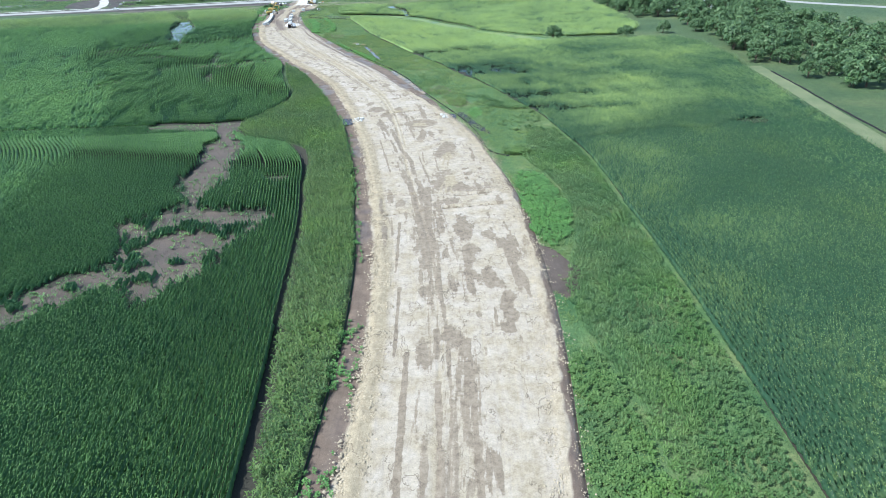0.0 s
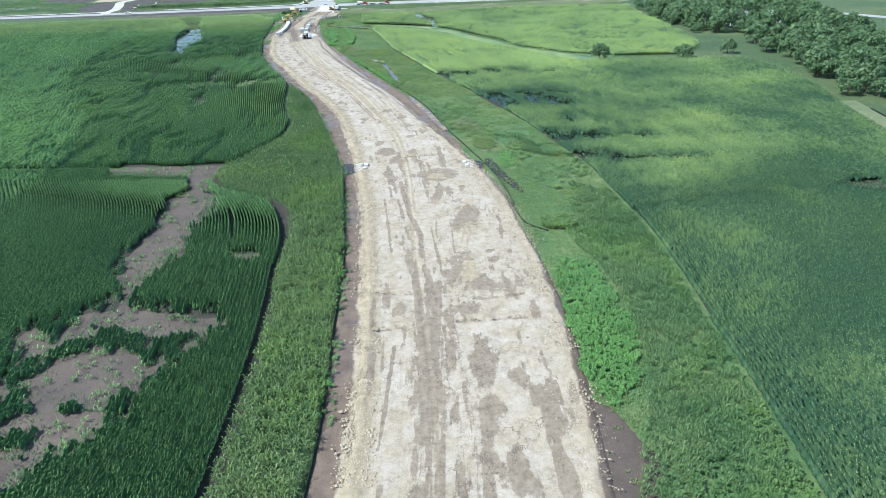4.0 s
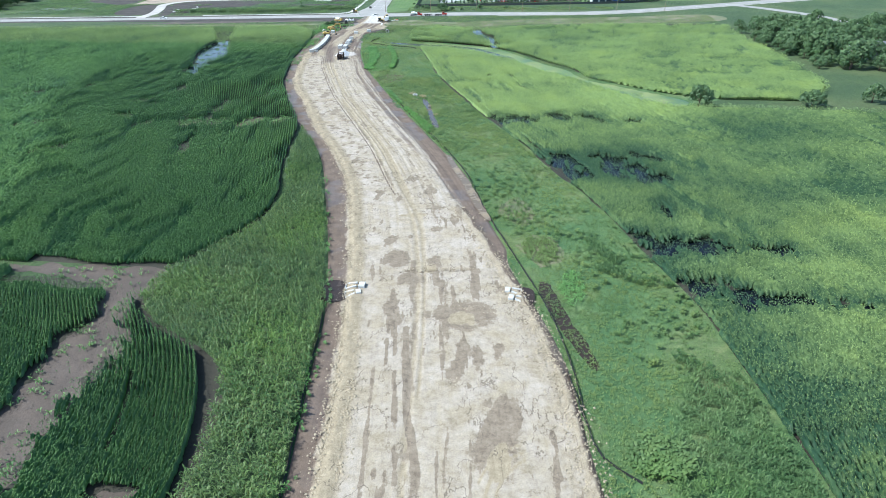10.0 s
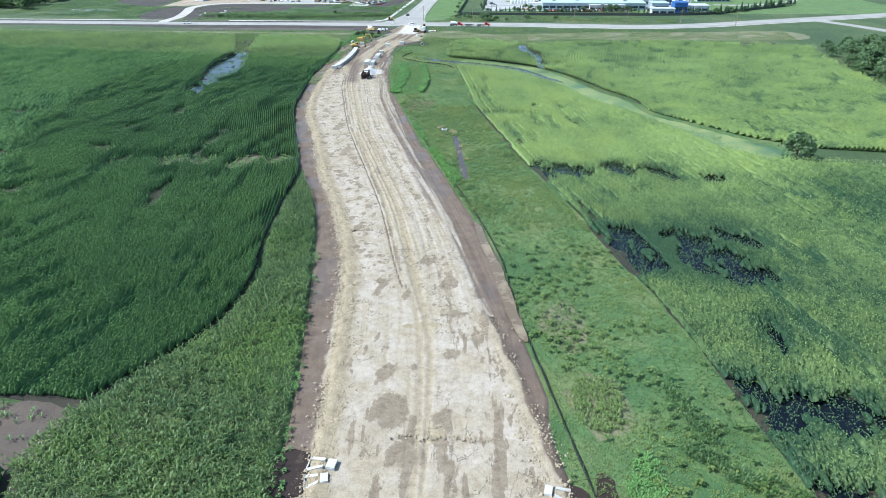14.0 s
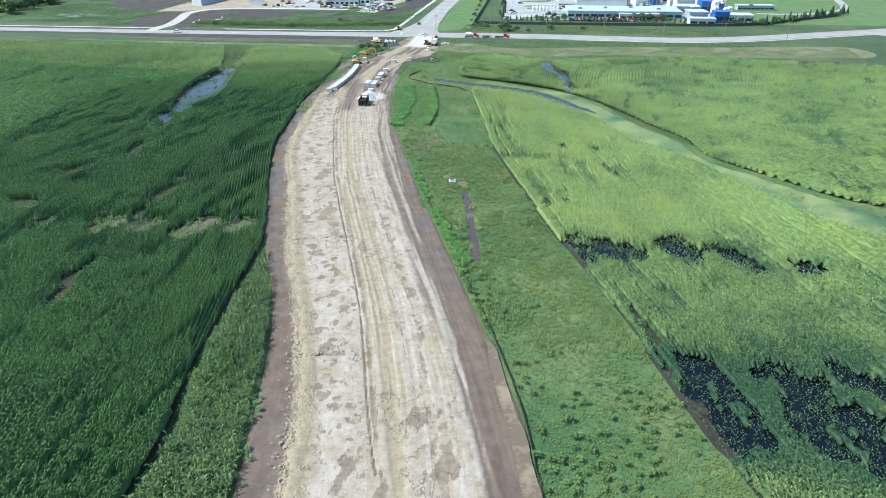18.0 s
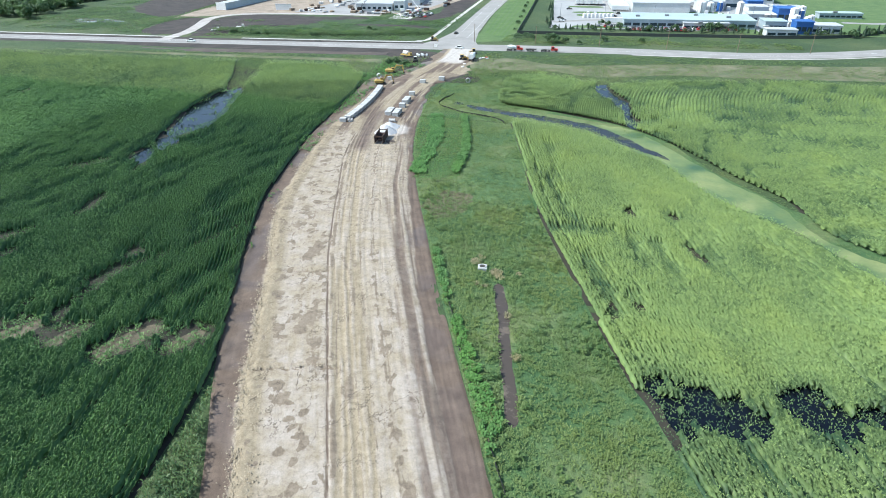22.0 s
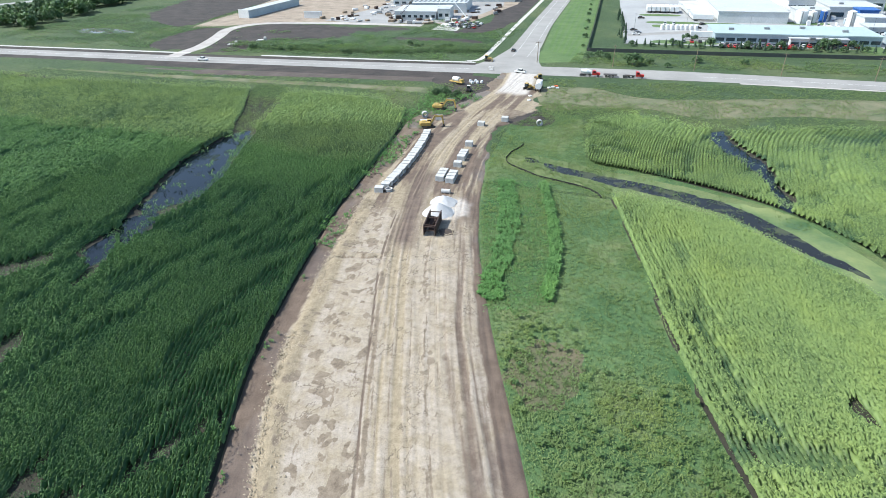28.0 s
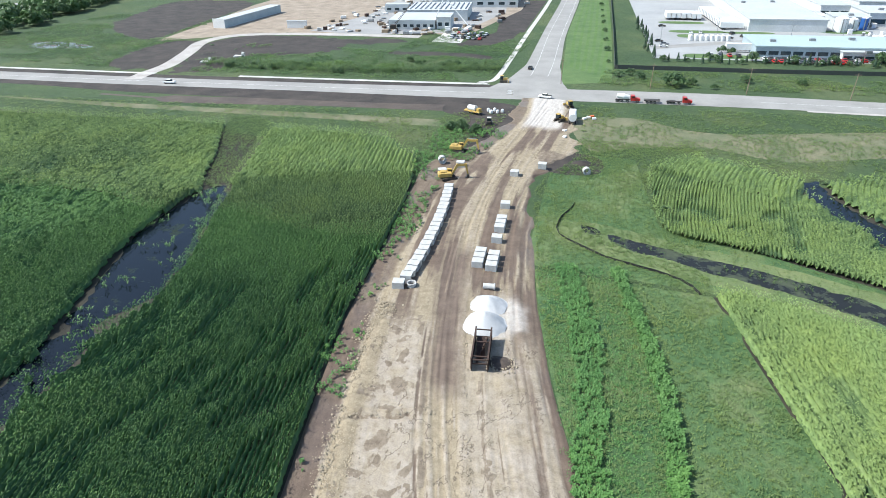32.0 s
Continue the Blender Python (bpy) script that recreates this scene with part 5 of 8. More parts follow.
scatter("tall_weeds", SOY, x, y, np.full(len(x), -0.12), 0.8 + 0.6 * soft_noise(x, y, 2.2, 136, 2) + rng.normal(0, 0.1, len(x)), WILD, "clumped yellow-green broad-leaved plants", "weeds", np.clip(0.8 * soft_noise(x, y, 5, 132) - 0.3 + rng.uniform(-0.15, 0.15, len(x)), 0, 0.6), 1.0)
for patch, paint, words in ((BROADLEAF[0], WILD, "green broad-leaved weeds beside the road"), (BROADLEAF[1], WEED, "bright green broad-leaved weeds beside the road")):
    x, y = spread(18, 33, 30, 170, 4.5, lambda x, y: inside(patch, x + 4 * soft_noise(x, y, 4, 134) - 2, y))
    scatter("broadleaf_weeds", SOY, x, y, np.full(len(x), -0.12), 0.65 + 0.6 * soft_noise(x, y, 3, 133), paint, words, "weeds", rng.uniform(0.05, 0.4, len(x)), 1.3)


def keep_verge(x, y):
    ok = (x > verge_left(y) + 0.4) & (x < np.where(y < 206, rough_left(y), right_edge(np.minimum(y, 466)) + 1.0 - 0.4 * furrow(y)))
    ok &= ~inside(SLOT, x, y) & ~inside(DITCH, x, y) & ~(inside(SPILL, x, y) & (soft_noise(x, y, 3, 150) > 0.35))
    return ok & (soft_noise(x, y, 3, 141) + rng.uniform(-0.3, 0.3, len(x)) > 0.26)


for y0, y1, x0, x1, dense, grow in ((30, 206, 8, 36, 4.8, 0.8), (206, 300, -20, 40, 4.8, 0.78), (300, 400, -66, 8, 5.0, 1.15), (400, 545, -98, -30, 3.5, 1.0)):
    x, y = spread(x0, x1, y0, y1, dense, keep_verge)
    scatter("verge_grass", BLADES, x, y, np.full(len(x), -0.14), grow * (0.55 + 0.8 * soft_noise(x, y, 7, 142, 3)), GRASS, "rough uneven green grass beside the road", "grass", np.clip(1.2 * soft_noise(x, y, 11, 143, 4) - 0.1 + rng.uniform(-0.15, 0.15, len(x)), 0, 0.62), 1.35)
x, y = spread(-66, 36, 206, 410, 0.3, lambda x, y: keep_verge(x, y) & (soft_noise(x, y, 13, 144, 3) > 0.52))
scatter("verge_weeds", BROAD, x, y, np.full(len(x), -0.12), 0.7 + 0.5 * rng.uniform(0, 1, len(x)), GRASS, "scattered taller weeds in the verge", "weeds", None, 1.2)

x, y = spread(-62, -28, 318, 372, 3.0, lambda x, y: (x > verge_left(y) + 0.8) & (x < verge_left(y) + 2.5 + 5 * step(352, 330, y) * soft_noise(x, y, 9, 145)) & (soft_noise(x, y, 4, 146) > 0.36))
scatter("verge_weeds", BROAD, x, y, np.full(len(x), -0.12), 0.7 + 0.6 * soft_noise(x, y, 3, 147), WEED, "dense green weeds along the silt fence", "weeds", None, 1.1)

x, y = spread(10, 20, 218, 238, 5.0, lambda x, y: np.hypot((x - 14.6) / 2.4, (y - 228) / 6.5) < 0.6 + 0.7 * soft_noise(x, y, 3, 148))
scatter("lush_grass", BLADES, x, y, np.full(len(x), -0.12), 1.0 + 0.4 * rng.uniform(0, 1, len(x)), LUSH, "patch of bright yellow-green grass", "grass", rng.uniform(0.4, 0.62, len(x)), 1.3)
x, y = spread(12, 42, 196, 262, 3.0, lambda x, y: np.minimum(off_line(x, y, (30, 209, 34.7, 204.2, 38.5, 200)), np.minimum(off_line(x, y, (33, 231, 25, 233, 21, 236)), off_line(x, y, (23, 239, 18.5, 248)))) < 0.3 + 1.9 * soft_noise(x, y, 4, 149))
scatter("tall_weeds", LONG, x, y, np.full(len(x), -0.12), 0.9 + 0.4 * rng.uniform(0, 1, len(x)), STRIP, "dark damp tall grass beside the flooded corn", "weeds", rng.uniform(0.0, 0.3, len(x)), 1.1)
x, y = spread(18, 32, 178, 196, 4.0, lambda x, y: (np.hypot((x - 24.5) / 4.6, (y - 186.5) / 4.2) < 0.6 + 0.6 * soft_noise(x, y, 3, 157)) & (x + 1.4 * y < 290.5 + 2 * soft_noise(x, y, 2, 158)))
scatter("tall_weeds", BROAD, x, y, np.full(len(x), -0.12), 1.1 + 0.5 * rng.uniform(0, 1, len(x)), WILD, "thicket of tall yellow-green weeds", "weeds", rng.uniform(0.1, 0.6, len(x)), 1.0)
for px, py, r in ((-38.2, 366.2, 1.5), (-37.2, 364.6, 1.0), (-43.2, 369.4, 1.4), (-42.4, 371.4, 0.9), (-34, 366.7, 0.8), (-39.4, 360.8, 0.8), (-41, 361.2, 0.6), (-33, 352, 0.8), (-29, 341, 1.0)):
    x, y = spread(px - r, px + r, py - r, py + r, 9.0, lambda x, y: np.hypot(x - px, y - py) < r * (0.5 + 0.7 * soft_noise(x, y, 1.2, 159)))
    scatter("dry_grass", TUFTS, x, y, np.full(len(x), -0.12), 0.7 + 0.4 * rng.uniform(0, 1, len(x)), STRAW, "tuft of dead straw-coloured grass", "grass", rng.uniform(0.0, 0.6, len(x)), 1.0)

# lush sown plot with two rows of weeds
LUSH_PLOT = rounded(-88, 462, -84, 468, -75, 468, -71, 464, -60.5, 419, -63, 412, -71, 410, -74, 415)
x, y = spread(-90, -58, 408, 470, 5.0, lambda x, y: inside(LUSH_PLOT, x + (soft_noise(x, y, 3, 154) - 0.5) * 4, y + (soft_noise(x, y, 3, 155) - 0.5) * 5))
scatter("lush_grass", BLADES, x, y, np.full(len(x), -0.12), 0.6 + 0.3 * soft_noise(x, y, 5, 151), LUSH, "dense bright green grass plot", "grass", None, 1.2)
for line, wide, paint in (((-84, 467, -78.5, 452, -76, 440, -72, 414), 2.2, LUSH), ((-74, 468, -69, 453, -64, 435, -61.5, 416), 1.2, WEED)):
    x, y = spread(-90, -58, 410, 470, 5.5, lambda x, y: off_line(x, y, line) < wide * (0.45 + 1.1 * soft_noise(x, y, 4, 152)))
    scatter("weed_row", SOY, x, y, np.full(len(x), -0.12), (0.75 if paint is LUSH else 1.1) + 0.6 * soft_noise(x, y, 3, 153), paint, "row of tall bright green broad-leaved weeds", "weeds", None, 1.0)

# ragged weeds along the left mud and on it
x, y = spread(-130, -10, 60, 520, 0.9, lambda x, y: (np.abs(x - left_outer(y) + 0.3) < 0.5 + 1.3 * soft_noise(x, y, 9, 161)) & (soft_noise(x, y, 6, 162) > np.where(y > 240, 0.66, 0.5)))
scatter("edge_weeds", BROAD, x, y, np.full(len(x), 0.0), 0.5 + 0.5 * rng.uniform(0, 1, len(x)), WEED, "low weeds creeping onto the mud", "weeds")
x, y = spread(-20, -11, 60, 100, 1.6, lambda x, y: (x > left_outer(y) - 1) & (x < left_bed(y) - 0.2) & (soft_noise(x, y, 5, 163) > 0.5))
scatter("edge_weeds", BROAD, x, y, np.full(len(x), 0.05), 0.5 + 0.4 * rng.uniform(0, 1, len(x)), WEED, "low blue-green weeds on the mud", "weeds")
x, y = spread(-136, -95, 420, 545, 1.2, lambda x, y: (x > upper_left_edge(np.minimum(y, 528)) - 0.5) & (x < left_bed(y) - 1.0 + 2 * soft_noise(x, y, 5, 164)) & (soft_noise(x, y, 5, 165) > 0.45))
scatter("edge_weeds", BROAD, x, y, np.full(len(x), 0.1), 0.6 + 0.5 * rng.uniform(0, 1, len(x)), WEED, "weeds between corn and yard", "weeds")
# grass round the ditch, the waterway and the field ends
x, y = spread(-92, 62, 360, 500, 1.6, lambda x, y: ~inside(UPPER_RIGHT, x, y) & ~keep_right(x, y) & (off_line(x, y, (-88, 488, -45, 472, -18, 459, 5, 425, 30, 400, 60, 372)) < 11) & ~inside(DITCH, x, y) & ~(inside(DITCH_E, x, y) & (soft_noise(x, y, 8, 171) < 0.7)))
scatter("ditch_grass", BLADES, x, y, np.full(len(x), -0.14), 0.5 + 0.4 * soft_noise(x, y, 6, 172), GRASS, "grass on the ditch banks", "grass", rng.uniform(0.3, 0.62, len(x)), 1.3)
x, y = spread(-212, -172, 480, 540, 3.0, lambda x, y: inside(WATERWAY, x, y))
scatter("waterway_grass", BLADES, x, y, np.full(len(x), -0.14), 0.8 + 0.5 * soft_noise(x, y, 6, 177), GRASS, "grassed waterway between corn plots", "grass", rng.uniform(0.05, 0.5, len(x)), 1.4)
x, y = spread(-330, 120, 515, 600, 1.1, lambda x, y: (soft_noise(x, y, 9, 173) > 0.38) & (y < np.where(x < -120, 0.15 * (x + 340) + 529 + 3 * soft_noise(x, y, 5, 185), 0.122 * (x + 340) + 552)) & ~keep_high(x, y) & ~inside(UPPER_RIGHT, x, y) & ((x < left_outer(y) - 2) | (x > right_outer(y) + 2)))
scatter("roadside_grass", BLADES, x, y, np.full(len(x), -0.14), 0.7 + 0.6 * soft_noise(x, y, 8, 174), GRASS, "rough roadside grass", "grass", rng.uniform(0.3, 0.62, len(x)), 1.7)
x, y = spread(-180, -145, 396, 486, 0.5, lambda x, y: inside(POND_A, x, y) & (soft_noise(x, y, 5, 175) > 0.55))
scatter("pond_reeds", LONG, x, y, np.full(len(x), -0.12), 1.0 + 0.5 * rng.uniform(0, 1, len(x)), CORN_DARK, "dying corn standing in the pond", "reeds")
x, y = spread(4.5, 12.5, 235, 250, 4.0, lambda x, y: np.hypot((x - 8.5) / 3.8, (y - 243) / 6.5) < 0.7 + 0.5 * soft_noise(x, y, 3, 176))
scatter("dry_grass", TUFTS, x, y, np.full(len(x), -0.12), 0.8 + 0.4 * rng.uniform(0, 1, len(x)), GRASS, "patch of yellowed dry grass", "grass", np.full(len(x), 0.95), 1.2)

x, y = spread(-86, -20, 455, 487, 1.2, lambda x, y: inside(DITCH, x, y) & (soft_noise(x, y, 3, 186) > 0.5))
scatter("pond_weed", FINE, x, y, np.full(len(x), -0.1), 0.7 + 0.5 * rng.uniform(0, 1, len(x)), GRASS, "floating pond weed in the ditch", "water plants")

# fallow ground beyond the crossing road
def off_drive(x, y):
    return off_line(x, y, (-286, 568, -289, 597, -299, 623, -310, 649, -304, 670, -280, 680, -200, 692)) > 6.5


def on_soil(x, y):
    return inside(SOIL_WEST, x, y) | (inside(SOIL_EAST, x, y) & (soft_noise(x, y, 9, 187, 3) < 0.6)) | inside(SOIL_FAR, x, y) | inside(SOIL_BAND, x, y) | inside(SOIL_YARD, x, y)


SOIL_WEST = rounded(-292, 586, -318, 590, -330, 629, -324, 649, -312, 648, -301, 623, -292, 602)
SOIL_EAST = rounded(-304, 650, -292, 672, -262, 678, -238, 674, -222, 681, -204, 678, -213, 668, -232, 661, -226, 651, -234, 640, -242, 633, -263, 621, -268, 608, -262, 596, -279, 585, -287, 606)
SOIL_BAND = rounded(-196, 652, -165, 656, -150, 652, -148, 646, -170, 648, -196, 646)
SOIL_YARD = rounded(-174, 676, -160, 676, -152, 690, -150, 716, -160, 722, -168, 700)
SOIL_FAR = rounded(-403, 681, -350, 646, -346, 668, -358, 725, -368, 778, -387, 800, -440, 790, -427, 732)
x, y = spread(-440, -138, 585, 720, 0.75, lambda x, y: (y > 0.13 * (x + 290) + 586) & (soft_noise(x, y, 16, 181, 4) > 0.36) & ~((x > -345) & (x < -200) & (y > 652)) & off_drive(x, y) & ~on_soil(x, y))
scatter("fallow_weeds", BLADES, x, y, np.full(len(x), -0.14), 1.0 + 1.0 * soft_noise(x, y, 12, 182), WILD, "rough tall weeds on fallow ground", "weeds", np.clip(0.9 * soft_noise(x, y, 7, 178, 3) - 0.2 + rng.uniform(-0.15, 0.15, len(x)), 0, 0.6), 1.6)
x, y = spread(-275, -138, 592, 640, 0.9, lambda x, y: off_line(x, y, (-270, 604, -225, 608, -190, 612, -165, 622, -142, 630)) < 2 + 8 * soft_noise(x, y, 8, 179))
scatter("fallow_weeds", TALL, x, y, np.full(len(x), -0.14), 0.9 + 0.9 * soft_noise(x, y, 5, 180), WILD, "belt of tall rank weeds on fallow ground", "weeds", np.clip(0.8 * soft_noise(x, y, 5, 190) - 0.1, 0, 0.55), 1.4)
x, y = spread(-95, 60, 612, 645, 1.0, lambda x, y: (y > 0.13 * (x + 90) + 610) & (y < 0.13 * (x + 90) + 639) & (x > -100 + 0 * y) & (soft_noise(x, y, 9, 183) > 0.4))
scatter("fallow_weeds", BLADES, x, y, np.full(len(x), -0.14), 1.0 + 0.8 * soft_noise(x, y, 8, 184), GRASS, "rough tall weeds before the factory fence", "weeds", rng.uniform(0.1, 0.6, len(x)), 1.6)

# ---- building kit ----
def part(name, bm, material, parent, label=""):
    """Links a bmesh as one mesh object under a thing or a part."""
    me = bpy.data.meshes.new(name)
    bm.normal_update()
    bm.to_mesh(me)
    bm.free()
    me.materials.append(material)
    ob = new(name, me)
    ob.parent = parent
    return tagged(ob, label)


def thing(name, m, label, category, group="", kind=""):
    ob = new(name)
    ob.empty_display_size = 0.5
    ob.matrix_world = m
    return tagged(ob, label, category, group, kind)


def box(size, at=(0, 0, 0), bevel=0.0, turn=(0, 0, 0), taper=1.0, bm=None):
    """A block centred on at; taper narrows its top."""
    bm = bm or bmesh.new()
    made = bmesh.ops.create_cube(bm, size=1.0)["verts"]
    for v in made:
        k = taper if v.co.z > 0 else 1.0
        v.co = Vector((v.co.x * size[0] * k, v.co.y * size[1] * k, v.co.z * size[2]))
    if bevel:
        edges = {e for v in made for e in v.link_edges}
        made = list({v for f in bmesh.ops.bevel(bm, geom=list(edges), offset=bevel, segments=1, affect="EDGES")["faces"] for v in f.verts} | {v for v in made if v.is_valid})
    bmesh.ops.transform(bm, matrix=pose(*at, *turn), verts=made)
    return bm


def rod(a, b, r0, r1=None, n=8, bm=None):
    bm = bm or bmesh.new()
    a, b = Vector(a), Vector(b)
    m = Matrix.Translation((a + b) / 2) @ (b - a).to_track_quat("Z", "Y").to_matrix().to_4x4()
    bmesh.ops.create_cone(bm, cap_ends=True, segments=n, radius1=r0, radius2=r0 if r1 is None else r1, depth=(b - a).length, matrix=m)
    return bm


def tube(a, b, r_out, r_in, n=14, bm=None):
    """A hollow pipe."""
    bm = bm or bmesh.new()
    a, b = Vector(a), Vector(b)
    q = (b - a).to_track_quat("Z", "Y")
    rings = []
    for p, r in ((a, r_out), (b, r_out), (b, r_in), (a, r_in)):
        rings.append([bm.verts.new(p + q @ Vector((r * math.cos(t * 2 * math.pi / n), r * math.sin(t * 2 * math.pi / n), 0))) for t in range(n)])
    for k in range(4):
        for i in range(n):
            bm.faces.new((rings[k][i], rings[k][(i + 1) % n], rings[(k + 1) % 4][(i + 1) % n], rings[(k + 1) % 4][i]))
    return bm


def outline_solid(pts, z0, z1, bm=None):
    """A plan outline raised from z0 to z1."""
    bm = bm or bmesh.new()
    lo = [bm.verts.new((x, y, z0)) for x, y in pts]
    hi = [bm.verts.new((x, y, z1)) for x, y in pts]
    bm.faces.new(hi), bm.faces.new(lo[::-1])
    for i in range(len(pts)):
        j = (i + 1) % len(pts)
        bm.faces.new((lo[i], lo[j], hi[j], hi[i]))
    return bm


def side_solid(pts, width, bm=None, at=(0, 0, 0)):
    """A side outline in (x, z), given the width across y."""
    bm = bm or bmesh.new()
    a = [bm.verts.new((x + at[0], at[1] - width / 2, z + at[2])) for x, z in pts]
    b = [bm.verts.new((x + at[0], at[1] + width / 2, z + at[2])) for x, z in pts]
    bm.faces.new(a), bm.faces.new(b[::-1])
    for i in range(len(pts)):
        j = (i + 1) % len(pts)
        bm.faces.new((a[i], b[i], b[j], a[j]))
    bmesh.ops.recalc_face_normals(bm, faces=bm.faces)
    return bm


def lumpy(bm, amount, size, seed=0):
    for v in bm.verts:
        v.co += noise.noise_vector(v.co / size + Vector((seed, 0, 0))) * amount
    return bm

# ---- crossing roads and the land beyond ----
def smooth_line(pts, n=8):
    p = np.array(pts, float).reshape(-1, 2)
    q = np.concatenate([[2 * p[0] - p[1]], p, [2 * p[-1] - p[-2]]])
    out = []
    for a, b, c, d in zip(q, q[1:], q[2:], q[3:]):
        for t in np.linspace(0, 1, n, endpoint=False):
            out.append(0.5 * (2 * b + (c - a) * t + (2 * a - 5 * b + 4 * c - d) * t**2 + (3 * b - a - 3 * c + d) * t**3))
    return np.array(out + [p[-1]])


def shifted(line, off):
    t = np.gradient(line, axis=0)
    return line + np.stack([-t[:, 1], t[:, 0]], 1) / np.linalg.norm(t, axis=1)[:, None] * off


MAIN = smooth_line((-900, 494, -600, 530, -350, 560, -290, 567, -213, 577.5, -153, 586, -105, 594, -50, 601.5, 0, 605.5, 37, 609, 75, 622, 118, 645, 160, 668, 330, 760))
SIDE = smooth_line((-119, 594, -122, 640, -131, 720, -143, 850, -160, 1010, -190, 1300))
EAST = smooth_line((124, 648, 150, 657, 187, 607, 204, 556, 260, 470, 420, 330))
ribbon("topsoil_strip", smooth_line((-900, 478, -600, 514, -360, 553, -273, 559, -212, 566, -165, 573, -130, 580)), np.interp(np.linspace(0, 1, 49), [0, 0.4, 1], [14, 13, 15]), -0.1, TOPSOIL, "freshly spread black topsoil beside the road", "bare soil")
ribbon("silt_strip", smooth_line((-280, 547, -238, 550, -191, 559.5, -146, 566, -128, 569)), np.array([2] * 6 + [9] * 21 + [6] * 6), -0.104, MUD, "band of trampled brown silt along the topsoil", "bare soil")
ribbon("topsoil_strip", shifted(MAIN[:48], 8.5), 6.5, -0.1, TOPSOIL, "freshly spread black topsoil behind the kerb", "bare soil")
ribbon("main_road", MAIN, np.interp(MAIN[:, 0], [-200, -140, -60, 40], [12.5, 16, 17, 14]), -0.05, ASPHALT, "worn grey two-lane road crossing the view", "road")
ribbon("side_road", SIDE, np.interp(SIDE[:, 1], [594, 612, 640, 700], [34, 22, 15, 13]), -0.046, ASPHALT, "worn grey side road running north", "road")
ribbon("east_road", EAST, 9, -0.054, ASPHALT, "pale road at the far end of the fields", "road")
ribbon("gravel_shoulder", shifted(MAIN[60:], -8.6), 2.0, -0.06, GRAVEL, "narrow gravel road shoulder", "road shoulder")
for off, a, b in ((0.2, 0, 44), (-0.2, 58, 96)):
    ribbon("lane_line", shifted(MAIN[a:b], off), 0.16, -0.042, LINE, "worn white lane line", "road marking")
for off in (-4.2, 2.8):
    ribbon("lane_line", shifted(SIDE[5:], off), 0.12, -0.041, LINE, "worn white lane line", "road marking")
ribbon("sidewalk", shifted(MAIN[:26], 13.2), 2.4, -0.02, WALK, "new pale concrete sidewalk", "sidewalk")
ribbon("sidewalk", np.concatenate([shifted(MAIN[29:44], 13.2), smooth_line((-141, 604, -136, 611, -139, 650, -145, 712, -156, 833, -170, 960))]), 2.4, -0.02, WALK, "new pale concrete sidewalk", "sidewalk")
ribbon("driveway", smooth_line((-285, 570, -287, 580, -289, 597, -299, 623, -310, 649, -304, 670, -280, 681, -242, 688, -200, 692)), 7.5, -0.03, GRAVEL, "pale gravel site driveway", "driveway")
sheet("mown_grass", [(-112, 607), (-90, 618), (-92, 642), (-101, 726), (-116, 858), (-134, 1000), (-150, 1000), (-135.5, 850), (-124, 720), (-113, 640)], -0.08, MOWN, "wide mown grass strip with mower stripes", "lawn")
MOWN_DARK = soil_material("mown_grass_dark_stripe", (0.05, 0.11, 0.026), (0.1, 0.17, 0.042))
for k in range(6):
    ribbon("mower_stripe", smooth_line((-109.5 + 3.1 * k * 0.95, 640 - k * 3, -120 + 3.7 * k, 722, -133 + 3.1 * k, 858)), 1.5, -0.075, MOWN_DARK, "darker mower stripe in the lawn", "lawn")
for k, o in enumerate((SOIL_WEST, SOIL_EAST, SOIL_FAR, SOIL_BAND, SOIL_YARD)):
    sheet("topsoil", ragged(o, 9 if k < 3 else 4, k), -0.1 + 0.004 * k, TOPSOIL, "graded black topsoil", "bare soil")
sheet("topsoil", [(-160, 700), (-148, 720), (-160, 850), (-180, 850), (-172, 760)], -0.095, TOPSOIL, "bank of black topsoil beside the side road", "bare soil")
sheet("site_dirt", [(-338, 645), (-350, 707), (-368, 783), (-390, 1000), (-190, 1000), (-168, 800), (-176, 705), (-236, 692), (-280, 686), (-303, 672)], -0.09, DIRT, "graded tan dirt of a building site", "building site")
sheet("site_paving", [(-270, 694), (-262, 760), (-272, 830), (-190, 850), (-176, 790), (-182, 710), (-234, 690)], -0.06, PAVING, "dusty pale concrete of a building site", "building site")
sheet("site_slab", [(-189, 680), (-192, 718), (-178, 712), (-173, 680)], -0.03, WALK, "new white concrete slab", "slab")
sheet("marsh_pool", rounded(-404, 622, -385, 630, -359, 621, -388, 612), -0.1, BROWNWATER, "shallow pool in rough grass", "pond")
sheet("dry_verge", rounded(-97, 563, -78, 571, -53, 562, 1, 579, 60, 590, 120, 604, 122, 575, 40, 559, -5, 554, -35, 542, -57, 548, -77, 541, -88, 536), -0.11, DRYGRASS, "band of dry yellowish grass", "grass")
sheet("dry_verge", [(-330, 532), (-250, 540), (-170, 549), (-140, 552), (-136, 545), (-180, 542), (-260, 534)], -0.11, DRYGRASS, "band of dry yellowish grass", "grass")
sheet("dark_mud", rounded(-98, 529, -92, 533, -84, 529, -83, 520, -88, 516, -97, 517), -0.08, TOPSOIL, "dark wet mud from digging", "bare soil")
sheet("dark_mud", rounded(-142, 574, -124, 577, -115, 570, -112, 555, -113, 537, -117, 527, -124, 530, -128, 545, -132, 556, -142, 562), -0.085, TOPSOIL, "dark disturbed soil beside the site entrance", "bare soil")
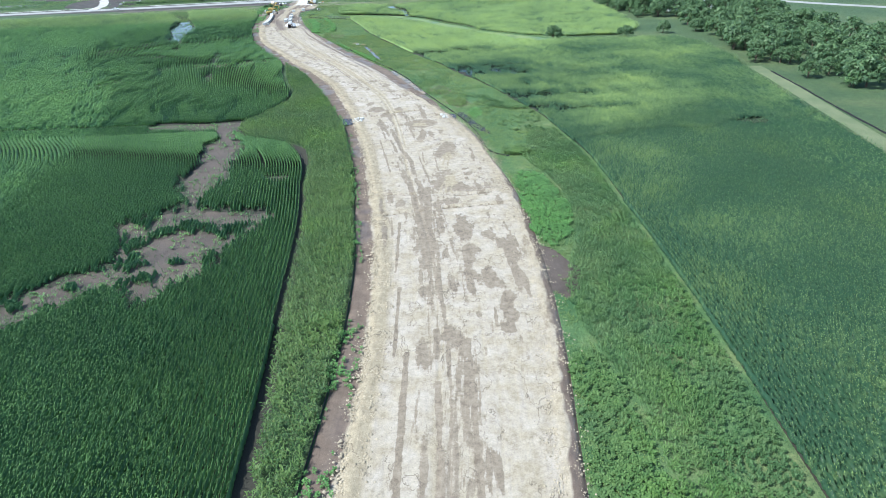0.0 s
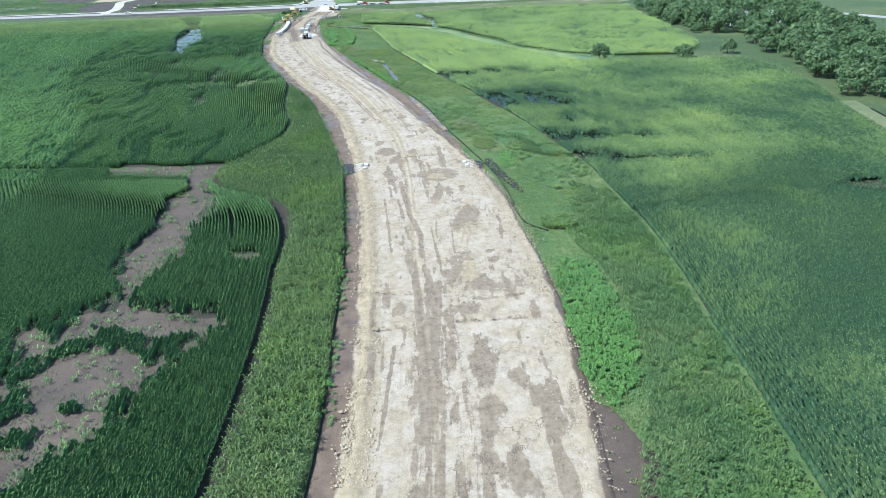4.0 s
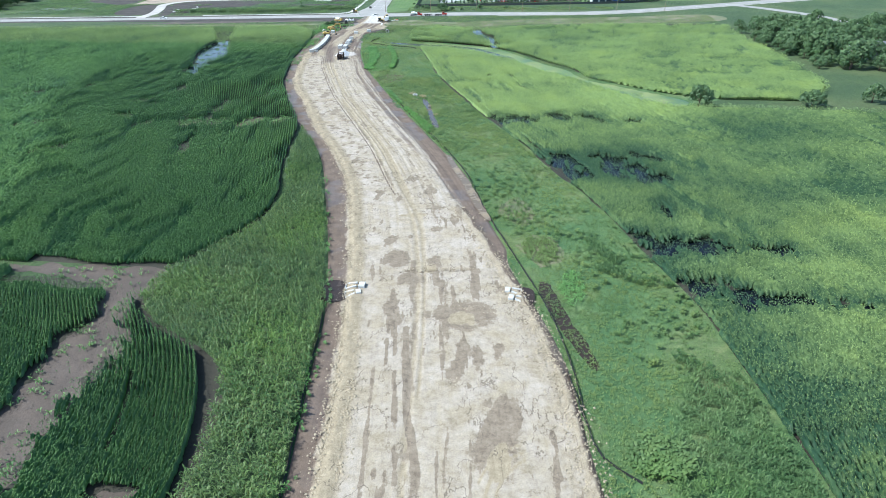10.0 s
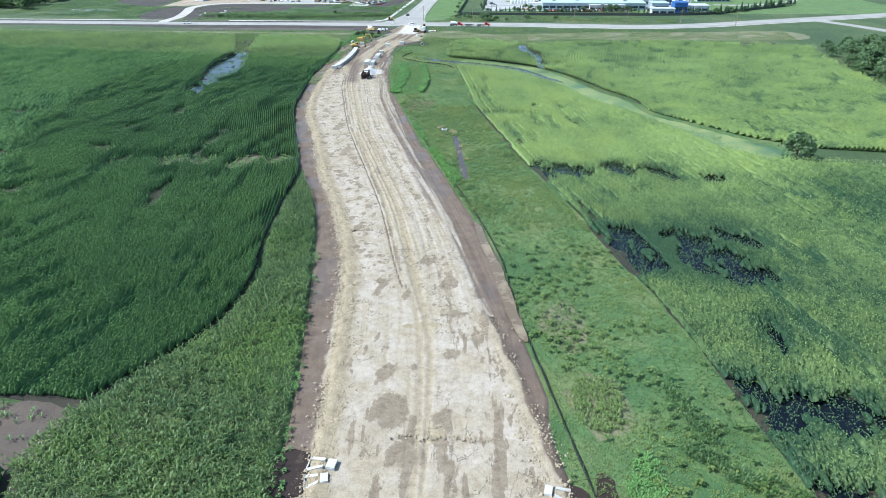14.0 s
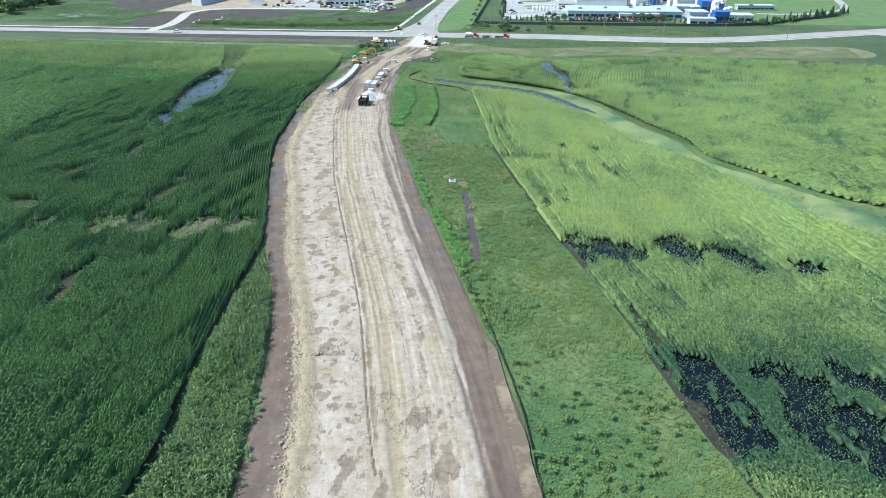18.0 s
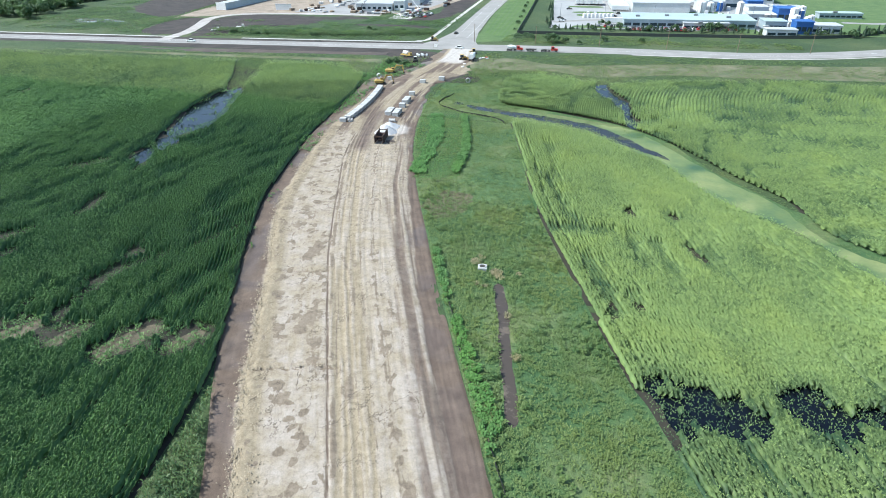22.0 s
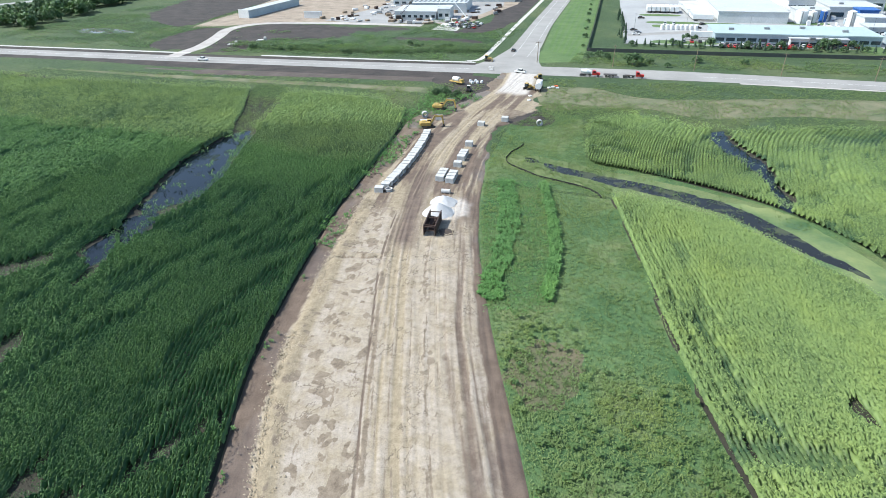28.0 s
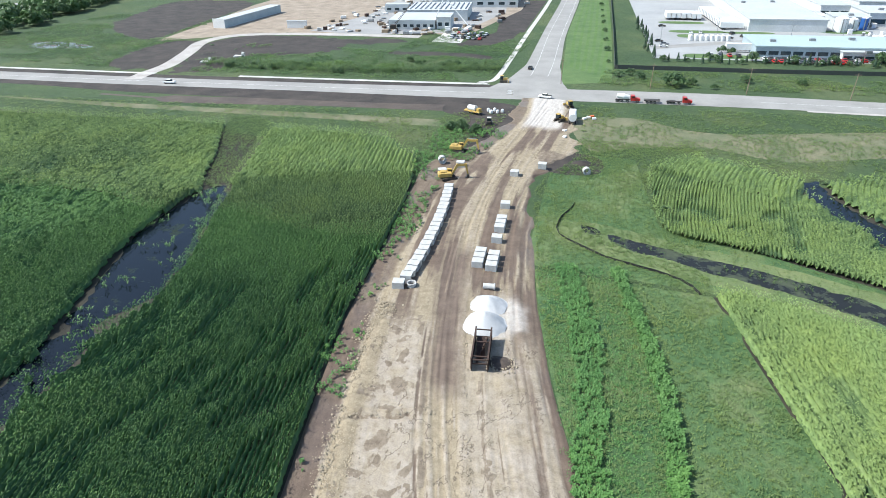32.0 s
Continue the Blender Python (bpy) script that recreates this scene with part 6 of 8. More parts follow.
ribbon("grass_lane", smooth_line((139, 285, 137, 255, 133.5, 222, 131, 195, 127, 165, 118, 110)), 6, -0.1, LANE, "pale mown lane along the wood", "grass")

# factory grounds
U, V = Vector((0.991, 0.13)), Vector((-0.13, 0.991))


def lot(u, v):
    """Factory grid: u metres along the fence from its corner, v metres behind it."""
    p = Vector((-91, 642)) + U * u + V * v
    return p.x, p.y


def lot_sheet(name, u0, v0, u1, v1, z, material, label, category):
    return sheet(name, [lot(u0, v0), lot(u1, v0), lot(u1, v1), lot(u0, v1)], z, material, label, category)


lot_sheet("factory_yard", 18, 24, 186, 420, -0.08, YARD, "sunlit pale concrete factory yard", "yard")
lot_sheet("lawn", 186, 14, 330, 420, -0.085, MOWN, "rough mown grass beside the factory", "lawn")
sheet("lawn", rounded(*lot(34, 27), *lot(62, 27), *lot(62, 34), *lot(36, 36)), -0.06, MOWN, "mown grass along the car park", "lawn")
for u0, v0, u1, v1 in ((35, 92, 59, 99), (63, 92, 84, 97), (113, 98, 134, 106), (32, 122, 53, 129), (36, 78, 44, 86), (129, 16, 139, 44)):
    sheet("lawn", rounded(*lot(u0, v0), *lot(u1, v0), *lot(u1, v1), *lot(u0, v1)), -0.04, MOWN, "grass island in the yard", "lawn")
ribbon("yard_lane", smooth_line((*lot(20, 48), *lot(46, 60), *lot(88, 78), *lot(128, 84), *lot(184, 84)), 6), 7, -0.05, ASPHALT, "grey lane between factory buildings", "road")
ribbon("far_lane", smooth_line((*lot(200, 66), *lot(222, 64), *lot(247, 73), *lot(275, 100), *lot(300, 180)), 6), 6, -0.05, PAVING, "pale lane through the lawn", "road")


def factory(name, u0, v0, u1, v1, h, wall, label, front=0, cover=None):
    t = thing(name, Matrix.Identity(4), label, "factory building")
    base = [lot(u0, v0), lot(u1, v0), lot(u1, v1), lot(u0, v1)]
    part("wall", outline_solid(base, -0.2, h), wall, t)
    over = [lot(u0 - 0.4, v0 - 0.4), lot(u1 + 0.4, v0 - 0.4), lot(u1 + 0.4, v1 + 0.4), lot(u0 - 0.4, v1 + 0.4)]
    roof = part("roof", outline_solid(over, h, h + 0.5), cover or ROOF, t, "pale aqua metal roof" if cover else "white membrane roof")
    ang = math.degrees(math.atan2(U.y, U.x))
    for k in range(int((u1 - u0) / 18)):
        x, y = lot(u0 + 9 + k * 18, (v0 + v1) / 2 + (k % 3 - 1) * 4)
        part("roof_unit", box((2.4, 1.8, 1.1), (x, y, h + 1.0), 0.05, (0, 0, ang)), STEEL, roof)
    for k in range(front):
        x, y = lot(u0 + (k + 0.5) * (u1 - u0) / front, v0)
        part("window", box(((u1 - u0) / front * 0.8, 0.2, h * 0.36), (x, y - 0.06, h * 0.42), 0, (0, 0, ang)), PANE, t)
    return t


factory("office_building", 63, 32, 140, 60, 4.5, WALL_BLUE, "long low factory office with a pale aqua roof and dark glazing", 15, ROOF_AQUA)
factory("entrance_hall", 98, 28, 124, 31.5, 3.4, WALL_PALE, "projecting glazed entrance of the factory office", 6)
factory("warehouse", 74, 100, 113, 235, 6.0, WALL_PALE, "large white-roofed warehouse with loading docks")
factory("workshop", 20, 232, 60, 290, 8.0, WALL_PALE, "white-roofed workshop at the back of the yard")
factory("pavilion", 144, 28, 156, 42, 5.0, WALL_BLUE, "small office pavilion with dark ribbon glazing", 5, ROOF_AQUA)
factory("greenhouse", 192, 84, 218, 92, 3.0, WALL_BLUE, "long low glasshouse in the lawn", 8, ROOF_AQUA)
for u0, v0, u1, v1, h, wall in ((158, 18, 167, 28, 6.5, BLUE), (160, 62, 172, 76, 8, BLUE), (150, 100, 160, 112, 8, BLUE), (142, 58, 158, 72, 5, WALL_PALE), (146, 78, 158, 92, 7, WALL_PALE), (168, 22, 184, 34, 4, WALL_PALE), (164, 84, 182, 98, 6, WALL_PALE), (120, 112, 138, 128, 6, WALL_PALE), (140, 120, 168, 150, 7, WALL_PALE), (124, 150, 140, 190, 7, WALL_PALE), (148, 160, 184, 200, 8, WALL_PALE), (140, 8, 156, 16, 3.5, WALL_PALE)):
    factory("plant_building", u0, v0, u1, v1, h, wall, "blue clad process building of the factory" if wall is BLUE else "pale process building of the factory", 3, BLUE if wall is BLUE else None)


def chain_fence(name, line, height, gap, label):
    t = thing(name, Matrix.Identity(4), label, "fence")
    p = smooth_line(line, 6)
    seg = np.r_[0, np.cumsum(np.hypot(*np.diff(p, axis=0).T))]
    bm = bmesh.new()
    prev = None
    for s in np.arange(0, seg[-1], gap):
        x, y = np.interp(s, seg, p[:, 0]), np.interp(s, seg, p[:, 1])
        if prev:
            a, b = Vector((*prev, 0)), Vector((x, y, 0))
            d = (b - a).normalized()
            n = Vector((-d.y, d.x, 0)) * 0.03
            vs = [bm.verts.new(q) for q in (a + n, b + n, b - n, a - n)]
            top = [bm.verts.new(q.co + Vector((0, 0, height))) for q in vs]
            for i in range(4):
                bm.faces.new((vs[i], vs[(i + 1) % 4], top[(i + 1) % 4], top[i]))
            bm.faces.new(top)
        prev = (x, y)
        part("post", rod((x, y, -0.2), (x, y, height + 0.15), 0.06, n=5), IRON, t)
    part("mesh_panel", bm, FENCE, t, "dense dark fence screen")
    return t


chain_fence("perimeter_fence", (-125, 960, -114.5, 858, -100, 726, -91.8, 648, -91, 642, -85, 642.5, -65, 645, -32, 649, 14, 656, 62, 664, 92, 676, 117, 700, 152, 730), 1.7, 5.0, "long dark perimeter fence round the factory")


# trees
def canopy_kind(seed, radius, height, leaves, leafsize, trunk=0.35, conifer=False):
    r = np.random.default_rng(seed)
    n = leaves
    if conifer:
        h = r.uniform(0.08, 1, n) ** 0.8
        rad = radius * (1.02 - h) * (0.75 + 0.3 * r.uniform(0, 1, n))
        a = r.uniform(0, 2 * math.pi, n)
        c = np.stack([rad * np.cos(a), rad * np.sin(a), height * h], 1)
        nrm = np.stack([np.cos(a), np.sin(a), np.full(n, 0.5)], 1)
    else:
        k = 26
        hubs = r.normal(0, 1, (k, 3))
        hubs /= np.linalg.norm(hubs, axis=1)[:, None]
        hubs[:, 2] = np.abs(hubs[:, 2]) * 1.3 - 0.45
        size = radius * r.uniform(0.24, 0.4, k)
        centre = hubs * np.array([radius * 0.74, radius * 0.74, height * 0.42]) + np.array([0, 0, height * 0.46])
        w = r.integers(0, k, n)
        d = r.normal(0, 1, (n, 3))
        d /= np.linalg.norm(d, axis=1)[:, None]
        d[:, 2] = np.where(r.uniform(0, 1, n) < 0.7, np.abs(d[:, 2]), d[:, 2])
        c = centre[w] + d * size[w][:, None] * r.uniform(0.7, 1.08, n)[:, None]
        c[:, 2] = np.maximum(c[:, 2], 0.3)
        nrm = d + r.normal(0, 0.4, (n, 3))
    nrm /= np.linalg.norm(nrm, axis=1)[:, None]
    t1 = np.cross(nrm, r.normal(0, 1, (n, 3)))
    t1 /= np.linalg.norm(t1, axis=1)[:, None]
    t2 = np.cross(nrm, t1)
    s = leafsize * r.uniform(0.6, 1.3, n)[:, None]
    v = np.stack([c + t1 * s, c - t1 * s * 0.5 + t2 * s * 0.75, c - t1 * s * 0.5 - t2 * s * 0.75], 1).reshape(-1, 3)
    f = np.arange(3 * n).reshape(-1, 3)
    # random green per leaf, darker low in the crown and lighter towards its top
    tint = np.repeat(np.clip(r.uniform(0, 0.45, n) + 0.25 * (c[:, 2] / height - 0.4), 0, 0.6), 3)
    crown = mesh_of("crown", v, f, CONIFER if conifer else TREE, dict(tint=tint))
    bm = rod((0, 0, -0.2), (0, 0, height * 0.5), trunk, trunk * 0.5, 7)
    if not conifer:
        for k in range(5):
            a = k * 1.3
            rod((0, 0, height * (0.2 + 0.05 * k)), (math.cos(a) * radius * 0.6, math.sin(a) * radius * 0.6, height * 0.6), trunk * 0.4, trunk * 0.12, 5, bm)
    stem = bpy.data.meshes.new("trunk")
    bm.to_mesh(stem)
    bm.free()
    stem.materials.append(BARK)
    return crown, stem


def tree(kind, x, y, scale, label, category="tree", name="tree", group=""):
    t = thing(name, Matrix.LocRotScale((x, y, -0.1), Euler((0, 0, rng.uniform(0, 6.28))), (scale, scale, scale * rng.uniform(0.9, 1.12))), label, category, group)
    for nm, me in (("crown", kind[0]), ("trunk", kind[1])):
        new(nm, me).parent = t
    return t


BROADTREES = [canopy_kind(s, 4.9, 9.0, 1100, 0.5) for s in range(7)]
FARTREES = [canopy_kind(s + 50, 4.6, 8.5, 320, 0.9) for s in range(4)]
BUSHES = [canopy_kind(s + 10, 2.6, 3.6, 480, 0.36, 0.15) for s in range(4)]
FIRS = [canopy_kind(s + 20, 1.7, 6.0, 260, 0.42, 0.15, True) for s in range(3)]
tree(canopy_kind(40, 4.6, 8.2, 1100, 0.5), 65, 361, 1.0, "lone dark round tree at the corn's edge")
tree(canopy_kind(41, 4.8, 6.0, 1000, 0.5), 105, 365, 1.0, "low spreading tree at the field corner")


def wood(count, x0, x1, y0, y1, ok, lo, hi, label, group, kinds):
    """Trees set apart from one another."""
    set_ = []
    for _ in range(count * 30):
        x, y = x0 + (x1 - x0) * rng.uniform(0, 1) ** 1.25, rng.uniform(y0, y1)
        if len(set_) < count and ok(x, y) and all((x - a) ** 2 + (y - b) ** 2 > 15 for a, b in set_):
            set_.append((x, y))
    for x, y in set_:
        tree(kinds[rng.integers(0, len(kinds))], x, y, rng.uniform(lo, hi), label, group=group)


wood_edge = curve(180, 172, 215, 165, 240, 158, 262, 150, 285, 138, 305, 141, 325, 139, 345, 140, 366, 147, 378, 132, 400, 138, 425, 137, 445, 137, 470, 128, 500, 126, 540, 130)
wood(250, 126, 222, 190, 545, lambda x, y: x > wood_edge(y) + 2 and x < wood_edge(y) + 95 and not (156 < x < 176 and 453 < y < 470) and not (372 < y < 424 and x < 150), 0.75, 1.35, "leafy deciduous tree of the wood", "wood east of the corn", BROADTREES)
wood(26, 122, 150, 430, 545, lambda x, y: abs(x - wood_edge(y)) < 7, 0.45, 0.8, "small leafy tree at the wood's edge", "wood east of the corn", BROADTREES)
for x, y, s in ((150, 262, 0.8), (147, 374, 0.9), (128, 372, 0.75), (158, 245, 0.7)):
    tree(BROADTREES[3], x, y, s, "single leafy tree in the clearing")
def hedgerow(name, count, x0, x1, y0, y1, ok, label):
    """A far line of trees as one mass of leaves."""
    V, T = [], []
    while len(V) < count:
        x, y = rng.uniform(x0, x1), rng.uniform(y0, y1)
        if not ok(x, y):
            continue
        me = FARTREES[len(V) % 4][0]
        v, tint = np.empty(len(me.vertices) * 3, np.float32), np.empty(len(me.vertices), np.float32)
        me.vertices.foreach_get("co", v)
        me.attributes["tint"].data.foreach_get("value", tint)
        V.append(v.reshape(-1, 3) * rng.uniform(0.7, 1.25) + np.array((x, y, -0.1)))
        T.append(tint)
    V = np.concatenate(V)
    tagged(new(name, mesh_of(name, V, np.arange(len(V)).reshape(-1, 3), TREE, dict(tint=np.concatenate(T)))), label, "hedgerow", kind="stuff")


hedgerow("hedgerow", 190, -640, -430, 612, 800, lambda x, y: -48 < x + 444 + 0.4 * max(y - 650, 0) - (12 if y < 625 else 0) < 0, "dark leafy hedgerow beyond the building site")
ribbon("far_highway", smooth_line((-700, 640, -580, 690, -560, 760, -520, 850, -470, 1000)), 12, -0.06, PAVING, "pale far highway beyond the trees", "road")
for x, y, s in ((-67, 617, 1.7), (-88, 628, 0.9), (-60, 622, 0.8), (-40, 630, 0.9), (-20, 632, 0.7), (-52, 617, 0.6), (-84, 632, 0.8), (-80, 627, 0.9)):
    tree(BUSHES[rng.integers(0, 4)], x, y, s, "leafy green bush by the fence", "bush", "bush")
for k in range(62):
    x, y = lot(22 + k * 2.7 + rng.uniform(-1, 1), 16 + rng.uniform(-2, 3.5))
    (tree(FIRS[k % 3], x, y, rng.uniform(0.4, 0.75), "small dark conifer before the car park", "conifer", "conifer_tree", "conifers along the fence") if k % 4 else tree(BUSHES[k % 4], x, y, rng.uniform(0.5, 0.85), "leafy shrub before the car park", "bush", "bush"))
for k in range(30):
    u = 186 + 2.6 * k
    x, y = lot(u + rng.uniform(-1, 1), 10 + 0.75 * max(u - 188, 0) + rng.uniform(-2, 3))
    tree(FIRS[k % 3] if k % 5 else BUSHES[k % 4], x, y, rng.uniform(0.7, 1.2), "dark conifer along the bend of the fence", "conifer", "conifer_tree", "conifers along the fence")
for u, v, k in ((60, 22, 1.1), (92, 20, 1.0), (112, 24, 1.3), (118, 27, 1.2), (126, 26, 1.1), (50, 40, 0.9), (54, 38, 0.8), (78, 24, 0.9), (42, 24, 0.8)):
    tree(BUSHES[int(u) % 4], *lot(u, v), k, "leafy young tree beside the car park", name="tree")
for k in range(14):
    x, y = lot(17 + rng.uniform(-2, 2), 22 + k * 7.5)
    tree(FIRS[k % 3], x, y, rng.uniform(0.55, 0.95), "dark conifer beside the yard", "conifer", "conifer_tree", "conifers along the fence")
for k in range(8):
    x, y = lot(-2.5, 12 + k * 26)
    tree(BUSHES[k % 4], x, y, rng.uniform(0.4, 0.7), "small bush at the foot of the fence", "bush", "bush")
for k in range(22):
    x = rng.uniform(-262, -142)
    y = 597 + 0.13 * (x + 220) + rng.uniform(4, 16) + (14 if x > -200 else 0)
    tree(BUSHES[k % 4], x, y, rng.uniform(0.3, 0.75), "rough scrub bush on fallow ground", "bush", "bush", "scrub on the fallow ground")
for k in range(9):
    tree(BUSHES[k % 4], -130 + rng.uniform(-6, 6), 545 + rng.uniform(-8, 6), rng.uniform(0.4, 0.8), "green bush beside the yard", "bush", "bush")
for x, y, s in ((-170, 425, 0.5), (-66, 498, 0.6)):
    tree(BUSHES[1], x, y, s, "low bush at the water's edge", "bush", "bush")


def house(x, y, turn, w, d, h, wall, roofmat, label):
    t = thing("house", pose(x, y, -0.1, 0, 0, turn), label, "house")
    part("wall", box((w, d, h), (0, 0, h / 2)), wall, t)
    bm = side_solid([(-w / 2 - 0.4, h), (w / 2 + 0.4, h), (0, h + w * 0.32)], d + 0.8)
    part("roof", bm, roofmat, t, "grey pitched roof")
    for k in range(3):
        part("window", box((0.12, 1.1, 1.3), (-w / 2 - 0.02, (k - 1) * d / 3.4, h * 0.55)), PANE, t)
    part("chimney", box((0.7, 0.7, 1.6), (w * 0.15, d * 0.25, h + w * 0.3)), STONE, t)


house(160, 458, 20, 8, 12, 4.5, WALL_PALE, STEEL, "white farmhouse half hidden by trees")
house(172, 466, 70, 7, 9, 4, WALL_PALE, STEEL, "white farm shed among trees")
house(186, 462, 0, 8, 11, 4.5, WALL_PALE, ROOF, "white farm building with a pale roof")


# building site
def site_building(name, x, y, turn, w, d, h, wall, label, windows=0, ribs=0):
    t = thing(name, pose(x, y, -0.1, 0, 0, turn), label, "building")
    part("wall", box((w, d, h), (w / 2, d / 2, h / 2)), wall, t)
    r = part("roof", box((w + 0.3, d + 0.3, 0.3), (w / 2, d / 2, h + 0.15)), ROOF, t, "pale flat roof")
    for k in range(windows):
        part("window", box((w / windows * 0.55, 0.2, h * 0.3), ((k + 0.5) * w / windows, -0.06, h * 0.45)), PANE, t)
    for k in range(ribs):
        part("roof_beam", box((0.4, d * 0.8, 0.5), ((k + 0.5) * w / ribs, d / 2, h + 0.55)), STEEL, r)
    return t


site_building("steel_shed", -333, 689, 2, 8, 66, 4.6, WALL_BLUE, "long blue-grey metal shed with a white end wall")
bm = box((8.1, 0.25, 5.4), (4, -0.15, 2.7))
part("end_wall", bm, WHITE, bpy.data.objects["steel_shed"], "white end wall")
site_building("site_hall", -226, 709, 12, 27, 30, 5.0, WALL_PALE, "unfinished pale concrete hall on the building site", 7)
site_building("site_hall", -228, 742, 12, 38, 36, 6.0, WALL_PALE, "unfinished pale concrete hall with roof beams", 0, 12)
site_building("site_annex", -199, 716, 12, 8, 18, 6.5, WALL_PALE, "unfinished pale concrete annex block", 2)
site_building("wall_panel", -288, 699, 12, 12, 1.2, 4.0, WHITE, "free-standing white wall panel")
site_building("site_hall", -255, 770, 12, 16, 8, 5.0, WALL_PALE, "pale block of an unfinished building", 3)
site_building("site_hall", -232, 800, 12, 60, 40, 6.0, WALL_PALE, "far unfinished concrete hall", 8, 8)
for k in range(150):
    x, y = rng.uniform(-275, -168), 696 + 165 * rng.uniform(0, 1) ** 1.5
    s = rng.uniform(0.8, 3.0, 3)
    t = thing("material_stack", pose(x, y, -0.1, 0, 0, rng.uniform(0, 90)), "pallet stack of pale building material", "building material", "stacks on the building site")
    part("pallet", box((s[0] + 1, s[1] + 0.6, 0.2), (0, 0, 0.1)), WOOD, t)
    part("load", box((s[0] + 0.9, s[1] + 0.4, s[2] * 0.6), (0, 0, 0.2 + s[2] * 0.3), 0.08), (WHITE, STEEL, WOOD, CONCRETE, RUST)[k % 5], t)
t = thing("crawler_crane", pose(-222, 706, -0.1, 0, 0, 20), "dark lattice crane on crawler tracks", "crane")
part("body", box((3.5, 3, 2.4), (0, 0, 2.2), 0.15), IRON, t)
for s in (-1.6, 1.6):
    part("track", box((5, 0.8, 1.1), (0, s, 0.55), 0.2), IRON, t)
for a, b in (((1, 0, 3), (11, 4, 14)), ((1, 0.8, 3), (11, 4.8, 14)), ((1, 0.4, 4), (11, 4.4, 14.6))):
    part("boom_chord", rod(a, b, 0.12, n=5), IRON, t)
for k in range(9):
    f = k / 9
    part("boom_lacing", rod((1 + 10 * f, 4 * f, 3 + 11 * f), (1 + 10 * f + 0.8, 4 * f + 0.9, 3.4 + 11 * f), 0.07, n=4), IRON, t)
t = thing("concrete_pump", pose(-180, 716, -0.1), "white concrete pump with a folded boom", "construction machine")
part("chassis", box((2.5, 9, 1.6), (0, 0, 1.3), 0.1), WHITE, t)
for a, b in (((0, 2, 2), (-14, 4, 16)), ((-14, 4, 16), (-16, 6, 17)), ((-16, 6, 17), (-24, 8, 2))):
    part("boom", rod(a, b, 0.35, 0.25, 6), WHITE, t)
for p in range(-1, 6):
    x, y = -75 + 34 * p, 605.5 + 1.2 * p + (4 if p > 3 else 0) + 6
    t = thing("utility_pole", pose(x, y, -0.1, 0, 0, 8), "tall weathered wooden utility pole", "utility pole", "poles along the road")
    part("shaft", rod((0, 0, 0), (0.25, 0, 9.5), 0.17, 0.11, 7), WOOD, t)
    part("crossarm", box((2.2, 0.12, 0.14), (0.25, 0, 8.9)), WOOD, t)
for p in range(5):
    x, y = lot(24 + 30 * p, 58 + 20 * (p % 2))
    t = thing("light_pole", pose(x, y, -0.1), "slim grey yard light pole", "street lamp", "lamps of the yard")
    part("shaft", rod((0, 0, 0), (0, 0, 10), 0.12, 0.08, 6), STEEL, t)
    part("lamp_head", box((1.6, 0.35, 0.15), (0, 0, 10), 0.04), STEEL, t)

# ---- vehicles ----
def wheel(parent, x, y, r, w, hub=STEEL):
    t = part("wheel", rod((x, y - w / 2, r), (x, y + w / 2, r), r, n=12), TYRE, parent)
    part("rim", rod((x, y - w / 2 - 0.02, r), (x, y + w / 2 + 0.02, r), r * 0.5, n=8), hub, t)


def car(m, paint, label, pickup=False):
    m = m @ Matrix.Diagonal((0.9, 0.9, 0.9, 1))
    t = thing("pickup_truck" if pickup else "car", m, label, "car", "vehicles")
    if pickup:
        body = [(-2.8, 0.45), (2.8, 0.45), (2.85, 0.85), (2.7, 1.1), (1.5, 1.2), (-2.8, 1.2)]
        cab = [(1.45, 1.2), (0.8, 1.85), (-0.75, 1.88), (-0.95, 1.2)]
    else:
        body = [(-2.3, 0.35), (2.25, 0.35), (2.3, 0.7), (2.1, 0.9), (1.0, 1.0), (-2.0, 1.05), (-2.3, 0.95)]
        cab = [(1.0, 1.0), (0.35, 1.45), (-1.2, 1.48), (-1.9, 1.05)]
    b = side_solid(body, 1.85)
    bmesh.ops.bevel(b, geom=b.edges[:], offset=0.06, segments=1, affect="EDGES")
    part("body", b, paint, t)
    g = part("cabin_glass", side_solid(cab, 1.6), GLASS, t)
    top = [(cab[1][0], cab[1][1] + 0.01), (cab[2][0], cab[2][1] + 0.01), (cab[2][0] - 0.05, cab[2][1] + 0.06), (cab[1][0], cab[1][1] + 0.06)]
    part("roof", side_solid(top, 1.58), paint, g)
    if pickup:
        part("cargo_bed", box((1.7, 1.5, 0.3), (-1.9, 0, 1.1)), IRON, t)
    for x in (-1.55, 1.55) if not pickup else (-1.8, 1.8):
        for y in (-0.82, 0.82):
            wheel(t, x, y, 0.34, 0.24)
    return t


white_pickup = car(pose(-111, 587.5, -0.04, 0, 0, 170), WHITE, "white pickup truck at the junction", True)
copy_thing(white_pickup, pose(-264, 568, -0.04, 0, 0, 8))["label"] = "white pickup truck on the crossing road"
car(pose(-126, 632, -0.04, 0, 0, 95), IRON, "dark car waiting at the side road")
car_white = car(pose(*lot(44, 32), -0.04, 0, 0, 98), WHITE, "white car in the car park")
car_grey = car(pose(*lot(48, 32), -0.04, 0, 0, 98), STEEL, "grey car in the car park")
car_red = car(pose(*lot(52, 31), -0.04, 0, 0, 98), RED, "red car in the car park")
car_dark = car(pose(*lot(56, 31), -0.04, 0, 0, 98), IRON, "dark car in the car park")
fleet = (car_white, car_grey, car_dark, car_white, car_grey, car_red, car_dark)
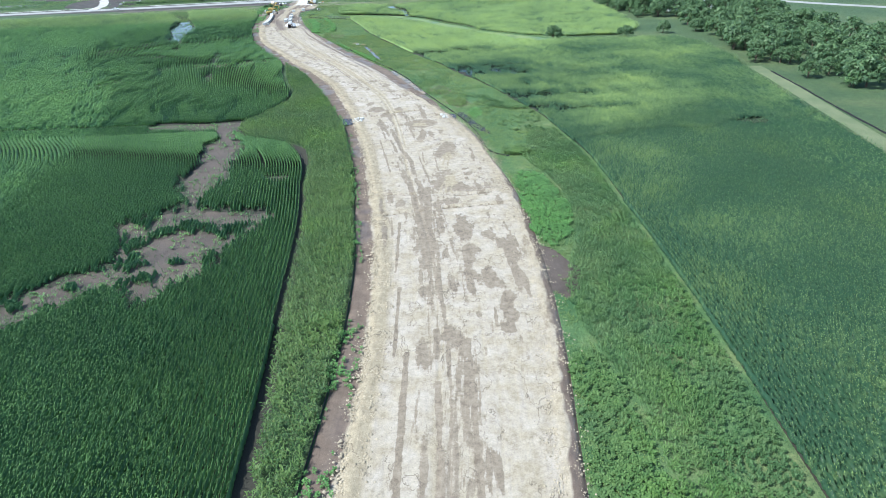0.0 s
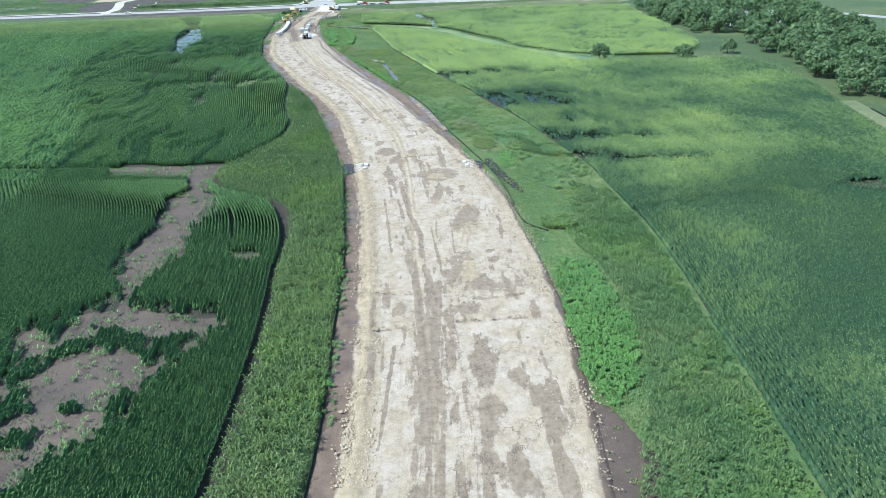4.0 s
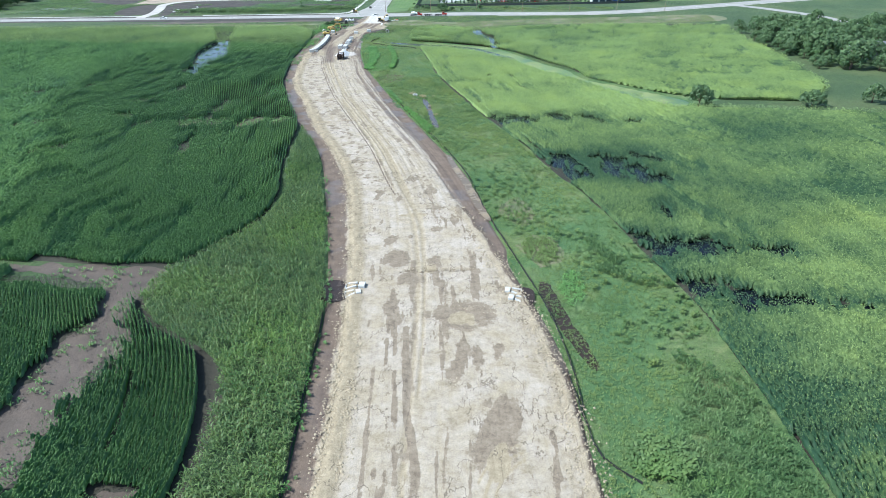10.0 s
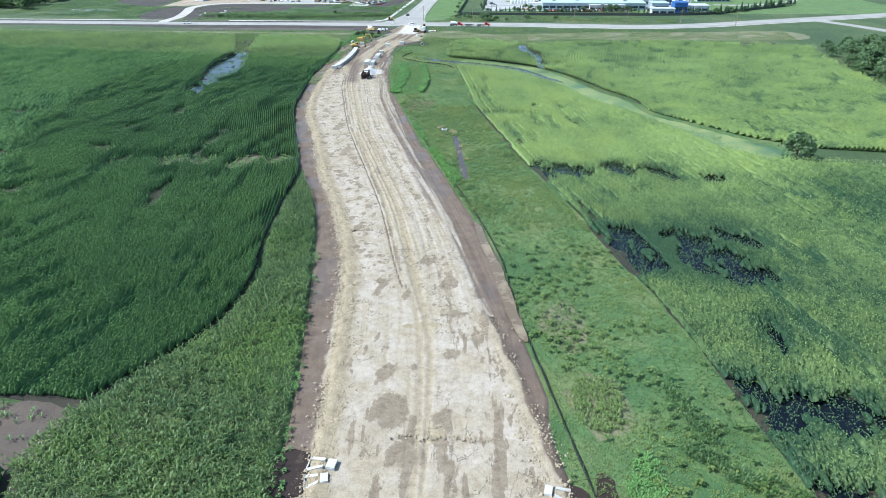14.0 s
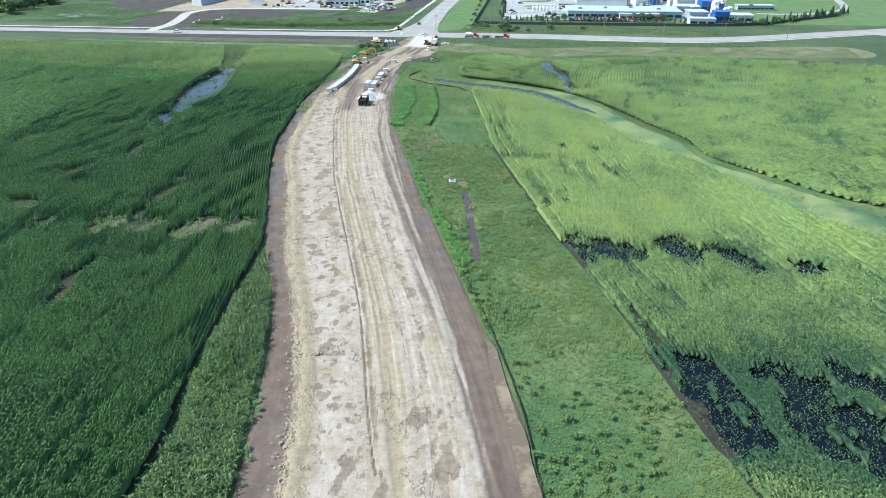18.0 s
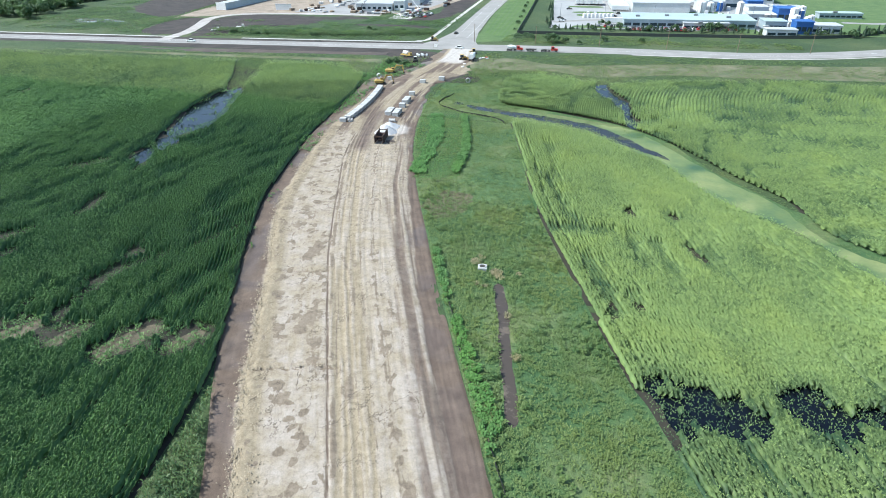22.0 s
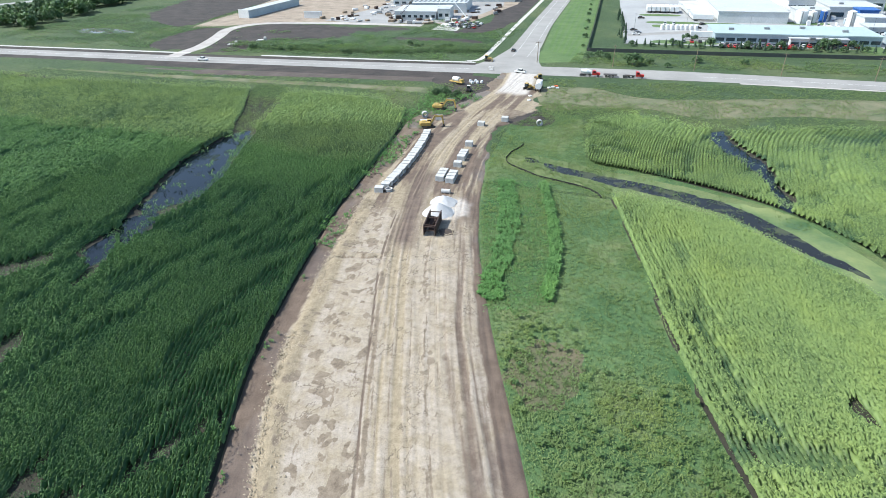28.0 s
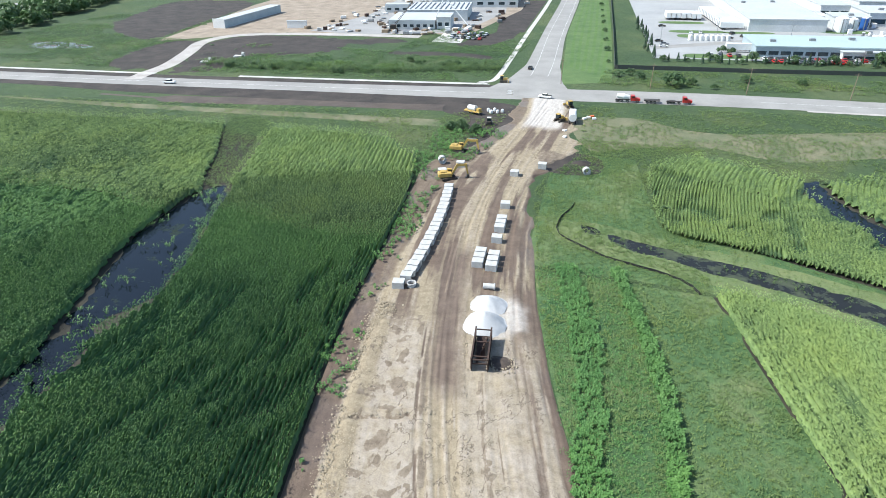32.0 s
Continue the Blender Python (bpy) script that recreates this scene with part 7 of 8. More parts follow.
for k in range(38):
    u, v = 66 + 2.7 * (k % 24), 26.5 if k < 24 else 21
    copy_thing(fleet[rng.integers(0, 7)], pose(*lot(u + 0.3 * rng.uniform(-1, 1), v), -0.04, 0, 0, 98))
for u, v, a in ((25, 50, 10), (26, 56, 10), (43, 89, 90), (48, 90, 90), (60, 76, 20), (30, 110, 10), (68, 82, 60), (64, 90, 60), (24, 64, 10), (142, 24, 90), (146, 24, 90), (150, 22, 90)):
    copy_thing(fleet[rng.integers(0, 7)], pose(*lot(u, v), -0.04, 0, 0, a))
for k in range(20):
    c = copy_thing(fleet[k % 7], pose(-182 + 3.2 * (k % 6), 692 + 6.5 * (k // 6) + rng.uniform(-1, 1), -0.04, 0, 0, 100 + rng.uniform(-8, 8)))
    c["label"] = "worker's car parked at the building site"


def semi_trailer(m):
    t = thing("semi_trailer", m, "white box trailer parked in the yard", "trailer", "trailers of the yard")
    part("box_body", box((12, 2.5, 2.9), (0, 0, 2.6), 0.06), WHITE, t)
    part("frame", box((11, 1.0, 0.3), (0, 0, 1.0)), IRON, t)
    for x in (-4.5, -3.3):
        for y in (-1.05, 1.05):
            wheel(t, x, y, 0.5, 0.35)
    return t


tr = semi_trailer(pose(*lot(58, 42), -0.04, 0, 0, 8))
for k in range(15):
    copy_thing(tr, pose(*lot(66 - 0.2 * k, 104 + 4.2 * k), -0.04, 0, 0, 7))
for k in range(22):
    copy_thing(tr, pose(*lot(117 + 0.25 * k + rng.uniform(-0.6, 0.6), 132 + 4.6 * k), -0.04, 0, 0, 7))
for k in range(7):
    copy_thing(tr, pose(*lot(36 + 2.9 * k, 140 + rng.uniform(-0.8, 0.8)), -0.04, 0, 0, 97))
for k in range(8):
    t = thing("white_tank", pose(*lot(40 + 2.6 * k, 70), -0.04), "white upright storage tank in the yard", "tank", "tanks of the yard")
    part("shell", rod((0, 0, 0), (0, 0, 2.6), 1.15, n=14), WHITE, t)
    part("cap", rod((0, 0, 2.6), (0, 0, 3.0), 1.15, 0.4, 14), WHITE, t)


def process_tank(u, v, r, h, paint, label):
    t = thing("process_tank", pose(*lot(u, v), -0.04), label, "tank", "process tanks")
    part("shell", rod((0, 0, 0), (0, 0, h), r, n=16), paint, t)
    part("cap", rod((0, 0, h), (0, 0, h + r * 0.35), r, 0.3, 16), WHITE, t)
    part("ladder", box((0.5, 0.1, h), (0, -r - 0.08, h / 2)), STEEL, t)


for u, v, r, h, paint in ((168, 58, 2.6, 9, WHITE), (162, 34, 2.2, 8, WHITE), (172, 44, 2.0, 6, WHITE), (176, 50, 2.0, 6, WHITE), (121, 104, 3.4, 7, WHITE), (128, 108, 2.4, 6, WHITE), (174, 66, 2.6, 7, BLUE), (145, 96, 2.4, 8, WHITE), (155, 54, 1.8, 6, STEEL), (151, 52, 1.8, 6, STEEL), (178, 76, 2.4, 8, WHITE), (135, 112, 2.0, 6, BLUE)):
    process_tank(u, v, r, h, paint, "tall blue process tank among factory buildings" if paint is BLUE else "tall pale process tank among factory buildings")
for k in range(70):
    u, v = rng.uniform(120, 184), 22 + 120 * rng.uniform(0, 1)
    if 128 < u < 140 and v < 60 or 30 < v < 34:
        continue
    a, b, h = rng.uniform(1.2, 4.5), rng.uniform(1.0, 3.0), rng.uniform(1.2, 3.4)
    t = thing("yard_container", pose(*lot(u, v), -0.06, 0, 0, 7.5 + 90 * (k % 2)), "small pale container standing in the factory yard", "container", "containers of the yard")
    part("shell", box((a, b, h), (0, 0, h / 2), 0.06), (WHITE, WALL_PALE, WHITE, STEEL, WALL_BLUE)[k % 5], t)
    part("lid", box((a + 0.1, b + 0.1, 0.12), (0, 0, h + 0.06)), (STEEL, WHITE)[k % 2], t)


def red_truck(m, loaded):
    m = m @ Matrix.Diagonal((0.85, 0.85, 0.85, 1))
    t = thing("red_truck", m, "red hauling truck with a white mixer body" if loaded else "red tractor truck with a bare chassis", "truck", "trucks parked at the roadside")
    hood = side_solid([(3.2, 0.8), (5.2, 0.8), (5.25, 1.7), (3.9, 1.9), (3.2, 1.95)], 1.9)
    part("hood", hood, RED, t)
    cab = part("cab", side_solid([(1.4, 0.8), (3.25, 0.8), (3.25, 2.0), (2.9, 2.9), (1.4, 2.95)], 2.3), RED, t)
    part("windscreen", side_solid([(3.27, 2.05), (2.97, 2.8), (3.02, 2.82), (3.32, 2.06)], 1.9), GLASS, cab)
    for s in (-1.16, 1.16):
        part("side_window", box((1.0, 0.04, 0.7), (2.4, s, 2.35)), GLASS, cab)
    part("exhaust", rod((1.2, -1.0, 1), (1.2, -1.0, 3.6), 0.09, n=6), STEEL, t)
    part("chassis", box((9.5, 0.9, 0.35), (0.2, 0, 0.95)), IRON, t)
    if loaded:
        drum = rod((-4.2, 0, 2.6), (-1.5, 0, 2.3), 0.8, 1.25, 14)
        rod((-1.5, 0, 2.3), (0.8, 0, 2.0), 1.25, 0.8, 14, drum)
        part("mixer_drum", drum, WHITE, t, "white mixer drum")
    else:
        part("fifth_wheel", box((1.0, 0.9, 0.15), (-2.2, 0, 1.25)), IRON, t)
        part("fender", box((2.6, 2.3, 0.08), (-2.6, 0, 1.15)), IRON, t)
    for x in (4.3, 0.2, -1.9, -3.1, -4.2):
        for y in (-1.0, 1.0):
            wheel(t, x, y, 0.5, 0.35)
    return t


red_truck(pose(-82, 590.5, -0.04, 0, 0, 8), True)
red_truck(pose(-64.5, 592.8, -0.04, 0, 0, 8), False)
t = thing("lowboy_trailer", pose(-73.5, 591.6, -0.04, 0, 0, 8), "low dark flatbed dolly between the trucks", "trailer")
part("deck", box((5.5, 2.4, 0.25), (0, 0, 1.0)), IRON, t)
for x in (-1.6, -0.3, 1.0):
    for y in (-1, 1):
        wheel(t, x, y, 0.45, 0.35)


def excavator(m, swing, reach, label):
    m = m @ Matrix.Diagonal((0.9, 0.9, 0.9, 1))
    t = thing("excavator", m, label, "excavator", "yellow excavators")
    for s in (-1.25, 1.25):
        pts = [(-2.2, 0.25), (-1.9, 0.0), (1.9, 0.0), (2.2, 0.25), (2.2, 0.65), (1.9, 0.9), (-1.9, 0.9), (-2.2, 0.65)]
        tk = part("track", side_solid(pts, 0.6, at=(0, s, 0)), IRON, t)
        for k in range(7):
            part("track_shoe", box((0.28, 0.66, 0.08), (-1.8 + 0.6 * k, s, 0.92)), IRON, tk)
    part("undercarriage", box((1.8, 2.0, 0.4), (0, 0, 0.7)), IRON, t)
    up = Euler((0, 0, radians(swing))).to_matrix().to_4x4()

    def add(name, bm, material, parent=t, label=""):
        bmesh.ops.transform(bm, matrix=up, verts=bm.verts)
        return part(name, bm, material, parent, label)

    house_ = add("house", box((3.4, 2.6, 1.2), (-0.9, 0, 1.75), 0.12), YELLOW)
    add("counterweight", box((0.9, 2.6, 1.3), (-2.7, 0, 1.75), 0.25), YELLOW, house_)
    add("engine_hood", box((1.6, 1.6, 0.35), (-1.6, 0.2, 2.5), 0.08), YELLOW, house_)
    cab = add("cab", side_solid([(-0.4, 1.2), (1.2, 1.2), (1.25, 2.2), (0.95, 3.0), (-0.4, 3.0)], 0.95, at=(0, 0.8, 0)), YELLOW)
    add("cab_glass", side_solid([(-0.2, 1.9), (1.2, 1.9), (1.18, 2.25), (0.95, 2.85), (-0.2, 2.85)], 1.0, at=(0.03, 0.8, 0)), GLASS, cab)
    add("boom", side_solid([(0.6, 1.6), (1.0, 1.4), (2.6, 3.9), (reach, 4.0), (reach + 0.1, 4.4), (2.3, 4.7)], 0.5, at=(0, -0.1, 0)), YELLOW)
    add("boom_cylinder", rod((1.2, -0.1, 1.5), (2.5, -0.1, 3.7), 0.1, n=6), STEEL)
    st = add("stick", side_solid([(reach - 0.5, 4.6), (reach + 0.2, 4.7), (reach + 0.75, 1.3), (reach + 0.4, 1.25)], 0.4, at=(0, -0.1, 0)), YELLOW)
    add("stick_cylinder", rod((2.7, -0.1, 4.75), (reach - 0.4, -0.1, 4.85), 0.1, n=6), STEEL, st)
    add("bucket", side_solid([(reach + 0.3, 1.4), (reach + 0.9, 1.3), (reach + 0.95, 0.6), (reach + 0.4, 0.1), (reach - 0.3, 0.35), (reach + 0.25, 0.7)], 1.2, at=(0, -0.1, 0)), IRON)
    return t


excavator(pose(-123.5, 523.5, 0.1, 0, 0, -10), 15, 5.6, "yellow crawler excavator with its arm raised")
excavator(pose(-120, 503, 0.15, 0, 0, 35), -10, 5.0, "yellow crawler excavator between concrete pipes")

# ---- precast concrete ----


def culvert_box(m, length=1.92, label="white precast concrete box culvert section", group="box culvert sections"):
    t = thing("box_culvert", m, label, "culvert section", group)
    w, h, k = 2.2, 1.5, 0.2
    for name, size, at in (("floor_slab", (w, length, k), (0, 0, k / 2)), ("top_slab", (w, length, k), (0, 0, h - k / 2)), ("side_wall", (w, k, h - 2 * k), (0, -length / 2 + k / 2, h / 2)), ("side_wall", (w, k, h - 2 * k), (0, length / 2 - k / 2, h / 2))):
        part(name, box(size, at, 0.02), CONCRETE, t)
    part("haunch", box((w - 0.02, 0.3, 0.12), (0, -length / 2 + 0.32, h - 0.3), 0, (45, 0, 0)), CONCRETE, t)
    part("haunch", box((w - 0.02, 0.3, 0.12), (0, length / 2 - 0.32, h - 0.3), 0, (-45, 0, 0)), CONCRETE, t)
    return t


first = culvert_box(pose(-111.7, 453.2, 0.22, 0, 0, 8))
for k in range(1, 21):
    f = k / 20
    copy_thing(first, pose(-111.7 - 1.6 * f - 4.4 * f * f + (k % 2) * 0.12, 453.2 + 43.0 * f, 0.22 + 0.02 * (k % 3), 0, 0, 4 + 8 * f + rng.uniform(-2.5, 2.5)))
copy_thing(first, pose(-112.2, 450.4, 0.2, 0, 0, 12))["label"] = "white precast concrete section lying apart"
for x, y, a in ((-101.7, 490.2, 10), (-100.6, 482.5, 8), (-100.3, 480.3, 8), (-100.0, 478.1, 8), (-99.3, 473.2, 8), (-100.9, 466.6, 8), (-100.6, 464.4, 8), (-100.3, 462.2, 8), (-98.0, 466.1, 8), (-97.7, 463.9, 8), (-97.4, 461.7, 8), (-119.8, 512.5, 10), (-122.8, 506, 30), (-98.3, 517.5, 5), (-104.2, 510, 5)):
    copy_thing(first, pose(x, y, 0.25 if x > -110 else 0.2, 0, 0, a))


def pipe_ring(m, r, length, label):
    t = thing("concrete_pipe", m, label, "concrete pipe", "concrete pipes")
    part("barrel", tube((0, 0, 0), (0, 0, length), r, r - 0.16), CONCRETE, t)
    part("bell", tube((0, 0, length - 0.25), (0, 0, length), r + 0.1, r - 0.02), CONCRETE, t)
    return t


pipe_ring(pose(-110, 451.3, 0.25), 0.85, 0.9, "round concrete manhole ring standing upright")
pipe_ring(pose(-97, 454.6, 0.9, 90, 0, 98), 0.55, 2.2, "short white concrete pipe lying on the dirt")
pipe_ring(pose(-126, 514.5, 1.2, 90, 0, 30), 1.0, 1.8, "round concrete pipe lying beside the corn")
pipe_ring(pose(-86.8, 518, 0.9, 90, 0, 20), 0.95, 1.6, "round concrete pipe at the edge of the mud")


def flared_end(m):
    """A pipe end that opens into a trough: floor, two sloping wings, a collar with a dark joint."""
    t = thing("flared_end_section", m, "white concrete flared culvert end at the road's edge", "culvert end", "culvert ends")
    part("apron", outline_solid([(0, -0.55), (2.5, -0.95), (2.5, 0.95), (0, 0.55)], 0, 0.12), GREYCONCRETE, t, "grey silted trough floor")
    for s in (-1, 1):
        bm = bmesh.new()
        q = [(-0.1, 0.42, 0.1), (2.5, 0.78, 0.1), (2.6, 0.8, 0.3), (-0.1, 0.4, 1.15), (-0.1, 0.82, 0.0), (2.5, 1.3, 0.0), (2.6, 1.32, 0.3), (-0.1, 0.8, 1.15)]
        v = [bm.verts.new((x, y * s, z)) for x, y, z in q]
        for f in ((0, 1, 2, 3), (7, 6, 5, 4), (3, 2, 6, 7), (1, 5, 6, 2), (0, 3, 7, 4), (4, 5, 1, 0)):
            bm.faces.new([v[i] for i in f])
        bmesh.ops.recalc_face_normals(bm, faces=bm.faces)
        part("wing_wall", bm, CONCRETE, t)
    part("toe_wall", box((0.22, 2.5, 0.5), (2.6, 0, 0.1), 0.02), CONCRETE, t)
    part("collar", box((1.5, 1.55, 0.3), (-1.35, 0, 1.05), 0.05), CONCRETE, t)
    for s in (-0.7, 0.7):
        part("collar_wall", box((1.5, 0.22, 0.95), (-1.35, s, 0.45), 0.03), CONCRETE, t)
    part("pipe_mouth", box((0.45, 1.1, 0.06), (-0.35, 0, 0.16)), BLACK, t, "dark open pipe joint")
    return t


end = flared_end(pose(-26.1, 223.3, 0.2, 0, 0, 183) @ Matrix.Diagonal((0.8, 0.95, 0.7, 1)))
copy_thing(end, pose(-26.0, 220.9, 0.2, 0, 0, 202) @ Matrix.Diagonal((0.8, 0.95, 0.7, 1)))
copy_thing(end, pose(3.4, 225.1, 0.22, 0, 0, -4) @ Matrix.Diagonal((0.8, 0.95, 0.7, 1)))
copy_thing(end, pose(4.2, 222.5, 0.22, 0, 0, -7) @ Matrix.Diagonal((0.8, 0.95, 0.7, 1)))

t = thing("catch_basin", pose(-41.4, 367.2, -0.12, 0, 0, 12), "white concrete catch basin in the grass", "drain")
part("wall", outline_solid([(-0.9, -0.9), (0.9, -0.9), (0.9, 0.9), (-0.9, 0.9)], 0, 0.7), CONCRETE, t)
part("grate", box((1.1, 1.1, 0.06), (0, 0, 0.74)), IRON, t, "dark iron grate")
part("lip", tube((0, 0, 0.7), (0, 0, 0.85), 0.85, 0.62), CONCRETE, t)


# ---- heaps, trench box and machines in the yard ----
def heap(name, x, y, r, h, material, label, seed, base=0.42):
    n = 40
    g = np.linspace(-1, 1, n)
    X, Y = np.meshgrid(g, g)
    R = np.hypot(X, Y) + (soft_noise(X * 3 + seed, Y * 3, 2.2, seed, 2) - 0.5) * 0.25
    Z = h * np.clip(1 - R, 0, 1) ** 0.85 + (soft_noise(X * 9, Y * 9, 1.5, seed + 1) - 0.5) * 0.1 - 0.1
    i = (np.arange(n - 1)[:, None] * n + np.arange(n - 1)).ravel()
    v = np.stack([x + X * r, y + Y * r, base + Z], -1).reshape(-1, 3)
    keep = (R.ravel()[i] < 1.02)
    i = i[keep]
    tagged(new(name, mesh_of(name, v, np.stack([i, i + 1, i + n + 1, i + n], 1), material, smooth=True)), label, "gravel pile")


heap("lime_heap", -93.7, 443.6, 3.8, 2.5, LIME, "heap of white crushed lime on the dirt", 3)
heap("lime_heap", -94.6, 449.4, 3.3, 1.9, LIME, "smaller heap of white crushed lime", 5)
t = thing("trench_box", pose(-91.9, 435.6, 0.42, 0, 0, 11), "rusty brown steel trench box with cross spreaders", "trench box")
for s in (-1.25, 1.25):
    side = part("side_wall", box((0.14, 8.2, 2.3), (s, 0, 1.2), 0.02), RUST, t)
    for k in range(6):
        part("wall_rib", box((0.1, 0.16, 2.2), (s + math.copysign(0.11, s), -3.6 + 1.44 * k, 1.2)), RUST, side)
    part("top_rail", box((0.24, 8.3, 0.16), (s, 0, 2.4)), RUST, side)
for y, z in ((-4.0, 2.2), (-3.7, 1.2), (-3.2, 2.2), (3.7, 2.2), (3.7, 0.8), (0.6, 2.1)):
    part("spreader", rod((-1.2, y, z), (1.2, y, z), 0.12, n=8), RUST, t)
part("loose_plate", box((1.3, 4.5, 0.08), (-0.2, 0.8, 0.7), 0, (20, 12, 8)), RUST, t)
part("loose_beam", rod((-0.6, -2.4, 0.3), (0.7, 2.6, 1.5), 0.15, n=6), RUST, t)
heap("dirt_heap", -88.4, 434.5, 2.2, 0.6, MUD, "small heap of dirt and broken stone", 11)
heap("topsoil_heap", -88.5, 524.5, 3.4, 0.9, TOPSOIL, "low heap of dark wet soil", 13, -0.08)


def dozer(m, label):
    t = thing("bulldozer", m, label, "bulldozer")
    for s in (-1, 1):
        part("track", side_solid([(-1.6, 0.1), (-1.3, 0), (1.2, 0), (1.6, 0.2), (1.3, 0.9), (-1.3, 0.9)], 0.5, at=(0, s, 0)), IRON, t)
    part("engine_hood", box((1.8, 1.2, 0.9), (0.7, 0, 1.3), 0.08), YELLOW, t)
    part("cab", box((1.2, 1.3, 1.3), (-0.7, 0, 1.9), 0.08), GLASS, t)
    part("cab_roof", box((1.4, 1.5, 0.1), (-0.7, 0, 2.6)), YELLOW, t)
    part("blade", box((0.2, 3.2, 1.0), (2.1, 0, 0.6), 0.03), YELLOW, t)
    return t


dozer(pose(-100.5, 577.5, -0.02, 0, 0, 120), "small yellow bulldozer beside the entrance")
dozer(pose(-101, 560, 0.3, 0, 0, 60), "yellow compact crawler loader on the dirt")
dozer(pose(-131.5, 606.5, -0.02, 0, 0, 10), "yellow bulldozer by the sidewalk corner")
t = thing("skid_loader", pose(-122.3, 551, -0.08, 0, 0, 100), "black and white skid-steer loader in dark soil", "loader")
part("body", box((2.4, 1.5, 1.0), (0, 0, 0.9), 0.08), IRON, t)
part("cab", box((1.2, 1.2, 1.1), (-0.1, 0, 1.9), 0.06), GLASS, t)
part("cab_roof", box((1.3, 1.3, 0.12), (-0.1, 0, 2.5)), WHITE, t)
part("bucket", box((0.7, 1.8, 0.6), (1.7, 0, 0.4), 0.05), STEEL, t)
for x in (-0.75, 0.75):
    for y in (-0.85, 0.85):
        wheel(t, x, y, 0.42, 0.3)
t = thing("water_truck", pose(-97.2, 563, -0.06, 0, 0, 98), "white tank truck parked by the entrance", "truck")
part("tank", rod((-4.5, 0, 2.2), (0.8, 0, 2.2), 1.25, n=16), WHITE, t)
part("cab", box((2.2, 2.3, 2.2), (2.5, 0, 1.9), 0.15), WHITE, t)
part("windscreen", box((0.1, 1.9, 0.8), (3.6, 0, 2.3)), GLASS, t)
part("chassis", box((8.5, 0.9, 0.35), (-0.6, 0, 0.9)), IRON, t)
for x in (2.6, -2.6, -3.8):
    for y in (-1, 1):
        wheel(t, x, y, 0.5, 0.35)
t = thing("paving_trailer", pose(-131, 562, -0.08, 0, 0, -20), "yellow trailer carrying a white tank", "trailer")
part("deck", box((6.5, 2.2, 0.4), (0, 0, 0.9), 0.05), YELLOW, t)
part("tank", rod((-1.8, 0, 1.9), (1.2, 0, 1.9), 0.95, n=14), WHITE, t)
part("control_box", box((1.2, 1.6, 1.0), (2.4, 0, 1.6), 0.06), YELLOW, t)
for x in (-1.2, 0):
    for y in (-1, 1):
        wheel(t, x, y, 0.42, 0.3)
for x, y, s in ((-126.5, 565.5, 1.0), (-125, 563.5, 1.1), (-123, 564.5, 0.9), (-121.6, 565.6, 1.0), (-124.5, 566.4, 0.9)):
    t = thing("bulk_bag", pose(x, y, -0.08, 0, 0, rng.uniform(0, 90)), "white bulk bag of building material", "bag", "bulk bags")
    bm = box((s, s, 1.1), (0, 0, 0.55), 0.15)
    part("sack", lumpy(bm, 0.06, 0.6), WHITE, t)
    part("loop", tube((0, -0.05, 1.2), (0, 0.05, 1.2), 0.2, 0.15, 8), WHITE, t)
for k, (x, y) in enumerate(((-92.5, 567), (-90.5, 566), (-91.5, 568.4), (-93.6, 565.2), (-97.8, 551), (-96.8, 545))):
    t = thing("pallet_load", pose(x, y, -0.1, 0, 0, 15 * k), "white wrapped pallet beside the entrance" if k != 2 else "roll of orange safety fence beside pallets", "building material")
    part("pallet", box((1.4, 1.1, 0.15), (0, 0, 0.08)), WOOD, t)
    part("load", box((1.3, 1.0, 0.5), (0, 0, 0.42), 0.05), ORANGE if k == 2 else WHITE, t)
t = thing("road_sign", pose(-124.5, 588.5, -0.1, 0, 0, 175), "white barricade boards at the junction", "barricade")
for z in (0.6, 1.1, 1.6):
    part("board", box((2.6, 0.05, 0.25), (0, 0, z)), WHITE, t)
for s in (-1.1, 1.1):
    part("post", box((0.08, 0.08, 1.9), (s, 0.05, 0.9)), WOOD, t)
for x, y in ((-289, 577), (-281, 592)):
    t = thing("flared_pipe_end", pose(x + 15, y + 30, -0.1, 0, 0, 200), "white concrete culvert end on dark soil", "culvert end")
    part("apron", outline_solid([(0, -1), (4, -2.2), (4, 2.2), (0, 1)], 0, 0.5), CONCRETE, t)
    part("collar", tube((-1, 0, 1), (0.2, 0, 1), 1.1, 0.9), CONCRETE, t)


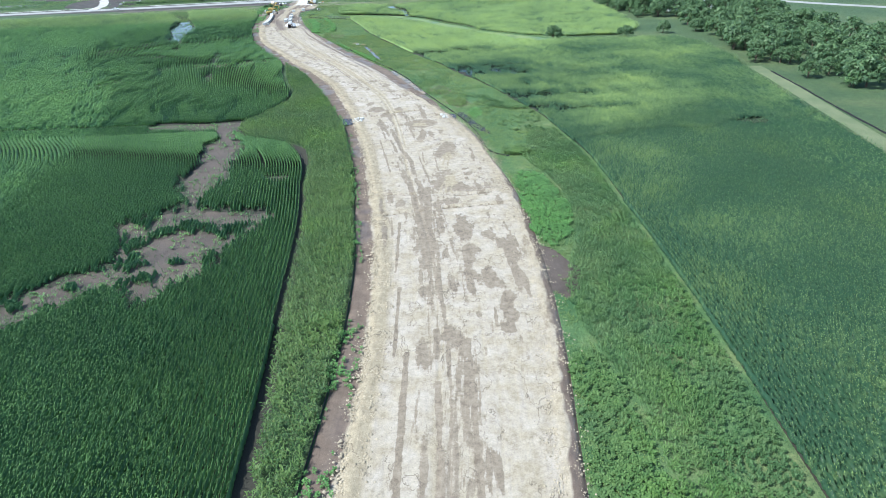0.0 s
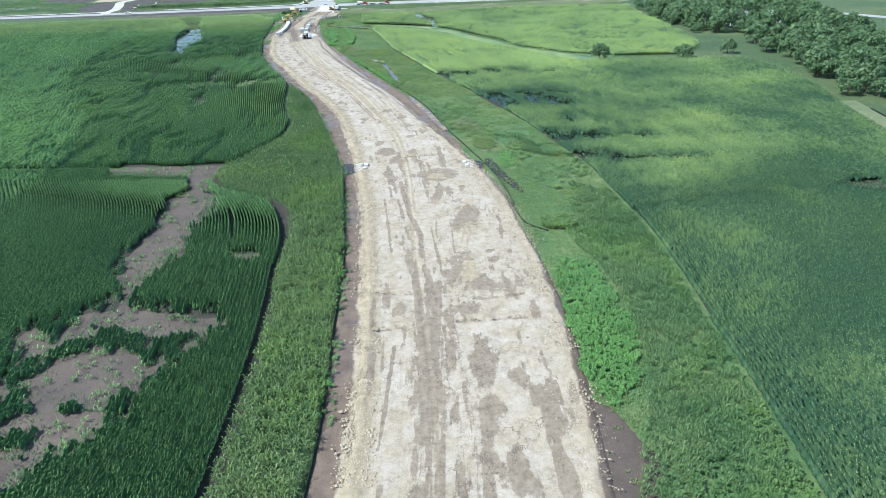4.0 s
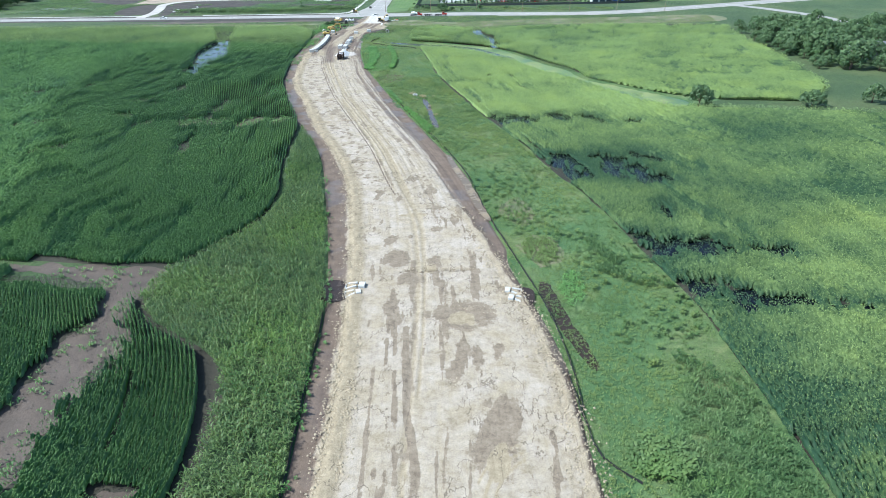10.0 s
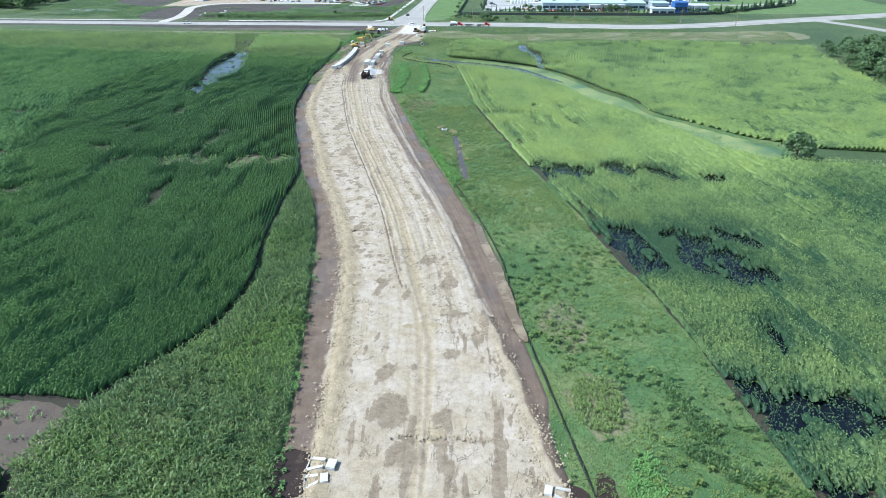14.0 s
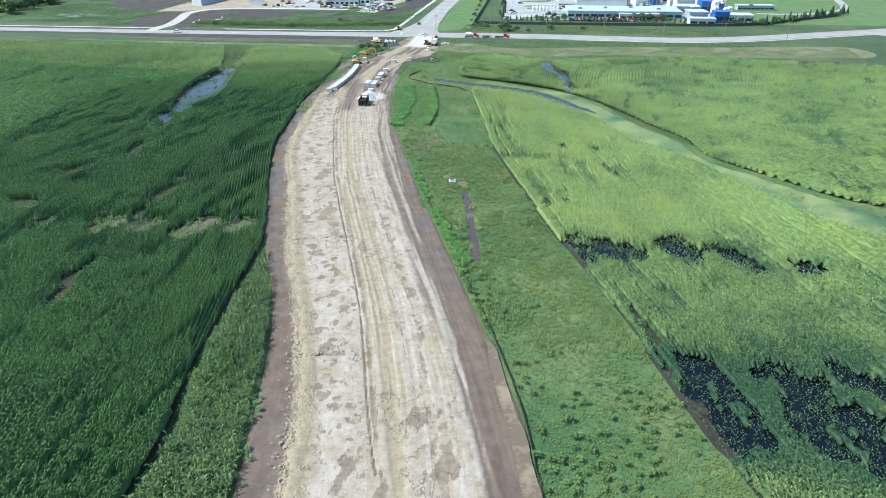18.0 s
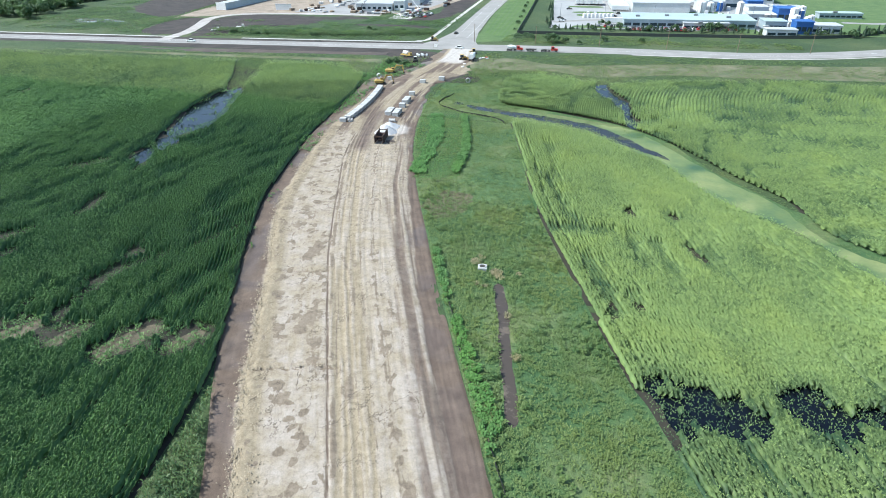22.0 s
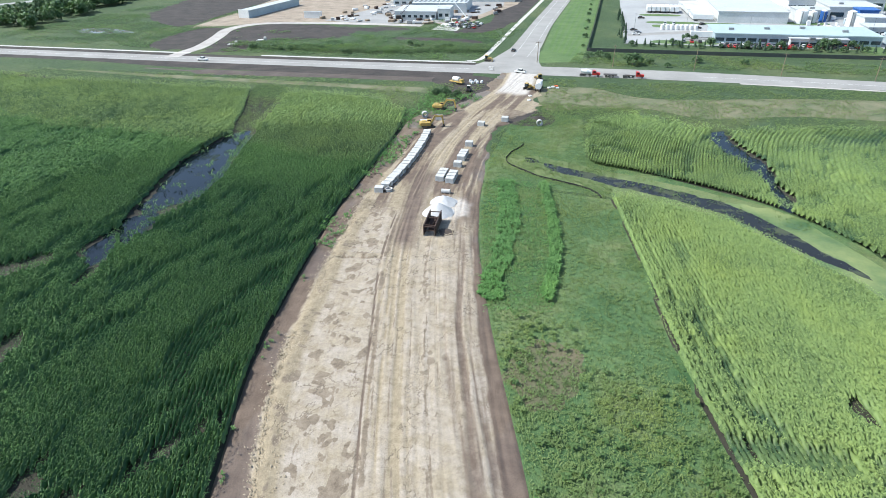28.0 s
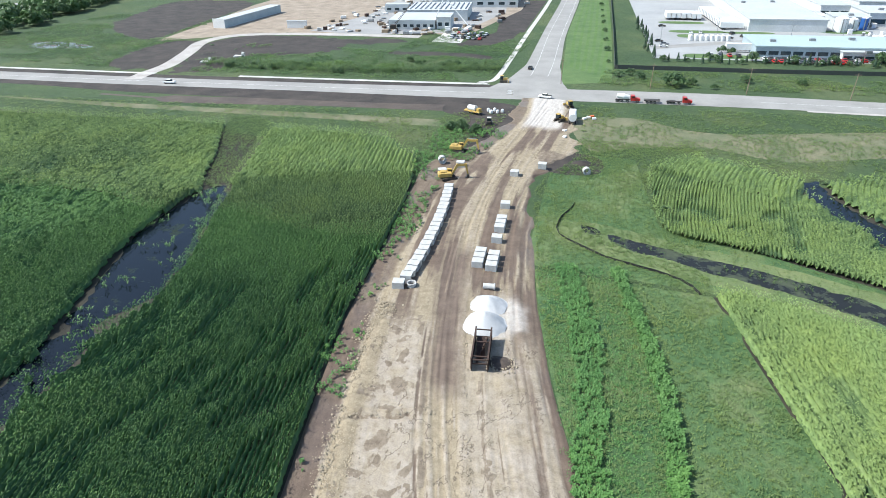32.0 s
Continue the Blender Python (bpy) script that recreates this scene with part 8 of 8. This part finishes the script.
# ---- silt fences ----
def silt_fence(line, label):
    t = thing("silt_fence", Matrix.Identity(4), label, "silt fence", "silt fences")
    p = smooth_line(line, 5) if not isinstance(line, np.ndarray) else line
    seg = np.r_[0, np.cumsum(np.hypot(*np.diff(p, axis=0).T))]
    n = int(seg[-1] / 2.4)
    pts = [(np.interp(s, seg, p[:, 0]) + rng.normal(0, 0.06), np.interp(s, seg, p[:, 1])) for s in np.linspace(0, seg[-1], n)]
    bm = bmesh.new()
    rows = []
    for i, (x, y) in enumerate(pts):
        a, b = pts[max(i - 1, 0)], pts[min(i + 1, n - 1)]
        d = Vector((b[0] - a[0], b[1] - a[1])).normalized()
        o = Vector((-d.y, d.x)) * 0.02
        h = 0.42 + rng.uniform(-0.14, 0.08)
        rows.append([bm.verts.new(q) for q in ((x + o.x, y + o.y, -0.2), (x + o.x, y + o.y, h), (x - o.x, y - o.y, h), (x - o.x, y - o.y, -0.2))])
        if i % 2 == 0:
            part("stake", box((0.05, 0.05, 1.1), (x + o.x * 3, y + o.y * 3, 0.35)), WOOD, t)
    for a, b in zip(rows, rows[1:]):
        for k in range(3):
            bm.faces.new((a[k], b[k], b[k + 1], a[k + 1]))
    part("fabric", bm, BLACK, t, "sagging black silt fabric")
    return t


def along(f, y0, y1, off):
    ys = np.arange(y0, y1, 4.0)
    return np.stack([f(ys) + off, ys], 1)


silt_fence(along(right_outer, 195, 262, 0.9), "low black silt fence along the verge")
silt_fence(along(right_outer, 262, 345, 0.6), "low black silt fence along the muddy bench")
silt_fence(along(right_outer, 345, 376, 1.5), "low black silt fence half hidden in weeds")
silt_fence(along(left_outer, 60, 130, -0.5), "low black silt fence between mud and tall grass")
silt_fence(along(left_outer, 130, 215, -0.6), "low black silt fence between mud and tall grass")
silt_fence((13, 203, 15.5, 191, 17, 186, 21.5, 182.5), "end of a black silt fence turning into the grass")
silt_fence((-86.5, 497, -88.5, 489, -88, 482, -83, 477.5, -76, 473.5, -63, 469.5, -59, 465), "low black silt fence round the ditch end")


silt_fence((141, 274, 140, 255, 138.5, 235, 136.5, 212, 135.5, 192, 133, 165, 128, 130), "low black fabric fence beside the mown lane")


# ---- loose stone ----
def stones(name, x, y, z, size, label):
    r = np.random.default_rng(len(x))
    kinds = []
    for k in range(8):
        d = np.array([(1, 0, 0), (0, 1, 0), (-1, 0, 0), (0, -1, 0), (0, 0, 1), (0, 0, -0.6)], float) * r.uniform(0.6, 1.2, (6, 1)) + r.normal(0, 0.15, (6, 3))
        kinds.append((d, np.array([(0, 1, 4), (1, 2, 4), (2, 3, 4), (3, 0, 4)]), np.zeros(6)))
    scatter(name, kinds, x, y, z, size, STONE, label, "rubble", np.zeros(len(x)))


def rim(f, y0, y1, per_m, off, width, lo, hi, z, label):
    n = int((y1 - y0) * per_m)
    y = rng.uniform(y0, y1, n)
    y = y[soft_noise(y, y * 0, 9, 201) > 0.3]
    n = len(y)
    x = f(y) + off + rng.normal(0, width, n)
    stones("rubble", x, y, np.full(n, z), lo + (hi - lo) * rng.uniform(0, 1, n) ** 3, label)


rim(left_bed, 55, 300, 120, 1.7, 1.2, 0.035, 0.27, 0.48, "loose limestone rubble along the road's rim")
rim(left_bed, 300, 445, 120, 1.6, 1.1, 0.035, 0.25, 0.48, "loose limestone rubble along the road's rim")
rim(right_bed, 55, 262, 75, -0.5, 1.3, 0.035, 0.24, 0.48, "loose limestone rubble along the road's rim")
rim(lambda y: (right_bed(y) + 2 * bed_crack(y)) / 3 + 2.6, 262, 440, 9, 0, 0.35, 0.05, 0.2, 0.46, "thin windrow of stone on the bed")
for x0, y0, x1, y1, deep in TRENCHES:
    n = int(28 * deep * (x1 - x0))
    s = rng.uniform(-0.03, 1.03, n)
    stones("rubble", x0 + (x1 - x0) * s, y0 + (y1 - y0) * s + 1.1 + rng.normal(0, 0.6, n), np.full(n, 0.48), 0.04 + 0.16 * rng.uniform(0, 1, n) ** 3, "rubble thrown up beside a cross trench")
x, y = spread(-8, 14, 205, 262, 1.6, lambda x, y: (x > right_bed(y) - 4.5) & (x < right_bed(y) + 1.5) & (soft_noise(x, y, 6, 203) > 0.45))
stones("rubble", x, y, np.full(len(x), 0.48), 0.06 + 0.3 * rng.uniform(0, 1, len(x)) ** 3, "spread limestone rubble near the culvert")
x, y = spread(-91, -85.5, 431, 438, 14, lambda x, y: np.hypot((x + 88.4) / 2.4, (y - 434.5) / 3) < 0.5 + 0.9 * soft_noise(x, y, 2, 205))
stones("rubble", x, y, np.full(len(x), 0.55), 0.05 + 0.2 * rng.uniform(0, 1, len(x)) ** 3, "broken stone beside the trench box")
